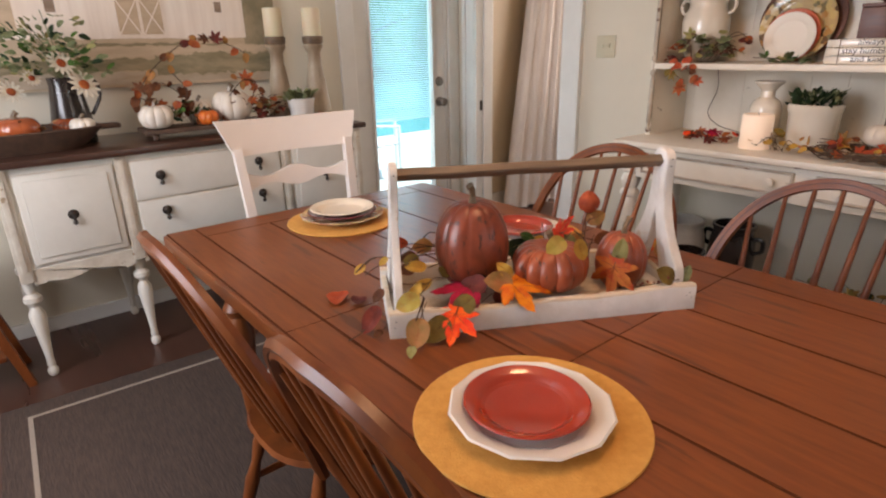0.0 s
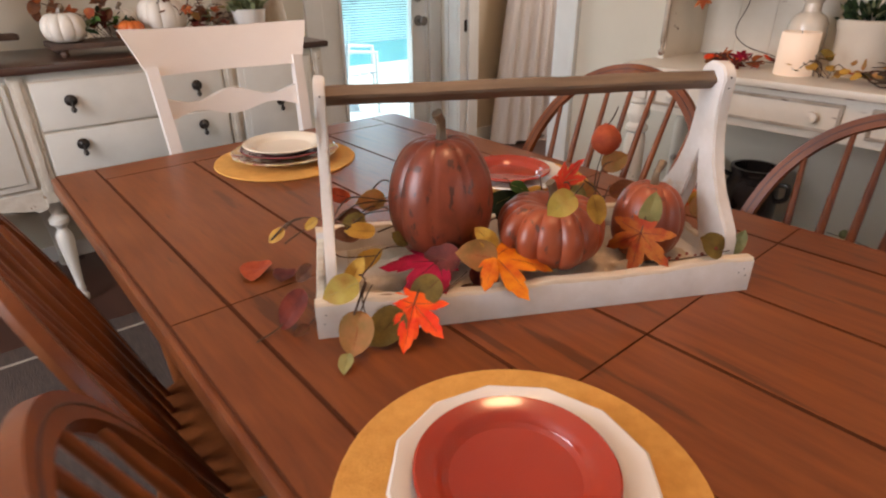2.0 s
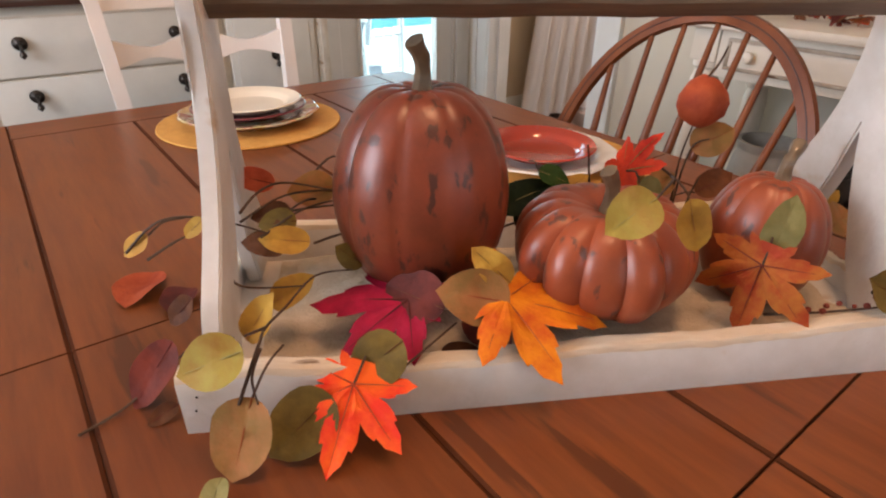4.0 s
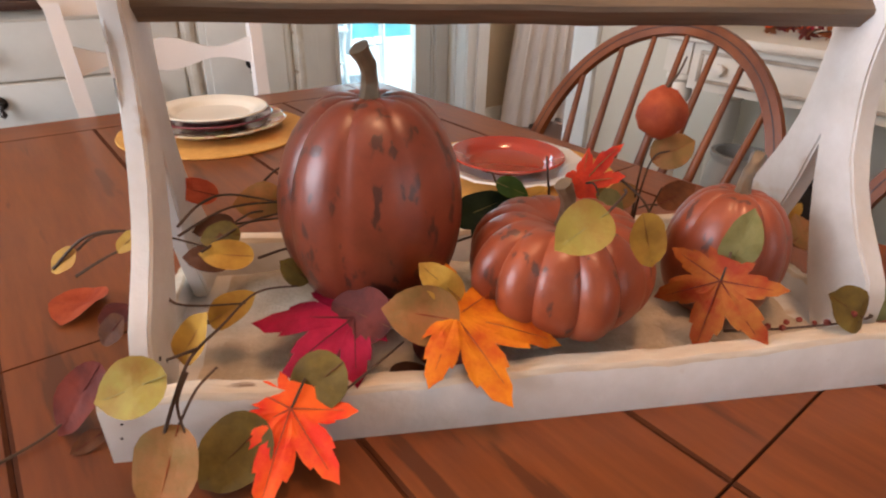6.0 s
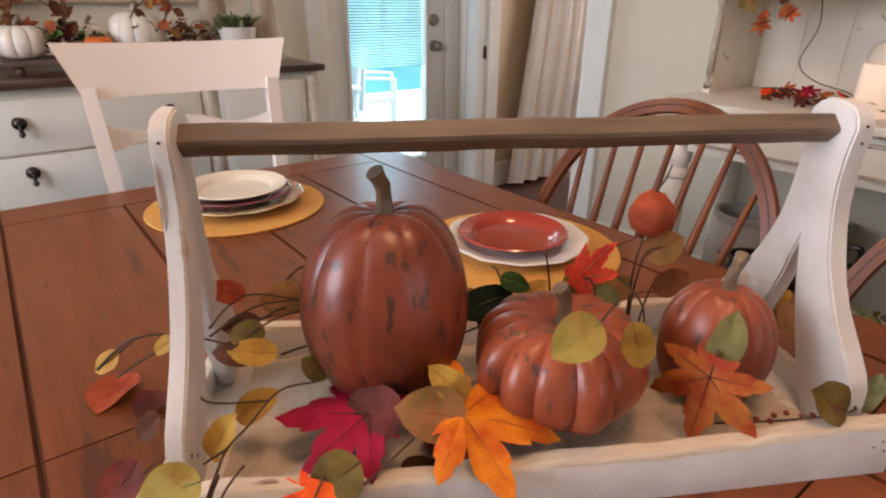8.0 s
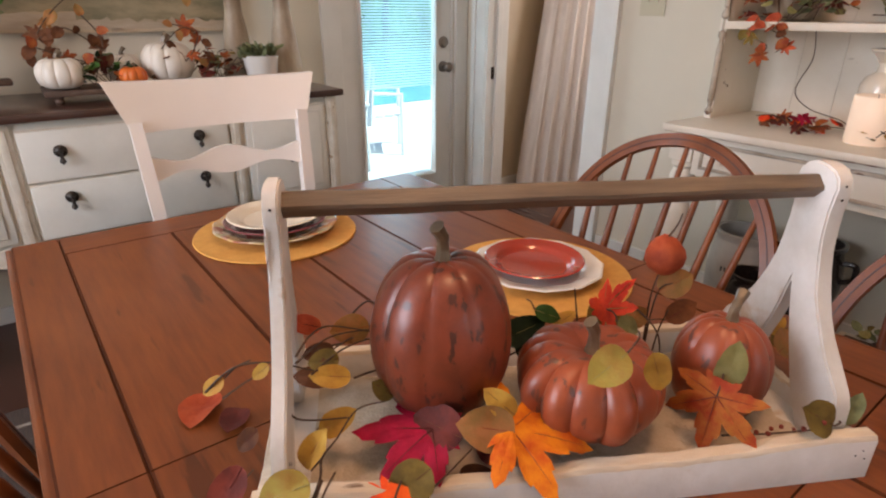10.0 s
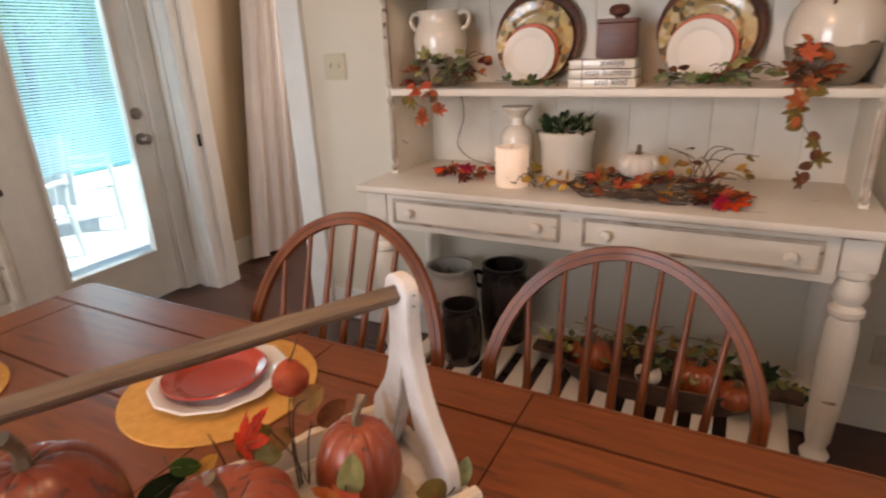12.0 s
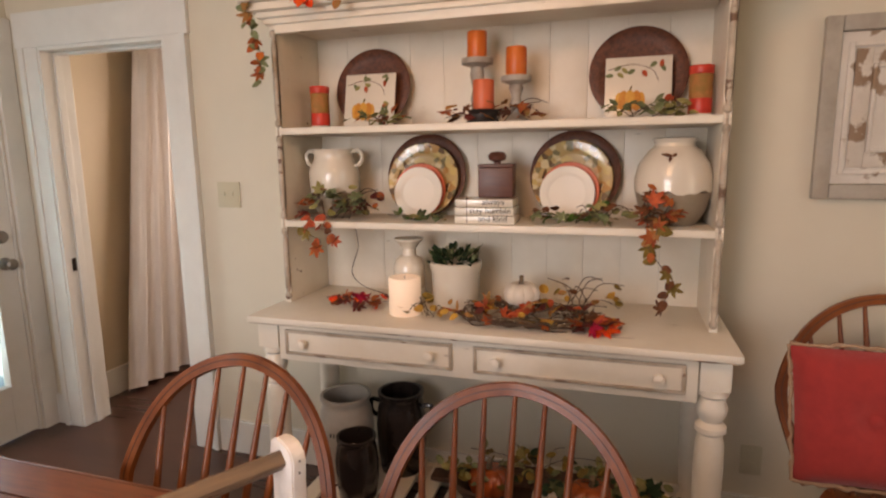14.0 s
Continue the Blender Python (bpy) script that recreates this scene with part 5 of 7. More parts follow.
# leafy garland in the tray, in the tray's own axes
gar = thing("leaf_garland", TRAY, "mixed red, orange and olive faux autumn leaves on twigs", "garland")
TRAY_LEAVES = (
    ("maple RED", (-0.205, -0.146, 0.048), (-0.230, -0.200, 0.008)), ("maple ORANGE", (-0.074, -0.096, 0.084), (0.016, -0.116, 0.072)),
    ("maple CRIMSON", (-0.156, -0.072, 0.074), (-0.246, -0.050, 0.070)), ("maple AMBER", (0.162, -0.092, 0.099), (0.147, -0.100, 0.027)),
    ("maple SCARLET", (0.086, 0.05, 0.138), (0.117, 0.05, 0.184)),
    ("oval LIME", (-0.279, -0.158, 0.098), (-0.326, -0.160, 0.082)), ("oval PEACH", (-0.279, -0.158, 0.054), (-0.297, -0.190, 0.006)),
    ("oval OLIVE", (-0.222, -0.150, 0.042), (-0.270, -0.174, 0.010)), ("oval OLIVE", (-0.165, -0.132, 0.076), (-0.208, -0.134, 0.041)),
    ("oval PLUM", (-0.127, -0.096, 0.078), (-0.174, -0.056, 0.080)), ("oval PEACH", (-0.072, -0.10, 0.083), (-0.130, -0.10, 0.099)),
    ("oval YELLOW", (-0.068, -0.085, 0.093), (-0.100, -0.085, 0.127)), ("oval LIME", (0.036, -0.112, 0.180), (-0.006, -0.126, 0.160)),
    ("oval YELLOW", (0.065, -0.108, 0.176), (0.083, -0.112, 0.129)), ("oval GREENISH", (0.173, -0.085, 0.103), (0.184, -0.082, 0.158)),
    ("oval OLIVE", (0.294, -0.120, 0.066), (0.252, -0.120, 0.094)), ("oval SAGE", (0.326, -0.10, 0.050), (0.342, -0.10, 0.088)), ("oval WINE", (-0.358, -0.076, 0.050), (-0.393, -0.104, 0.006)), ("oval BROWN", (-0.354, -0.108, 0.008), (-0.374, -0.124, 0.004)), ("oval GREENISH", (-0.302, -0.191, 0.010), (-0.309, -0.224, 0.006)),
    ("oval CORAL", (-0.277, 0.05, 0.139), (-0.316, 0.05, 0.151)), ("oval PEACH", (-0.219, 0.06, 0.130), (-0.266, 0.06, 0.126)),
    ("oval OLIVE", (-0.256, 0.02, 0.112), (-0.292, 0.02, 0.109)), ("oval YELLOW", (-0.243, 0.0, 0.099), (-0.289, 0.0, 0.105)),
    ("oval YELLOW", (-0.279, -0.05, 0.063), (-0.240, -0.05, 0.090)), ("oval YELLOW", (-0.294, -0.09, 0.056), (-0.270, -0.09, 0.098)),
    ("oval BROWN", (-0.265, 0.02, 0.086), (-0.310, 0.02, 0.092)), ("oval BROWN", (-0.262, 0.03, 0.12), (-0.300, 0.03, 0.113)),
    ("oval DARKGREEN", (-0.050, 0.055, 0.098), (0.008, 0.058, 0.122)), ("oval DARKGREEN", (-0.030, 0.05, 0.080), (0.030, 0.05, 0.105)),
    ("oval GREEN", (-0.006, 0.058, 0.139), (0.030, 0.058, 0.124)), ("oval YELLOW", (0.022, 0.06, 0.112), (0.050, 0.06, 0.130)),
    ("oval BROWN", (-0.343, -0.05, 0.076), (-0.369, -0.05, 0.050)), ("oval GREENISH", (0.090, 0.02, 0.136), (0.128, 0.03, 0.112)),
    ("oval PEACH", (0.157, 0.05, 0.160), (0.200, 0.05, 0.180)), ("oval YELLOW", (0.346, 0.06, 0.074), (0.363, 0.06, 0.097)),
    ("oval OLIVE", (-0.194, -0.02, 0.082), (-0.217, -0.02, 0.102)), ("oval PEACH", (0.118, 0.05, 0.112), (0.150, 0.06, 0.128)),
    ("oval YELLOW", (-0.329, -0.02, 0.137), (-0.349, -0.02, 0.121)), ("oval PLUM", (-0.10, -0.06, 0.05), (-0.07, -0.10, 0.04)),
    ("oval BROWN", (-0.13, -0.10, 0.035), (-0.09, -0.11, 0.03)), ("oval OLIVE", (0.08, 0.08, 0.10), (0.13, 0.09, 0.12)), ("oval BROWN", (0.20, 0.09, 0.09), (0.25, 0.10, 0.11)),
    ("oval PEACH", (0.33, 0.02, 0.07), (0.38, 0.05, 0.075)), ("oval OLIVE", (-0.18, 0.08, 0.10), (-0.14, 0.10, 0.13)),
    ("oval YELLOW", (-0.378, -0.02, 0.124), (-0.404, -0.02, 0.106)), ("oval AMBER", (0.345, 0.09, 0.06), (0.385, 0.10, 0.085)), ("oval OLIVE", (0.36, 0.07, 0.05), (0.40, 0.075, 0.06)))
for i, (k, b, t) in enumerate(TRAY_LEAVES):
    kind, mat = k.split()
    bm = bmesh.new()
    up = Vector((0.05, -0.32, 0.95)) if mat == "ORANGE" else Vector((0.0, -0.22, 0.97)) if mat == "CRIMSON" else Vector((-0.15, -0.45, 0.88)) if mat == "RED" else Vector((-0.8, -0.6, 0.4)) if mat == "AMBER" else Vector((-0.75, -0.15, 0.45)) if mat == "SCARLET" else Vector((-0.25, -0.75, 0.6))
    leaf_into(bm, kind, b, t, up, 0.25, 0.46 if mat in ("LIME", "PEACH", "OLIVE", "PLUM") else 0.34, i)
    lf = part("leaf", bm, LEAVES[mat], gar)
    bb, tt = Vector(b), Vector(t)
    if kind == "maple" or i % 3 == 0:
        bm = bmesh.new()
        tube(bm, curved([bb, bb - (tt - bb) * 0.25 + Vector((0.006, 0.008, 0.004)), bb - (tt - bb) * 0.4 + Vector((0.012, 0.03, -0.006))], 4), 0.0011, 5)
        part("leaf_stem", bm, TWIG, lf)
    yy = (tt - bb)
    zz = up.copy()
    zz = (zz - yy.normalized() * zz.dot(yy.normalized())).normalized()
    xx = yy.cross(zz)
    bm = bmesh.new()
    if kind == "maple":
        for ang, ln in ((-12, 0.55), (40, 0.72), (90, 0.85), (140, 0.72), (192, 0.55)):
            d = xx * math.cos(radians(ang)) * ln + yy * math.sin(radians(ang)) * ln
            lift = zz * yy.length
            tube(bm, [bb + lift * 0.008, bb + d * 0.5 - lift * (0.02 * ln), bb + d - lift * (0.13 * ln * ln)], [0.0007, 0.0005, 0.0002], 5)
    else:
        tube(bm, [bb + zz * 0.0008, bb + yy * 0.5 + zz * yy.length * -0.02, bb + yy * 0.92 - zz * yy.length * 0.07], [0.0005, 0.0004, 0.0002], 5)
    part("leaf_vein", bm, VEIN[mat] if mat in VEIN else LEAVES["GREENISH"], lf)
TWIGS = (((-0.289, -0.16, 0.05), (-0.271, -0.15, 0.093), (-0.272, -0.11, 0.082), (-0.258, -0.09, 0.087), (-0.236, -0.05, 0.091), (-0.205, -0.03, 0.083)),
         ((-0.272, -0.11, 0.082), (-0.278, -0.15, 0.105)), ((-0.269, -0.15, 0.093), (-0.276, -0.160, 0.075), (-0.274, -0.165, 0.053)),
         ((-0.425, -0.13, 0.004), (-0.395, -0.10, 0.006), (-0.352, -0.06, 0.03)), ((-0.40, -0.02, 0.108), (-0.366, -0.02, 0.137), (-0.328, -0.01, 0.133), (-0.28, 0.0, 0.11)),
         ((-0.38, -0.03, 0.105), (-0.356, -0.02, 0.117), (-0.33, -0.01, 0.125)), ((-0.303, 0.0, 0.132), (-0.289, 0.03, 0.140), (-0.266, 0.05, 0.140), (-0.212, 0.05, 0.127)),
         ((-0.304, 0.0, 0.123), (-0.266, 0.04, 0.131), (-0.21, 0.06, 0.126)), ((-0.222, -0.15, 0.025), (-0.174, -0.142, 0.050), (-0.117, -0.10, 0.066)),
         ((0.148, 0.05, 0.03), (0.147, 0.05, 0.10), (0.150, 0.055, 0.15), (0.158, 0.055, 0.192)), ((0.160, 0.055, 0.232), (0.170, 0.055, 0.248), (0.178, 0.06, 0.262)), ((0.154, 0.055, 0.03), (0.150, 0.05, 0.105), (0.157, 0.05, 0.16), (0.175, 0.05, 0.17)), ((0.165, 0.06, 0.02), (0.172, 0.06, 0.09), (0.182, 0.06, 0.125)), ((0.06, 0.07, 0.10), (0.052, 0.065, 0.14), (0.046, 0.06, 0.165)),
         ((0.119, 0.05, 0.146), (0.134, 0.0, 0.129), (0.15, 0.01, 0.07)), ((-0.288, 0.0, 0.106), (-0.251, 0.03, 0.119), (-0.21, 0.05, 0.121)),
         ((0.173, -0.10, 0.050), (0.223, -0.11, 0.055), (0.283, -0.125, 0.068)), ((-0.24, 0.0, 0.097), (-0.209, 0.0, 0.106), (-0.189, 0.0, 0.099)),
         ((-0.316, -0.03, 0.102), (-0.301, -0.05, 0.085), (-0.246, -0.05, 0.081)), ((-0.25, 0.07, 0.13), (-0.22, 0.08, 0.155), (-0.19, 0.07, 0.14)), ((-0.30, 0.06, 0.10), (-0.22, 0.08, 0.10), (-0.12, 0.09, 0.09)),
         ((-0.10, 0.02, 0.075), (-0.02, 0.05, 0.085), (0.06, 0.06, 0.09)))
for tw in TWIGS:
    bm = bmesh.new()
    pts = curved(tw, 6)
    tube(bm, pts, [0.0015 - 0.0007 * i / len(pts) for i in range(len(pts))], 6)
    part("twig", bm, TWIG, gar)
# paper lantern fruit and berries of the garland
bm = bmesh.new()
lathe(bm, [(0.001, -0.026), (0.014, -0.020), (0.024, -0.006), (0.026, 0.004), (0.022, 0.016), (0.010, 0.025), (0.001, 0.028)], 40, Matrix.Translation((0.160, 0.055, 0.210)) @ pose(0, 0, 0, 165), 5, 0.10)
part("lantern_fruit", bm, LEAVES["CORAL"], gar, "orange-red papery lantern fruit")
rnd = random.Random(8)
for i in range(13):
    bm = bmesh.new()
    t = i / 12
    p = Vector((0.175, -0.10, 0.052)).lerp(Vector((0.28, -0.125, 0.07)), t) + Vector((rnd.uniform(-0.004, 0.004), rnd.uniform(-0.006, 0.006), rnd.uniform(-0.002, 0.008)))
    bmesh.ops.create_icosphere(bm, subdivisions=1, radius=rnd.uniform(0.0022, 0.0034), matrix=Matrix.Translation(p))
    part("berry", bm, LEAVES["WINE"], gar)
# crumpled burlap under the pumpkins
BURLAP = material("burlap", (0.60, 0.51, 0.39), (0.47, 0.38, 0.27), 40, 0.7, 0.9, 0.6, 260)
bm = bmesh.new()
gx, gy = 44, 18
vv = []
for i in range(gx + 1):
    row = []
    for j in range(gy + 1):
        x, y = -0.29 + 0.58 * i / gx, -0.108 + 0.216 * j / gy
        h = 0.019 + 0.020 * abs(noise.noise(Vector((x * 14, y * 18, 1)))) + 0.004 * noise.noise(Vector((x * 50, y * 50, 2)))
        row.append(bm.verts.new((x, y + 0.006 * math.sin(x * 30), h)))
    vv.append(row)
for i in range(gx):
    for j in range(gy):
        bm.faces.new((vv[i][j], vv[i + 1][j], vv[i + 1][j + 1], vv[i][j + 1]))
solo("burlap_runner", bm, BURLAP, "crumpled natural burlap lining the tray", "cloth", m=TRAY)
# loose leaf on the table
bm = bmesh.new()
leaf_into(bm, "oval", (0.630, 1.190, 0.764), (0.592, 1.136, 0.764), (0, 0, 1), -0.08, 0.46, 4)
solo("fallen_leaf", bm, LEAVES["CORAL"], "coral-brown faux leaf lying on the table", "leaf", "loose leaves")
bm = bmesh.new()
leaf_into(bm, "oval", (0.655, 1.135, 0.764), (0.625, 1.095, 0.764), (0, 0, 1), -0.08, 0.42, 6)
solo("fallen_leaf", bm, LEAVES["PLUM"], "dark red faux leaf lying on the table", "leaf", "loose leaves")


def spray(m, label, colours, n, radius, height, seed, name="leaf_spray", size=(0.03, 0.05), maples=0.4, twigs=6, droop=0.0, length=None, group=""):
    """A bunch of twigs and leaves: spread over an ellipse of radius (rx, ry)."""
    rnd = random.Random(seed)
    s = thing(name, m, label, "garland" if length else "foliage", group)
    rx, ry = radius
    for i in range(twigs):
        a = rnd.uniform(0, 6.283)
        r1 = rnd.uniform(0.6, 1.05)
        bm = bmesh.new()
        p0 = Vector((rnd.uniform(-0.3, 0.3) * rx, rnd.uniform(-0.3, 0.3) * ry, 0.006))
        p2 = Vector((math.cos(a) * rx * r1, math.sin(a) * ry * r1, rnd.uniform(0.1, 1.0) * height + 0.004))
        p1 = (p0 + p2) / 2 + Vector((rnd.uniform(-0.02, 0.02), rnd.uniform(-0.02, 0.02), rnd.uniform(0.2, 0.6) * height))
        tube(bm, curved([p0, p1, p2], 5), 0.0016, 5)
        part("twig", bm, TWIG, s)
    for i in range(n):
        a, r = rnd.uniform(0, 6.283), math.sqrt(rnd.random())
        p = Vector((math.cos(a) * rx * r, math.sin(a) * ry * r, rnd.uniform(0.15, 1.0) * height * (1.1 - 0.5 * r) + 0.006))
        d = Vector((rnd.uniform(-1, 1), rnd.uniform(-1, 1), rnd.uniform(-0.25, 0.55))).normalized() * rnd.uniform(*size)
        if p.z + d.z < 0.004:
            d.z = 0.004 - p.z
        bm = bmesh.new()
        leaf_into(bm, "maple" if rnd.random() < maples else "oval", p, p + d, (rnd.uniform(-0.9, 0.1), rnd.uniform(-0.5, 0.5), 0.8), 0.25, rnd.uniform(0.3, 0.46), i)
        part("leaf", bm, LEAVES[colours[rnd.randrange(len(colours))]], s)
    return s


# ---------- things on the hutch ----------
S1, S2 = 1.577, 1.230
WICKER = material("woven_charger", (0.17, 0.055, 0.026), (0.075, 0.022, 0.012), 60, 0.8, 0.45, 0.6, 160)
CREAM = material("cream_glaze", (0.72, 0.66, 0.56), (0.66, 0.60, 0.50), 6, 0.3, 0.2, 0.03, 40, coat=0.4)
STONE = material("grey_stoneware_glaze", (0.36, 0.29, 0.21), (0.26, 0.205, 0.145), 9, 0.5, 0.35, 0.1, 60)
DARK_WOOD = material("dark_box_wood", (0.13, 0.042, 0.024), (0.075, 0.024, 0.015), 10, 0.7, 0.4, 0.1, 60, (1, 1, 6))
CANDLE_RED = material("red_wax", (0.58, 0.045, 0.025), None, 6, 0.3, 0.4, 0.05, subsurface=0.1)
CANDLE_ORANGE = material("orange_wax", (0.66, 0.16, 0.02), (0.58, 0.11, 0.015), 6, 0.3, 0.4, 0.05, subsurface=0.1)
CANDLE_CORAL = material("coral_wax", (0.66, 0.14, 0.06), None, 6, 0.3, 0.45, 0.1, subsurface=0.1)
GREYWASH = material("grey_washed_wood", (0.42, 0.38, 0.33), (0.28, 0.24, 0.20), 12, 0.8, 0.6, 0.2, 60)
BLACK = material("black_iron", (0.02, 0.018, 0.018), None, 10, 0.4, 0.45, 0.1)
INK = material("black_ink", (0.03, 0.03, 0.03), None, 10, 0.1, 0.6, 0)
SOFT_GLAZE = material("cream_satin_glaze", (0.80, 0.75, 0.67), (0.76, 0.71, 0.62), 4, 0.3, 0.42, 0.03, 60)
YELLOW_LEAF_GLAZE = leafy("leaf_border_glaze", (0.52, 0.36, 0.16), ((0.58, 0.42, 0.16), (0.22, 0.18, 0.09), (0.46, 0.24, 0.08), (0.66, 0.54, 0.32), (0.15, 0.09, 0.045)))


def standing(x, y, z, r, lean=-12):
    """A pose for a plate leaning back on a shelf: its centre is r above its foot, and it faces -x."""
    a = radians(90 + lean)
    return Matrix.Translation((x + r * math.sin(radians(-lean)) * 0.5, y, z + r * math.cos(radians(lean)))) @ pose(0, 0, 0, 0, -(90 + lean), 0)


def standing_plate(name, y, z, r, x, mat, label, group, h=0.016, rim=0.72, lean=-12, sides=44):
    return dish(name, standing(x, y, z, r, lean), r, h, mat, label, group, sides, rim)


standing_plate("charger_plate", 1.262, S1 + 0.001, 0.160, 2.765, WICKER, "dark brown woven round charger leaning on the hutch back", "chargers", 0.01)
standing_plate("charger_plate", 0.258, S1 + 0.001, 0.166, 2.765, WICKER, "dark brown woven round charger leaning on the hutch back", "chargers", 0.01)
standing_plate("charger_plate", 1.043, S2 + 0.001, 0.164, 2.765, WICKER, "dark brown woven round charger behind two plates", "chargers", 0.01)
standing_plate("charger_plate", 0.465, S2 + 0.001, 0.164, 2.765, WICKER, "dark brown woven round charger behind two plates", "chargers", 0.01)
for y in (1.045, 0.472):
    standing_plate("dinner_plate", y, S2 + 0.001, 0.145, 2.735, YELLOW_LEAF_GLAZE, "tan dinner plate with a leaf border standing upright", "patterned plates")
    standing_plate("accent_plate", y + 0.005, S2 + 0.001, 0.105, 2.712, PLUM_GLAZE if y < 0 else CANDLE_CORAL, "rust-red plate rim behind the white plate", "accent plates", 0.010)
    standing_plate("salad_plate", y + (0.005 if y > 1 else 0.012), S2 + 0.001, 0.098, 2.692, SOFT_GLAZE, "glossy white salad plate standing in front", "salad plates on the hutch", 0.012)


GOLD = material("golden_orange_paint", (0.62, 0.27, 0.03), (0.52, 0.17, 0.02), 40, 0.7, 0.3, 0.05)


AMBER_PAINT = material("amber_paint", (0.68, 0.36, 0.06), (0.58, 0.26, 0.04), 40, 0.7, 0.3, 0.05)


def square_plate(y, size):
    p = thing("square_plate", standing(2.71, y, S1 + 0.001, size / 2, -12), "square cream plate painted with an orange pumpkin", "plate", "square plates")
    bm = bmesh.new()
    box(bm, (0, 0, 0.004), (size, size, 0.008), None, 0.003)
    part("plate_body", bm, CREAM, p)
    for k, w, tone in ((-0.036, 0.015, AMBER_PAINT), (0.034, 0.015, AMBER_PAINT), (-0.022, 0.018, GOLD), (0.020, 0.018, GOLD), (-0.001, 0.019, AMBER_PAINT)):
        bm = bmesh.new()
        lift = 0.0002 * (w * 1000 - 14)
        lathe(bm, [(0.001, 0.0), (w, 0.0002), (w, 0.0006 + lift), (0.001, 0.001 + lift)], 18, Matrix.Translation((-size * 0.20, size * 0.12 + k, 0.0082)) @ Matrix.Diagonal((1.95, 0.90, 1, 1)))
        part("painted_lobe", bm, tone, p, "painted orange pumpkin")
    bm = bmesh.new()
    tube(bm, [(-size * 0.20 + 0.034, size * 0.12, 0.0092), (-size * 0.20 + 0.050, size * 0.12 - 0.006, 0.0092)], [0.003, 0.002], 6)
    part("painted_stalk", bm, LEAVES["OLIVE"], p)
    rnd = random.Random(int(y * 100))
    for i in range(16):
        u, v = ((rnd.uniform(0.2, 0.44), rnd.uniform(-0.42, 0.42)) if i < 9 else (rnd.uniform(-0.42, 0.0), rnd.uniform(-0.44, -0.16)))
        bm = bmesh.new()
        a = rnd.uniform(0, 6.28)
        leaf_into(bm, "oval", (u * size, v * size, 0.0088), (u * size + 0.026 * math.cos(a), v * size + 0.026 * math.sin(a), 0.0088), (0, 0, 1), 0.0, 0.32, i)
        part("painted_leaf", bm, LEAVES[("SAGE", "GREENISH", "SAGE", "CORAL")[i % 4]], p)
    bm = bmesh.new()
    tube(bm, curved([(size * 0.30, size * 0.45, 0.0088), (size * 0.38, size * 0.1, 0.0088), (size * 0.28, -size * 0.2, 0.0088), (size * 0.1, -size * 0.3, 0.0088)]), 0.0011, 5)
    part("painted_vine", bm, LEAVES["BROWN"], p)


square_plate(1.252, 0.212)
square_plate(0.258, 0.216)


def pillar(x, y, z, r, h, mat, label, base=None, group="pillar candles"):
    c = thing("pillar_candle", pose(x, y, z), label, "candle", group)
    bm = bmesh.new()
    lathe(bm, [(r * 0.96, 0.0), (r, 0.003), (r, h - 0.004), (r * 0.95, h), (r * 0.7, h - 0.003), (0.001, h - 0.006)], 26)
    part("wax", bm, mat, c)
    bm = bmesh.new()
    tube(bm, [(0, 0, h - 0.007), (0.001, 0, h + 0.004)], 0.0012, 5)
    part("wick", bm, INK, c)
    return c


# red jar candles with a band of cloth
def jar_candle(y):
    c = thing("jar_candle", pose(2.655, y, S1), "red jar candle with a tan wrapped band and lid", "candle", "jar candles")
    for nm, z0, z1, r, mt in (("base", 0.0, 0.012, 0.040, CREAM), ("lower_glass", 0.012, 0.060, 0.036, CANDLE_RED), ("band", 0.060, 0.135, 0.0355, LEAVES["PEACH"]), ("lid", 0.135, 0.162, 0.038, CANDLE_RED)):
        bm = bmesh.new()
        lathe(bm, [(r * 0.96, z0), (r, z0 + 0.003), (r, z1 - 0.003), (r * 0.96, z1 - 0.0003)], 24)
        part(nm, bm, mt, c)


jar_candle(1.437)
jar_candle(0.068)


def candlestick(x, y, z, h, r, label):
    c = thing("candlestick", pose(x, y, z), label, "candlestick", "wooden candlesticks")
    bm = bmesh.new()
    lathe(bm, [(0.042, 0), (0.044, 0.01), (0.030, 0.02), (0.018, 0.035), (0.024, h * 0.4), (0.016, h * 0.55), (0.026, h * 0.75), (0.022, h - 0.03), (r, h - 0.018), (r, h)], 22)
    part("stem", bm, GREYWASH, c)
    return c


candlestick(2.66, 0.805, S1, 0.228, 0.056, "turned grey-washed wooden candlestick on the hutch shelf")
pillar(2.66, 0.805, S1 + 0.228, 0.035, 0.092, CANDLE_ORANGE, "orange pillar candle on a wooden candlestick")
candlestick(2.645, 0.662, S1, 0.160, 0.052, "short turned grey-washed wooden candlestick on the shelf")
pillar(2.645, 0.662, S1 + 0.160, 0.036, 0.096, CANDLE_ORANGE, "orange pillar candle on a wooden candlestick")
bm = bmesh.new()
lathe(bm, [(0.052, 0), (0.055, 0.006), (0.046, 0.018), (0.046, 0.030), (0.056, 0.042), (0.052, 0.046), (0.0, 0.044)], 24)
solo("candle_dish", bm, BLACK, "low black iron candle dish on the shelf", "candle holder", m=pose(2.60, 0.768, S1))
pillar(2.60, 0.768, S1 + 0.0445, 0.037, 0.102, CANDLE_CORAL, "coral pillar candle in a black dish")

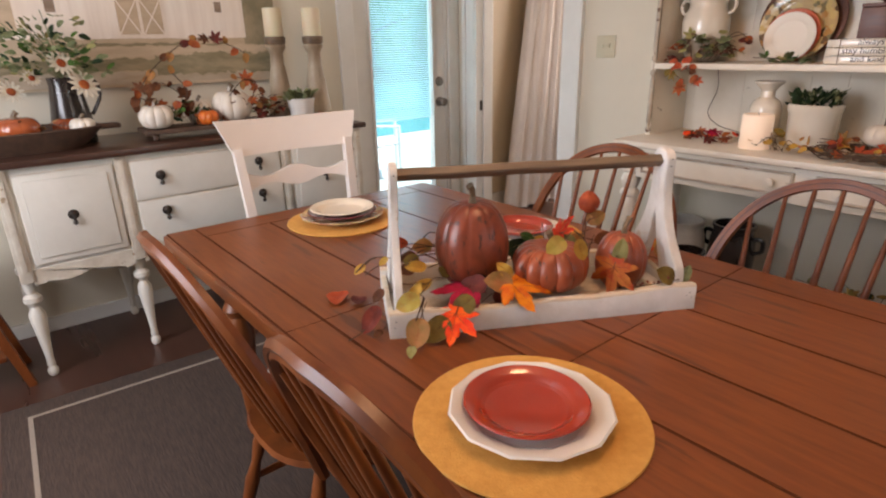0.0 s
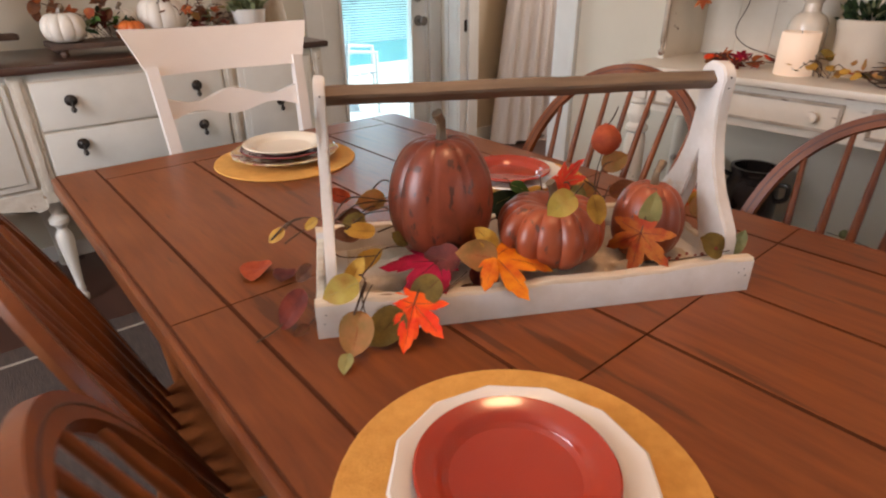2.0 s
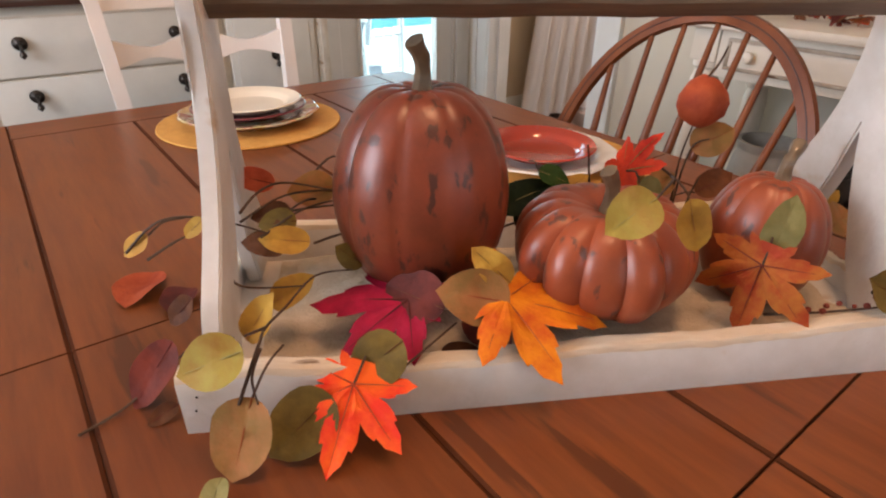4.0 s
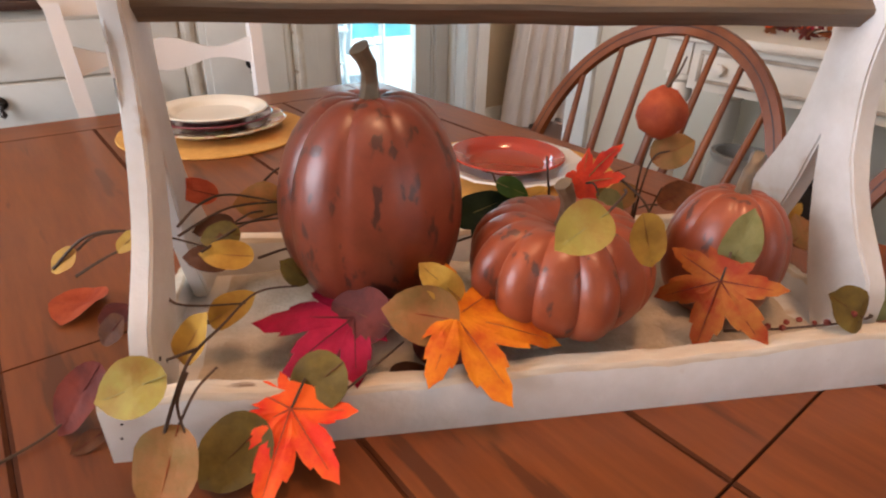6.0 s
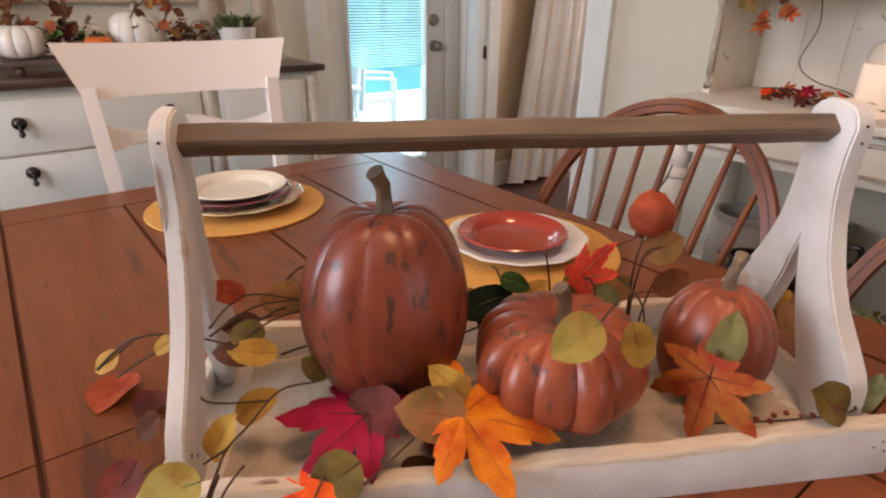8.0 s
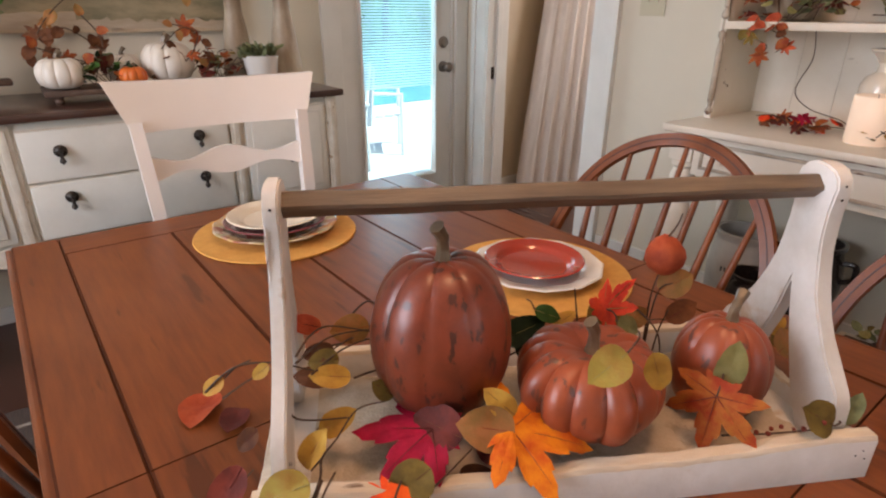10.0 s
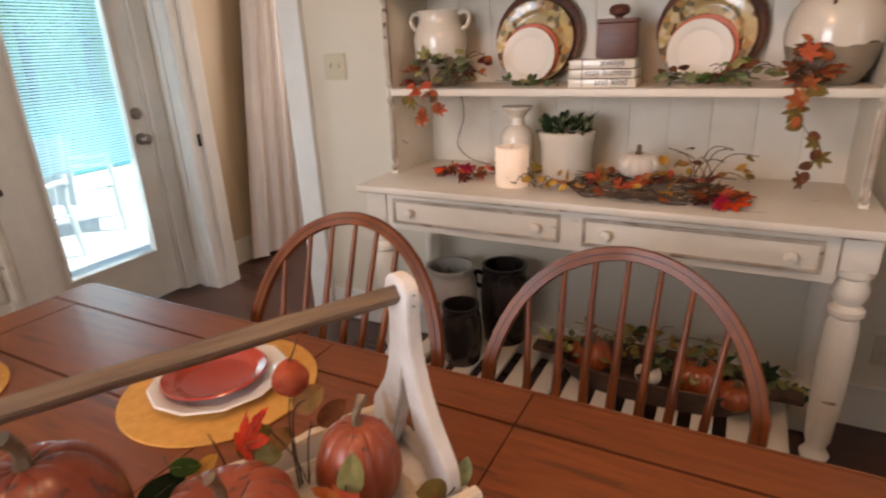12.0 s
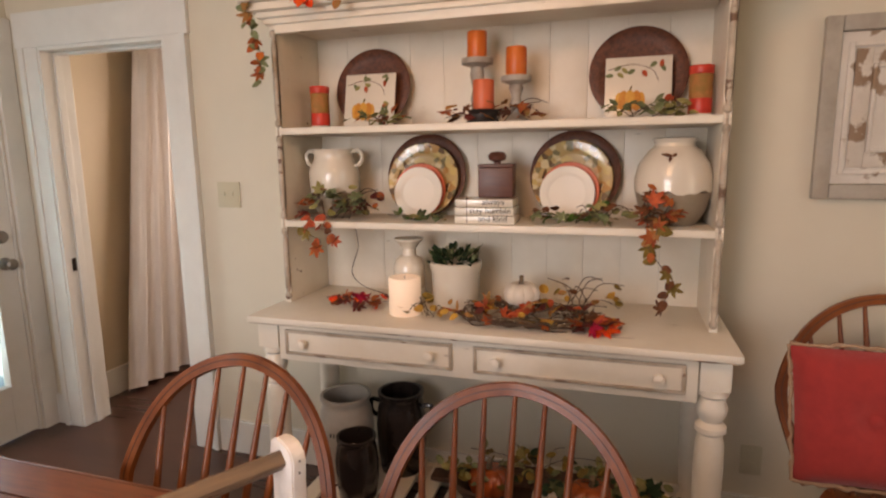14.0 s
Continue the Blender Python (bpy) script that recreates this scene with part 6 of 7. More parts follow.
# little handled jug and big belly jar, glazed cream over bare stoneware
def two_tone(name, m, profile, split, label, handles=0.0):
    c = thing(name, m, label, "jar", "stoneware jars")
    lo = [p for p in profile if p[1] <= split + 1e-6]
    hi = [p for p in profile if p[1] >= split - 1e-6]
    bm = bmesh.new()
    lathe(bm, lo, 36)
    part("foot", bm, STONE, c, "bare grey-brown lower half")
    bm = bmesh.new()
    rings = lathe(bm, hi, 36)
    for i, v in enumerate(rings[0]):
        v.co.z += 0.006 * math.sin(i * 0.9) + 0.004 * math.sin(i * 2.3)
        v.co.x *= 1.012
        v.co.y *= 1.012
    part("glaze", bm, CREAM, c, "glossy cream glazed upper half")
    if handles:
        for s in (-1, 1):
            bm = bmesh.new()
            z = profile[-4][1]
            tube(bm, curved([(0, s * handles * 0.72, z), (0, s * handles * 1.05, z + 0.006), (0, s * handles * 1.20, z - 0.016), (0, s * handles * 1.10, z - 0.044), (0, s * handles * 0.90, z - 0.052)]), 0.0075, 8)
            part("handle", bm, CREAM, c)


two_tone("handled_jug", pose(2.66, 1.390, S2), [(0.055, 0.0), (0.068, 0.01), (0.085, 0.05), (0.093, 0.10), (0.098, 0.14), (0.099, 0.175), (0.092, 0.20), (0.080, 0.222), (0.076, 0.24), (0.078, 0.255), (0.084, 0.268), (0.075, 0.268), (0.06, 0.22)], 0.10, "cream and bare stoneware jug with two handles", 0.102)
two_tone("belly_jar", pose(2.66, 0.136, S2), [(0.070, 0.0), (0.080, 0.008), (0.105, 0.05), (0.121, 0.11), (0.123, 0.15), (0.112, 0.20), (0.080, 0.245), (0.064, 0.258), (0.062, 0.268), (0.070, 0.282), (0.060, 0.285), (0.05, 0.25)], 0.11, "large round cream and bare stoneware jar")

bird = bpy.data.objects["belly_jar"]
bm = bmesh.new()
for a, b in (((-0.090, 0.045, 0.233), (-0.101, 0.012, 0.226)), ((-0.101, 0.012, 0.226), (-0.097, 0.000, 0.234)), ((-0.100, 0.018, 0.224), (-0.108, 0.022, 0.210))):
    tube(bm, [a, tuple((p + q) / 2 for p, q in zip(a, b)), b], [0.002, 0.006, 0.002], 6)
part("glaze_mark", bm, LEAVES["BROWN"], bird, "small brown brushed mark")
# stacked sign books and the dark wooden box
books = thing("book_stack", pose(2.60, 0.753, S2, 0, 0, 2), "white painted block stack lettered with a saying", "sign")
for k in range(3):
    bm = bmesh.new()
    box(bm, (0.0, 0.0, 0.0145 + 0.029 * k), (0.14, 0.212 - 0.004 * k, 0.027), pose(0, 0.001 * k, 0), 0.003)
    part("block", bm, CREAM, books)
for text, z, sz, dy in (("always", 0.068, 0.030, -0.012), ("stay humble", 0.038, 0.030, 0.0), ("and kind", 0.0095, 0.030, -0.010)):
    cu = bpy.data.curves.new("lettering", "FONT")
    cu.body, cu.size, cu.extrude, cu.align_x = text, sz, 0.0004, "CENTER"
    tmp = bpy.data.objects.new("lettering", cu)
    me = bpy.data.meshes.new_from_object(tmp)
    me.materials.append(INK)
    ob = new("lettering", me)
    ob.parent = books
    ob.matrix_basis = Matrix(((0, 0, -1, -0.0715), (-1, 0, 0, -0.020 + dy), (0, 1, 0, z), (0, 0, 0, 1)))
    ob["label"] = "small black lettering"
bm = bmesh.new()
tube(bm, [(-0.0715, 0.061, 0.002), (-0.0715, 0.061, 0.0875), (0.0, 0.061, 0.088)], 0.0012, 5)
part("twine", bm, TWIG, books, "thin dark twine")
wb = thing("wooden_box", pose(2.64, 0.727, S2 + 0.0885, 0, 0, 4), "small dark wooden box with a round knob on the blocks", "box")
bm = bmesh.new()
box(bm, (0, 0, 0.052), (0.10, 0.122, 0.104), None, 0.004)
part("body", bm, DARK_WOOD, wb)
bm = bmesh.new()
box(bm, (0, 0, 0.111), (0.104, 0.126, 0.013), None, 0.004)
part("lid", bm, DARK_WOOD, wb)
bm = bmesh.new()
lathe(bm, [(0.012, 0.117), (0.012, 0.124), (0.030, 0.132), (0.033, 0.146), (0.024, 0.158), (0.0, 0.162)], 18)
part("knob", bm, DARK_WOOD, wb)

# counter: white bottle, lit pillar candle, crock with a plant
bm = bmesh.new()
lathe(bm, [(0.058, 0), (0.061, 0.006), (0.061, 0.055), (0.056, 0.062), (0.061, 0.07), (0.061, 0.150), (0.050, 0.175), (0.028, 0.19), (0.026, 0.215), (0.040, 0.235), (0.055, 0.248), (0.055, 0.255), (0.03, 0.25)], 30)
solo("ceramic_bottle", bm, CREAM, "chalky white ceramic bottle with a flared neck on the hutch counter", "vase", m=pose(2.62, 1.066, HC))
cd = pillar(2.475, 1.030, HC + 0.001, 0.058, 0.135, glowing("lit_ivory_wax", (0.86, 0.68, 0.52), 0.15), "thick ivory pillar candle glowing on the counter", group="counter candle")
crock = thing("plant_crock", pose(2.62, 0.880, HC), "white crock of short green foliage on the hutch counter", "potted plant")
bm = bmesh.new()
lathe(bm, [(0.080, 0), (0.086, 0.006), (0.091, 0.14), (0.097, 0.150), (0.098, 0.172), (0.090, 0.175), (0.085, 0.165), (0.084, 0.12), (0.0, 0.118)], 34)
part("pot", bm, CREAM, crock)
rnd = random.Random(21)
for i in range(120):
    a, r = rnd.uniform(0, 6.283), 0.085 * math.sqrt(rnd.random())
    p = Vector((math.cos(a) * r, math.sin(a) * r, 0.16 + rnd.uniform(0, 0.05)))
    d = Vector((math.cos(a) * 0.5, math.sin(a) * 0.5, rnd.uniform(0.2, 1.0))).normalized() * rnd.uniform(0.025, 0.042)
    bm = bmesh.new()
    leaf_into(bm, "oval", p, p + d, (rnd.uniform(-1, 1), rnd.uniform(-1, 1), 0.7), 0.2, 0.26, i)
    part("leaf", bm, LEAVES["DARKGREEN" if i % 3 else "SAGE"], crock)

# twig nest with leaves and a small white pumpkin
WPK = material("white_pumpkin", (0.74, 0.68, 0.60), (0.64, 0.56, 0.46), 6, 0.5, 0.4, 0.1, 40)
nest = thing("twig_wreath", pose(2.50, 0.60, HC), "grapevine twig wreath lying on the hutch counter", "wreath")
rnd = random.Random(12)
for i in range(34):
    a0, r0 = rnd.uniform(0, 6.283), rnd.uniform(0.75, 1.1)
    pts = []
    for k in range(9):
        a = a0 + k * 0.28
        rr = r0 * (1 + rnd.uniform(-0.06, 0.06))
        pts.append((math.cos(a) * 0.135 * rr, math.sin(a) * 0.225 * rr, 0.006 + rnd.uniform(0, 0.034)))
    bm = bmesh.new()
    tube(bm, curved(pts, 3), 0.0024, 5)
    part("twig", bm, TWIG if i % 2 else STEM, nest)
pumpkin(pose(2.54, 0.620, HC + 0.042), 0.064, 0.082, 9, 0.07, WPK, 0.026, "small white pumpkin in the twig wreath", group="white pumpkins", lean=0.01)
AUT = ["PEACH", "RUST", "CORAL", "YELLOW", "BROWN", "PLUM"]
spray(pose(2.47, 0.60, HC), "rust and amber leaf spray over the twig wreath", AUT, 62, (0.11, 0.30), 0.060, 31, twigs=10, maples=0.35)
spray(pose(2.52, 1.20, HC), "dark red leaf sprig beside the ivory candle", ["PLUM", "RUST", "CRIMSON", "BROWN", "RED"], 26, (0.06, 0.17), 0.04, 32, maples=0.5)
spray(pose(2.43, 0.36, HC), "scarlet and plum maple leaves at the counter's end", ["RED", "RUST", "PLUM", "CRIMSON"], 12, (0.05, 0.10), 0.03, 33, size=(0.045, 0.06), maples=1.0, twigs=2)
spray(pose(2.44, 0.93, HC), "amber leaf sprig in front of the candle", ["PEACH", "YELLOW", "OLIVE"], 14, (0.05, 0.11), 0.07, 34, maples=0.2)
# upright twigs with amber leaves behind the white pumpkin
spray(pose(2.60, 0.44, HC), "amber leaves on thin upright twigs", ["PEACH", "YELLOW", "BROWN", "OLIVE"], 20, (0.05, 0.16), 0.15, 35, maples=0.1, twigs=9)
# middle shelf
spray(pose(2.56, 1.33, S2), "sage and rust leaf spray on the middle shelf", ["SAGE", "SAGE", "RUST", "BROWN", "PLUM", "GREENISH", "RUST"], 60, (0.045, 0.20), 0.13, 41, maples=0.35, twigs=9)
spray(pose(2.57, 1.02, S2), "small green sprig before the standing plates", ["SAGE", "GREENISH", "GREEN"], 24, (0.02, 0.13), 0.022, 42, maples=0, twigs=4)
spray(pose(2.57, 0.40, S2), "green and rust sprig before the standing plates", ["SAGE", "GREENISH", "BROWN", "GREEN"], 46, (0.03, 0.20), 0.075, 43, maples=0.15, twigs=6)
spray(pose(2.535, 0.19, S2), "rust leaf bunch at the shelf's edge", ["RUST", "PEACH", "BROWN", "CORAL"], 26, (0.03, 0.06), 0.12, 44, maples=0.4, twigs=5)
# top shelf
spray(pose(2.60, 0.74, S1), "brown and rust leaves round the candle dish", ["BROWN", "RUST", "PLUM", "PEACH"], 34, (0.045, 0.19), 0.075, 45, maples=0.5, twigs=6)
spray(pose(2.60, 0.24, S1), "green sprig before the square plate", ["SAGE", "GREENISH", "SAGE"], 34, (0.025, 0.16), 0.05, 46, maples=0, twigs=5)
spray(pose(2.60, 1.16, S1), "green and rust sprig beside the square plate", ["SAGE", "GREENISH", "RUST"], 24, (0.025, 0.15), 0.045, 47, maples=0.1, twigs=5)
# on the hutch top
spray(pose(2.52, 1.25, 2.03), "autumn leaf garland on top of the hutch", ["RUST", "YELLOW", "SAGE", "RED", "PEACH"], 70, (0.07, 0.33), 0.07, 48, size=(0.04, 0.07), maples=0.7)


def hanging(top, label, colours, drop, n, seed, sway=0.03):
    """A trailing stem that hangs from a shelf edge."""
    rnd = random.Random(seed)
    s = thing("hanging_vine", pose(*top), label, "garland", "hanging leaf vines")
    pts = [Vector((0.05, 0, 0.012)), Vector((0, 0, 0.012)), Vector((-0.018, 0, -0.015))]
    for k in range(1, 6):
        pts.append(Vector((-0.02 + rnd.uniform(-0.01, 0.01), sway * math.sin(k * 1.5) - 0.008 * k, -drop * k / 5)))
    bm = bmesh.new()
    path = curved(pts, 5)
    tube(bm, path, 0.0014, 5)
    part("stem", bm, TWIG, s)
    for i in range(n):
        p = path[int(len(path) * (0.12 + 0.86 * i / n))]
        d = Vector((rnd.uniform(-0.6, 0.1), rnd.uniform(-1, 1), rnd.uniform(-0.9, 0.2))).normalized() * rnd.uniform(0.032, 0.048)
        bm = bmesh.new()
        leaf_into(bm, "oval" if rnd.random() < 0.7 else "maple", p, p + d, (-1, rnd.uniform(-0.4, 0.4), 0.4), 0.2, 0.42, i)
        part("leaf", bm, LEAVES[colours[rnd.randrange(len(colours))]], s)


hanging((2.515, 0.19, S2), "rust leaf vine trailing from the middle shelf", ["RUST", "PEACH", "BROWN", "OLIVE"], 0.27, 16, 51)
hanging((2.515, 1.43, S2), "rust leaf vine trailing from the shelf edge", ["RUST", "CORAL", "OLIVE"], 0.12, 8, 52)
hanging((2.515, 1.36, S2), "rust leaf sprig trailing from the shelf edge", ["RUST", "CORAL", "BROWN"], 0.09, 6, 53)
hanging((2.47, 1.592, 2.035), "orange and green leaf vine trailing beside the hutch", ["RUST", "SAGE", "SAGE", "PEACH", "AMBER"], 0.30, 26, 54, 0.012)
hanging((2.43, 1.37, 2.03), "scarlet maple sprig over the hutch crown", ["RED", "RUST", "RED"], 0.05, 6, 55, 0.02)
hanging((2.43, 1.25, 2.03), "amber maple sprig over the hutch crown", ["AMBER", "PEACH", "AMBER"], 0.06, 6, 56, 0.02)
hanging((2.43, 1.05, 2.03), "rust leaf sprig over the hutch crown", ["RUST", "PEACH"], 0.03, 4, 57, 0.02)
bm = bmesh.new()
tube(bm, curved([(2.60, 1.28, S2 - 0.026), (2.60, 1.27, 1.12), (2.60, 1.30, 1.02), (2.58, 1.24, 0.97), (2.55, 1.12, 0.945), (2.53, 1.10, HC + 0.003)], 8), 0.0017, 6)
solo("light_cord", bm, TWIG, "thin dark wire of a string light hanging behind the shelf", "cord")

# ---------- lower shelf: crocks and the dough bowl ----------
CR_GREY = material("salt_glaze_crock", (0.40, 0.36, 0.31), (0.29, 0.26, 0.22), 7, 0.6, 0.4, 0.08, 50)
CR_DARK = material("dark_brown_crock", (0.030, 0.021, 0.018), (0.016, 0.012, 0.011), 8, 0.5, 0.22, 0.05, 50, coat=0.3)


def stone_crock(x, y, r, h, mat, label, handle=False, stamp=False):
    z = 0.168
    c = thing("stoneware_crock", pose(x, y, z), label, "crock", "stoneware crocks")
    bm = bmesh.new()
    lathe(bm, [(r * 0.80, 0), (r * 0.86, 0.006), (r * 0.98, h * 0.3), (r, h * 0.6), (r * 0.94, h * 0.8), (r * 0.84, h * 0.90), (r * 0.86, h * 0.93), (r * 0.92, h * 0.96), (r * 0.92, h), (r * 0.80, h), (r * 0.78, h * 0.9), (r * 0.86, h * 0.6), (r * 0.8, 0.02), (0.0, 0.016)], 34)
    part("body", bm, mat, c)
    if handle:
        for s in ((-1, 1) if not stamp else (-1,)):
            bm = bmesh.new()
            tube(bm, curved([(0, s * r * 0.93, h * 0.84), (0, s * r * 1.28, h * 0.84), (0, s * r * 1.30, h * 0.70), (0, s * r * 0.97, h * 0.64)]), 0.010, 8)
            part("handle", bm, mat, c)
    if stamp:
        bm = bmesh.new()
        for k in range(3):
            box(bm, (-r * 0.985, -0.014 + 0.014 * k, h * 0.62), (0.004, 0.006, 0.018), None, 0.001)
        part("stamp", bm, INK, c, "small dark stamped mark")


stone_crock(2.585, 1.345, 0.112, 0.345, CR_GREY, "grey salt-glazed crock on the slatted shelf", False, True)
stone_crock(2.680, 1.140, 0.103, 0.345, CR_DARK, "dark brown glazed crock with a handle", True)
stone_crock(2.445, 1.233, 0.083, 0.250, CR_DARK, "small dark brown glazed crock on the slats")
BOWL_WOOD = material("weathered_bowl_wood", (0.10, 0.055, 0.034), (0.055, 0.03, 0.02), 10, 0.8, 0.6, 0.25, 50, (3, 0.5, 3))


def dough_bowl(m, lx, ly, h, label, group="dough bowls", handles=True):
    b = thing("dough_bowl", m, label, "bowl", group)
    bm = bmesh.new()
    prof = [(0.72, 0.0), (0.80, 0.02), (0.93, h * 0.7), (1.0, h), (0.95, h + 0.004), (0.88, h * 0.75), (0.72, 0.03), (0.0005, 0.02)]
    for ring in lathe(bm, prof, 40):
        for v in ring:
            a = math.atan2(v.co.y, v.co.x)
            r = math.hypot(v.co.x, v.co.y)
            v.co.x = r * lx * abs(math.cos(a)) ** 0.7 * math.copysign(1, math.cos(a))
            v.co.y = r * ly * abs(math.sin(a)) ** 0.7 * math.copysign(1, math.sin(a))
    part("bowl", bm, BOWL_WOOD, b)
    if handles:
        for s in (-1, 1):
            bm = bmesh.new()
            box(bm, (s * (lx + 0.03), 0, h - 0.012), (0.09, 0.07, 0.022), None, 0.009)
            part("handle", bm, BOWL_WOOD, b)


dough_bowl(pose(2.53, 0.50, 0.168, 0, 0, 90), 0.38, 0.135, 0.10, "long dark wooden dough bowl filled with pumpkins and greenery")
pumpkin(pose(2.52, 0.73, 0.215), 0.078, 0.115, 9, 0.07, PK_ORANGE, 0.03, "orange pumpkin in the dough bowl on the slats", group="bowl pumpkins")
pumpkin(pose(2.50, 0.36, 0.215), 0.082, 0.12, 9, 0.07, PK_ORANGE, 0.03, "orange pumpkin in the dough bowl on the slats", group="bowl pumpkins")
pumpkin(pose(2.47, 0.52, 0.235), 0.045, 0.062, 8, 0.08, WPK, 0.02, "tiny white pumpkin in the dough bowl", group="white pumpkins")
pumpkin(pose(2.46, 0.245, 0.215), 0.060, 0.085, 9, 0.07, PK_ORANGE, 0.02, "small orange pumpkin in the dough bowl", group="bowl pumpkins")
spray(pose(2.55, 0.55, 0.26), "dark green foliage filling the dough bowl", ["SAGE", "DARKGREEN", "GREENISH", "OLIVE"], 110, (0.13, 0.40), 0.12, 61, maples=0.05, twigs=14)
spray(pose(2.58, 0.17, 0.20), "green foliage trailing over the bowl's end", ["SAGE", "DARKGREEN", "GREENISH"], 50, (0.10, 0.16), 0.10, 62, maples=0, twigs=8)

# ---------- things on the sideboard ----------
Z = SBT
# canvas print of a barn, over the sideboard
SKYC = material("print_sky", (0.62, 0.50, 0.36), (0.50, 0.38, 0.26), 3, 0.5, 0.6, 0.1, 200)
BARN = material("print_barn", (0.80, 0.71, 0.62), (0.70, 0.60, 0.51), 5, 0.5, 0.6, 0.1, 200, (6, 1, 0.6))
FIELD = material("print_field", (0.56, 0.43, 0.30), (0.42, 0.31, 0.20), 4, 0.9, 0.6, 0.1, 200, (1, 1, 4))
GRASS = material("print_grass", (0.17, 0.145, 0.08), (0.36, 0.28, 0.17), 5, 0.9, 0.6, 0.1, 200, (1, 1, 3))
SHED = material("print_shadow", (0.20, 0.135, 0.095), (0.34, 0.24, 0.17), 4, 0.8, 0.6, 0.1, 200, (0.5, 1, 4))
art = thing("canvas_print", pose(0.72, NY - 0.003, 1.165), "wide canvas print of a white barn in a field", "picture")
bm = bmesh.new()
box(bm, *span(-0.70, 0.76, -0.035, 0.0, 0.0, 1.0), None, 0.002)
part("canvas", bm, SKYC, art)
def ragged(x0, x1, z0, z1, seed, rough):
    """A painted patch with an uneven brushed outline."""
    n = 48
    low = [(x0 + (x1 - x0) * i / n, z0 + rough * noise.noise(Vector((i * 0.37, seed, 0))) + rough * 0.5 * noise.noise(Vector((i * 1.3, seed, 3)))) for i in range(n + 1)]
    high = [(x0 + (x1 - x0) * i / n, z1 + rough * noise.noise(Vector((i * 0.31, seed, 7))) + rough * 0.6 * noise.noise(Vector((i * 1.1, seed, 9)))) for i in range(n + 1)]
    return low + high[::-1]


DIM = material("print_trees", (0.20, 0.17, 0.10), (0.34, 0.26, 0.16), 9, 0.9, 0.6, 0.1, 200)
ROAD = material("print_road", (0.50, 0.40, 0.30), (0.38, 0.29, 0.20), 6, 0.8, 0.6, 0.1, 200, (1, 1, 5))
for k, (nm, mt, x0, x1, z0, z1, d, rough) in enumerate((
        ("field", FIELD, -0.696, 0.756, 0.006, 0.24, 0.0372, 0.004), ("road", ROAD, -0.696, 0.756, 0.012, 0.075, 0.0374, 0.012), ("tree_band", DIM, 0.57, 0.756, 0.19, 0.60, 0.0374, 0.006),
        ("grass_band", GRASS, -0.696, 0.30, 0.075, 0.135, 0.0376, 0.026), ("grass_band", GRASS, 0.10, 0.756, 0.05, 0.150, 0.0378, 0.022), ("grass_band", GRASS, -0.30, 0.45, 0.190, 0.204, 0.0380, 0.010),
        ("barn_wall", BARN, -0.60, 0.58, 0.225, 0.62, 0.0382, 0.004), ("barn_door", FIELD, -0.04, 0.17, 0.238, 0.41, 0.0386, 0.001), ("barn_door", FIELD, -0.56, -0.44, 0.25, 0.42, 0.0386, 0.001),
        ("barn_window", SHED, -0.32, -0.28, 0.34, 0.40, 0.0386, 0.001), ("barn_window", SHED, 0.43, 0.465, 0.35, 0.40, 0.0386, 0.001))):
    bm = bmesh.new()
    extrude_outline(bm, ragged(x0, x1, z0, z1, k * 3.7, rough), 0.002, Matrix(((1, 0, 0, 0), (0, 0, 1, -d), (0, 1, 0, 0), (0, 0, 0, 1))))
    part(nm, bm, mt, art, smooth=False)
bm = bmesh.new()
for x0 in (-0.04, 0.067):
    for p, q in (((x0 + 0.005, 0.243), (x0 + 0.100, 0.405)), ((x0 + 0.100, 0.243), (x0 + 0.005, 0.405))):
        tube(bm, [(p[0], -0.0388, p[1]), (q[0], -0.0388, q[1])], 0.004, 4)
    for zz in (0.241, 0.407):
        tube(bm, [(x0, -0.0388, zz), (x0 + 0.105, -0.0388, zz)], 0.004, 4)
    for xx in (x0 + 0.002, x0 + 0.102):
        tube(bm, [(xx, -0.0388, 0.241), (xx, -0.0388, 0.407)], 0.004, 4)
part("door_brace", bm, BARN, art, "pale crossed door braces")

dough_bowl(pose(0.18, 3.00, Z, 0, 0, 4), 0.30, 0.17, 0.085, "dark wooden dough bowl with handles on the sideboard")
pumpkin(pose(0.17, 2.96, Z + 0.045), 0.085, 0.10, 9, 0.07, PK_ORANGE, 0.03, "rust-orange pumpkin in the dough bowl", group="bowl pumpkins")
pumpkin(pose(0.40, 2.95, Z + 0.060), 0.052, 0.062, 9, 0.08, WPK, 0.02, "small white pumpkin in the dough bowl", group="white pumpkins")
pumpkin(pose(0.36, 3.04, Z + 0.045), 0.06, 0.075, 9, 0.08, PK_ORANGE, 0.02, "small rust-orange pumpkin in the dough bowl", group="bowl pumpkins")
spray(pose(0.22, 2.97, Z + 0.07), "dry leaves lying in the dough bowl", ["RUST", "BROWN", "PEACH"], 18, (0.16, 0.08), 0.05, 71, maples=0.3)
pitcher = thing("enamel_pitcher", pose(0.385, 3.10, Z), "dark enamel pitcher holding daisies and greenery", "pitcher")
bm = bmesh.new()
lathe(bm, [(0.080, 0), (0.084, 0.006), (0.082, 0.10), (0.068, 0.20), (0.060, 0.25), (0.064, 0.285), (0.060, 0.285), (0.055, 0.25)], 28)
part("body", bm, CR_DARK, pitcher)
bm = bmesh.new()
tube(bm, curved([(0.064, -0.01, 0.27), (0.115, -0.02, 0.265), (0.125, -0.02, 0.20), (0.082, -0.012, 0.12)]), 0.008, 8)
part("handle", bm, CR_DARK, pitcher)
bq = thing("flower_bouquet", pose(0.385, 3.10, Z + 0.27), "white daisies with yellow-brown centres and green foliage", "flowers")
rnd = random.Random(77)
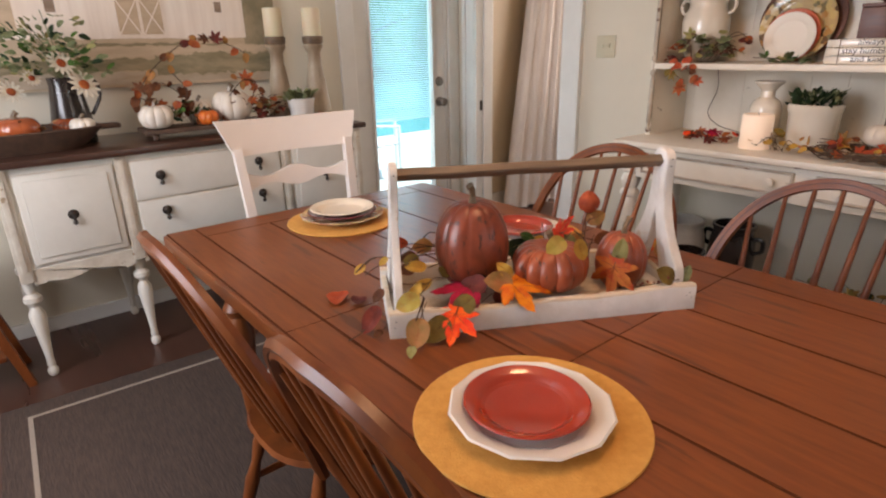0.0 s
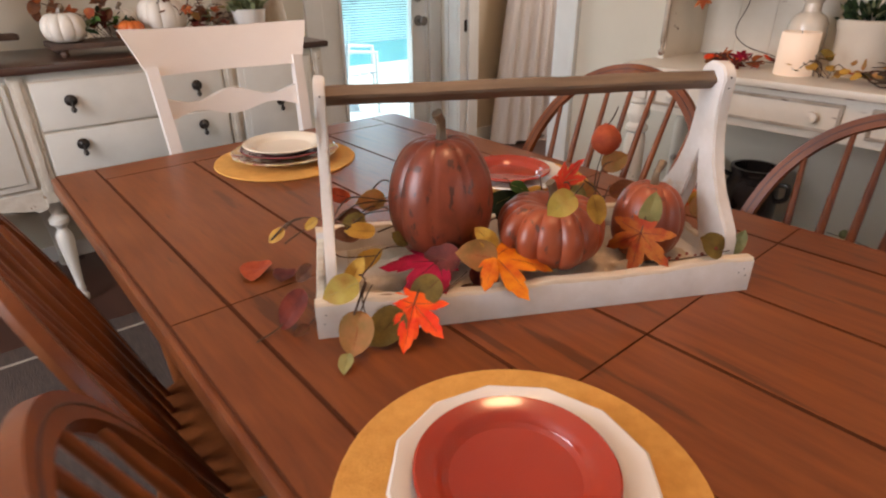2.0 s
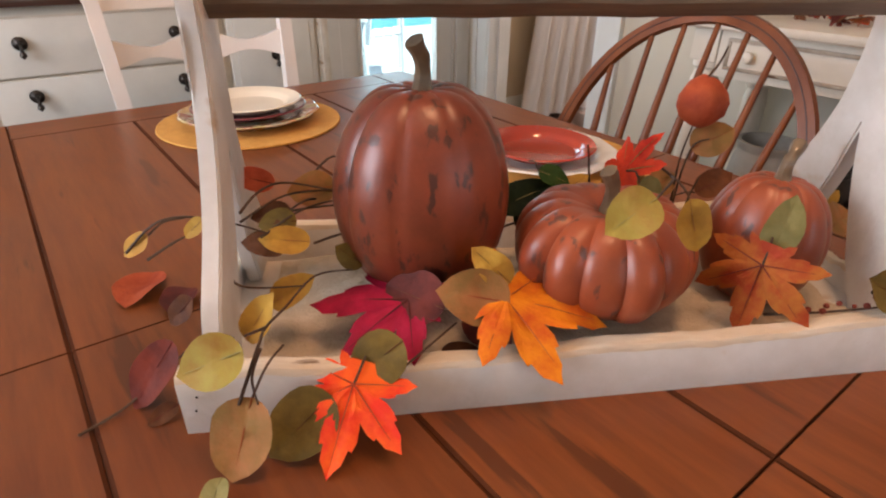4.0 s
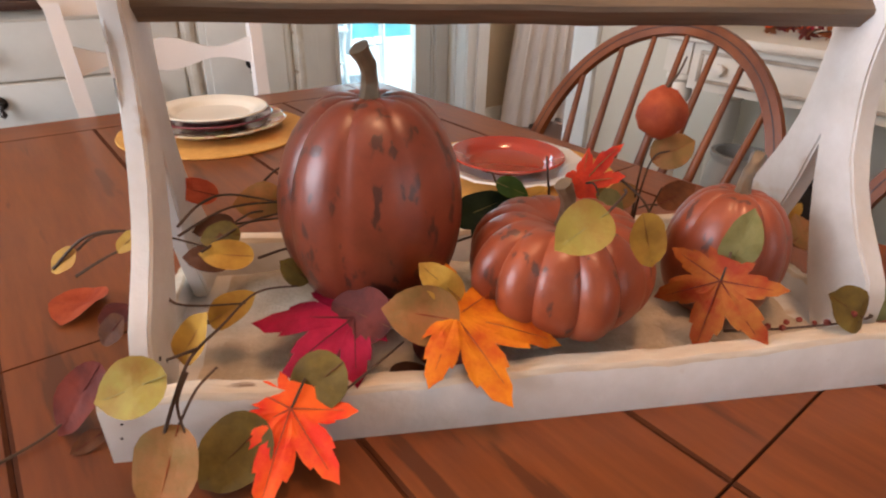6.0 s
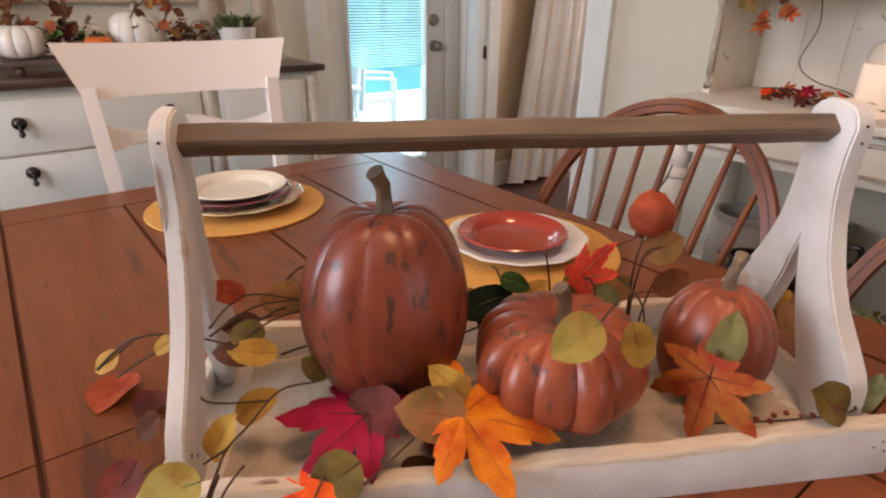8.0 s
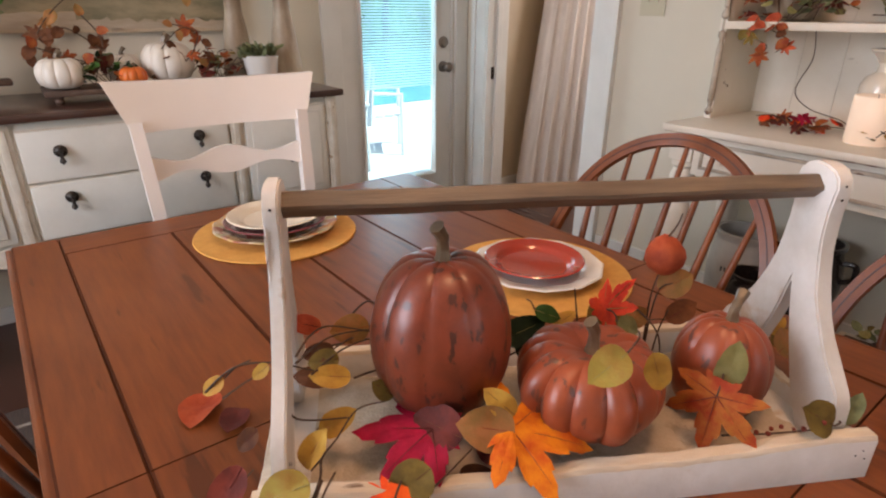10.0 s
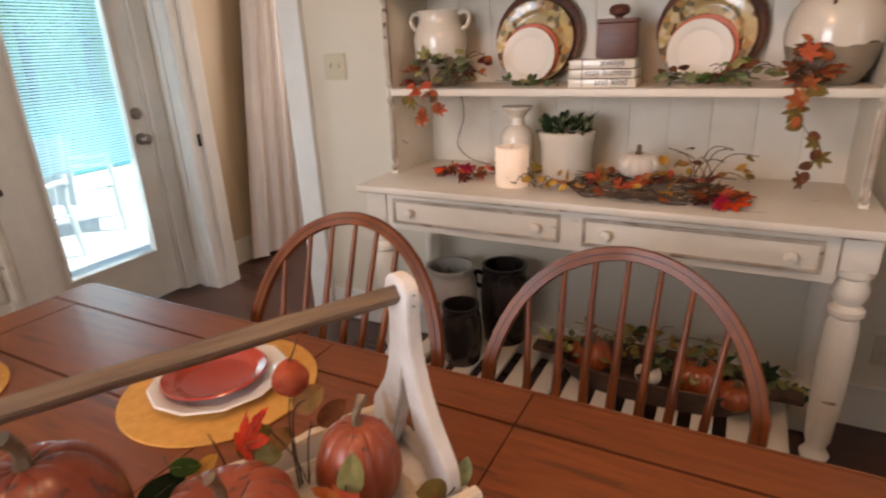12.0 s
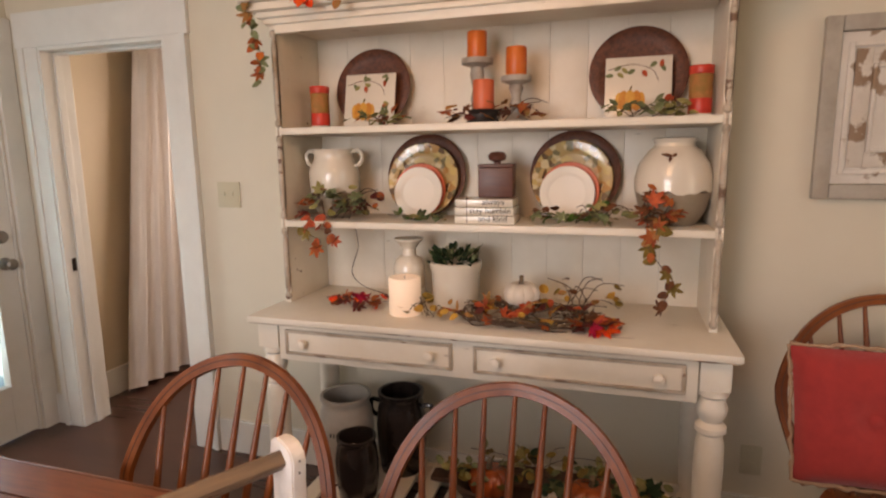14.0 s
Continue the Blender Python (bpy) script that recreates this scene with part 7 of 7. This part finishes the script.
for i in range(190):
    a, el = rnd.uniform(0, 6.283), rnd.uniform(-0.25, 1.3)
    r = rnd.uniform(0.05, 0.21)
    p = Vector((math.cos(a) * math.cos(el) * r * 1.1 - 0.05, math.sin(a) * math.cos(el) * r * 0.55 - 0.02, 0.06 + math.sin(el) * r * 1.2))
    d = Vector((math.cos(a), math.sin(a), rnd.uniform(-0.4, 1.0))).normalized() * rnd.uniform(0.025, 0.05)
    bm = bmesh.new()
    leaf_into(bm, "oval", p, p + d, (rnd.uniform(-1, 1), -0.8, 0.6), 0.2, rnd.uniform(0.22, 0.4), i)
    part("leaf", bm, LEAVES[("SAGE", "GREENISH", "SAGE", "GREEN", "DARKGREEN", "SAGE")[i % 6]], bq)
for i in range(16):
    a = rnd.uniform(0, 6.283)
    bm = bmesh.new()
    tube(bm, curved([(0, 0, -0.1), (math.cos(a) * 0.04, math.sin(a) * 0.03, 0.08), (math.cos(a) * 0.15 - 0.03, math.sin(a) * 0.08, 0.12 + rnd.uniform(0, 0.17))], 5), 0.0018, 5)
    part("flower_stem", bm, LEAVES["SAGE"], bq)
PETAL = material("white_petal", (0.76, 0.72, 0.62), (0.68, 0.62, 0.50), 30, 0.4, 0.6, 0.1)
for fx, fy, fz, fr in ((0.060, -0.11, -0.015, 0.066), (-0.005, -0.10, 0.075, 0.056), (-0.20, -0.09, -0.03, 0.050), (-0.12, -0.10, 0.02, 0.036)):
    fc = Vector((fx, fy, fz))
    fm = Matrix.Translation(fc) @ pose(0, 0, 0, 62, 10 * fx, 25)
    for k in range(13):
        bm = bmesh.new()
        a = 2 * math.pi * k / 13
        leaf_into(bm, "oval", fm @ Vector((math.cos(a) * fr * 0.25, math.sin(a) * fr * 0.25, 0)), fm @ Vector((math.cos(a) * fr, math.sin(a) * fr, 0.004)), fm.to_3x3() @ Vector((0, 0, 1)), 0.1, 0.2, k)
        part("petal", bm, PETAL, bq)
    bm = bmesh.new()
    lathe(bm, [(fr * 0.34, 0.0), (fr * 0.32, 0.006), (0.001, 0.012)], 14, fm)
    part("flower_centre", bm, LEAVES["RUST"], bq)
# riser board with its pumpkins
riser = thing("wooden_riser", pose(0.96, 2.96, Z, 0, 0, -1), "low wooden riser board on small feet", "riser")
bm = bmesh.new()
box(bm, (0, 0, 0.038), (0.66, 0.20, 0.020), None, 0.004)
part("board", bm, BOWL_WOOD, riser)
for sx in (-1, 1):
    for sy in (-1, 1):
        bm = bmesh.new()
        lathe(bm, [(0.010, 0), (0.016, 0.01), (0.012, 0.02), (0.018, 0.028)], 12, pose(sx * 0.29, sy * 0.075, 0))
        part("foot", bm, BOWL_WOOD, riser)
RZ = Z + 0.048
pumpkin(pose(0.695, 2.93, RZ), 0.078, 0.108, 10, 0.07, WPK, 0.03, "cream white pumpkin on the riser", group="white pumpkins")
pumpkin(pose(1.055, 2.95, RZ), 0.098, 0.150, 10, 0.07, WPK, 0.04, "large cream pumpkin wound with twigs on the riser", group="white pumpkins")
pumpkin(pose(0.905, 2.985, RZ), 0.06, 0.11, 9, 0.07, WPK, 0.03, "cream pumpkin behind the greenery on the riser", group="white pumpkins")
pumpkin(pose(0.915, 2.895, RZ), 0.047, 0.07, 9, 0.08, CANDLE_ORANGE, 0.015, "little orange pumpkin on the riser", group="bowl pumpkins")
spray(pose(0.81, 2.92, RZ), "dark green and blue-green sprigs on the riser", ["DARKGREEN", "SAGE", "GREEN", "DARKGREEN"], 60, (0.13, 0.05), 0.10, 81, maples=0, twigs=8, size=(0.025, 0.045))
spray(pose(1.23, 2.95, RZ), "rust and olive leaf sprigs at the riser's end", ["PLUM", "BROWN", "OLIVE", "RUST", "SAGE"], 46, (0.14, 0.06), 0.12, 82, maples=0.2, twigs=8)
arch = thing("twig_arch", pose(0, 0, RZ), "arched grapevine twigs with rust leaves over the pumpkins", "garland")
rnd = random.Random(83)
for pts in (((0.62, 2.93, 0.12), (0.70, 2.95, 0.24), (0.86, 2.97, 0.36), (1.00, 2.97, 0.39), (1.16, 2.96, 0.32)), ((0.64, 2.93, 0.14), (0.74, 2.93, 0.10), (0.86, 2.92, 0.06), (0.90, 2.90, 0.02)), ((1.0, 2.92, 0.02), (1.02, 2.88, 0.12), (1.12, 2.88, 0.20), (1.20, 2.90, 0.10), (1.16, 2.88, 0.02)),
            ((0.98, 2.90, 0.03), (1.10, 2.87, 0.08), (1.16, 2.88, 0.18), (1.08, 2.90, 0.21)), ((0.66, 2.92, 0.17), (0.74, 2.92, 0.20), (0.84, 2.90, 0.12)), ((0.80, 2.92, 0.05), (0.84, 2.91, 0.16), (0.78, 2.93, 0.26))):
    bm = bmesh.new()
    path = curved(pts, 7)
    tube(bm, path, 0.0024, 5)
    part("twig", bm, TWIG, arch)
    for k in range(0, len(path), 2 if pts[0][0] < 0.63 else 3):
        d = Vector((rnd.uniform(-1, 1), rnd.uniform(-0.4, 0.1), rnd.uniform(-0.8, 0.8))).normalized() * rnd.uniform(0.035, 0.055)
        bm = bmesh.new()
        leaf_into(bm, "oval" if rnd.random() < 0.7 else "maple", path[k], path[k] + d, (0, -1, 0.4), 0.2, 0.42, k)
        part("leaf", bm, LEAVES[("RUST", "BROWN", "BROWN", "PEACH", "PLUM", "BROWN")[rnd.randrange(6)]], arch)
# two tall turned candle holders with ivory candles
HOLD = material("antiqued_cream_wood", (0.50, 0.42, 0.31), (0.28, 0.20, 0.13), 9, 0.9, 0.5, 0.2, 50, (1, 1, 0.4))
IVORY = material("ivory_candle", (0.70, 0.60, 0.42), None, 6, 0.2, 0.5, 0.05, subsurface=0.15)
for x, y in ((1.375, 3.08), (1.565, 3.02)):
    c = thing("candle_holder", pose(x, y, Z), "tall turned antiqued cream candle holder on the sideboard", "candle holder", "tall candle holders")
    bm = bmesh.new()
    lathe(bm, [(0.075, 0), (0.078, 0.012), (0.062, 0.03), (0.070, 0.05), (0.066, 0.10), (0.058, 0.14), (0.050, 0.22), (0.036, 0.30), (0.034, 0.36), (0.050, 0.385), (0.055, 0.395), (0.044, 0.405)], 26)
    part("stem", bm, HOLD, c)
    bm = bmesh.new()
    lathe(bm, [(0.050, 0.405), (0.054, 0.41), (0.056, 0.44), (0.050, 0.444)], 26)
    part("cup", bm, HANDLE_WOOD, c, "brown wooden cup")
    pillar(x, y, Z + 0.444, 0.048, 0.14, IVORY, "thick ivory candle on a tall holder", group="ivory candles")
plant = thing("potted_plant", pose(1.405, 2.905, Z), "small grey-green succulent in a white tapered pot", "potted plant")
bm = bmesh.new()
lathe(bm, [(0.050, 0), (0.053, 0.004), (0.072, 0.130), (0.076, 0.136), (0.070, 0.138), (0.066, 0.12), (0.0, 0.118)], 28)
part("pot", bm, WHITE_GLAZE, plant)
rnd = random.Random(91)
for i in range(90):
    a, r = rnd.uniform(0, 6.283), 0.06 * math.sqrt(rnd.random())
    p = Vector((math.cos(a) * r, math.sin(a) * r, 0.125 + rnd.uniform(0, 0.03)))
    d = Vector((math.cos(a) * 0.6, math.sin(a) * 0.6, rnd.uniform(0.2, 1.0))).normalized() * rnd.uniform(0.03, 0.055)
    bm = bmesh.new()
    leaf_into(bm, "oval", p, p + d, (rnd.uniform(-1, 1), rnd.uniform(-1, 1), 0.7), 0.2, 0.24, i)
    part("leaf", bm, LEAVES["SAGE"], plant)
spray(pose(1.43, 2.84, Z), "rust ribbon-like leaves beside the white pot", ["RUST", "PEACH", "BROWN"], 14, (0.09, 0.03), 0.05, 92, maples=0.3)
# wooden rocking chair edge with a white crocheted throw, left of the sideboard
rk = thing("wooden_crate_stand", pose(-0.13, 2.78, 0), "dark brown slanted wooden plant stand draped in white lace", "stand")
for dx, dy in ((0, 0), (0.0, 0.24), (-0.34, 0.0), (-0.34, 0.24)):
    bm = bmesh.new()
    s = 1 if dx == 0 else -1
    tube(bm, [(dx - 0.02 * s, dy, 0.54), (dx + 0.11 * s, dy, 0.0)], [0.028, 0.022], 4)
    part("leg", bm, CHAIR, rk, smooth=False)
bm = bmesh.new()
box(bm, (-0.17, 0.12, 0.525), (0.42, 0.32, 0.026), None, 0.006)
part("top", bm, CHAIR, rk)
bm = bmesh.new()
box(bm, (-0.17, 0.12, 0.14), (0.44, 0.22, 0.02), None, 0.004)
part("shelf", bm, CHAIR, rk)
LACE = material("white_lace", (0.66, 0.62, 0.55), None, 40, 0.5, 0.9, 0.4, 200)
rnd = random.Random(14)
lace = thing("lace_doily", pose(-0.30, 2.90, 0.538), "white fringed lace doily hanging over the stand", "doily")
bm = bmesh.new()
box(bm, (0, 0, 0.002), (0.40, 0.30, 0.004), None, 0.001)
part("cloth", bm, LACE, lace)
for i in range(16):
    bm = bmesh.new()
    y = -0.15 + 0.02 * i
    tube(bm, curved([(0.195, y, 0.003), (0.222, y + rnd.uniform(-0.01, 0.01), -0.005), (0.235, y + rnd.uniform(-0.02, 0.02), -0.06 - rnd.uniform(0, 0.03))], 4), 0.005, 5)
    part("tassel", bm, LACE, lace)
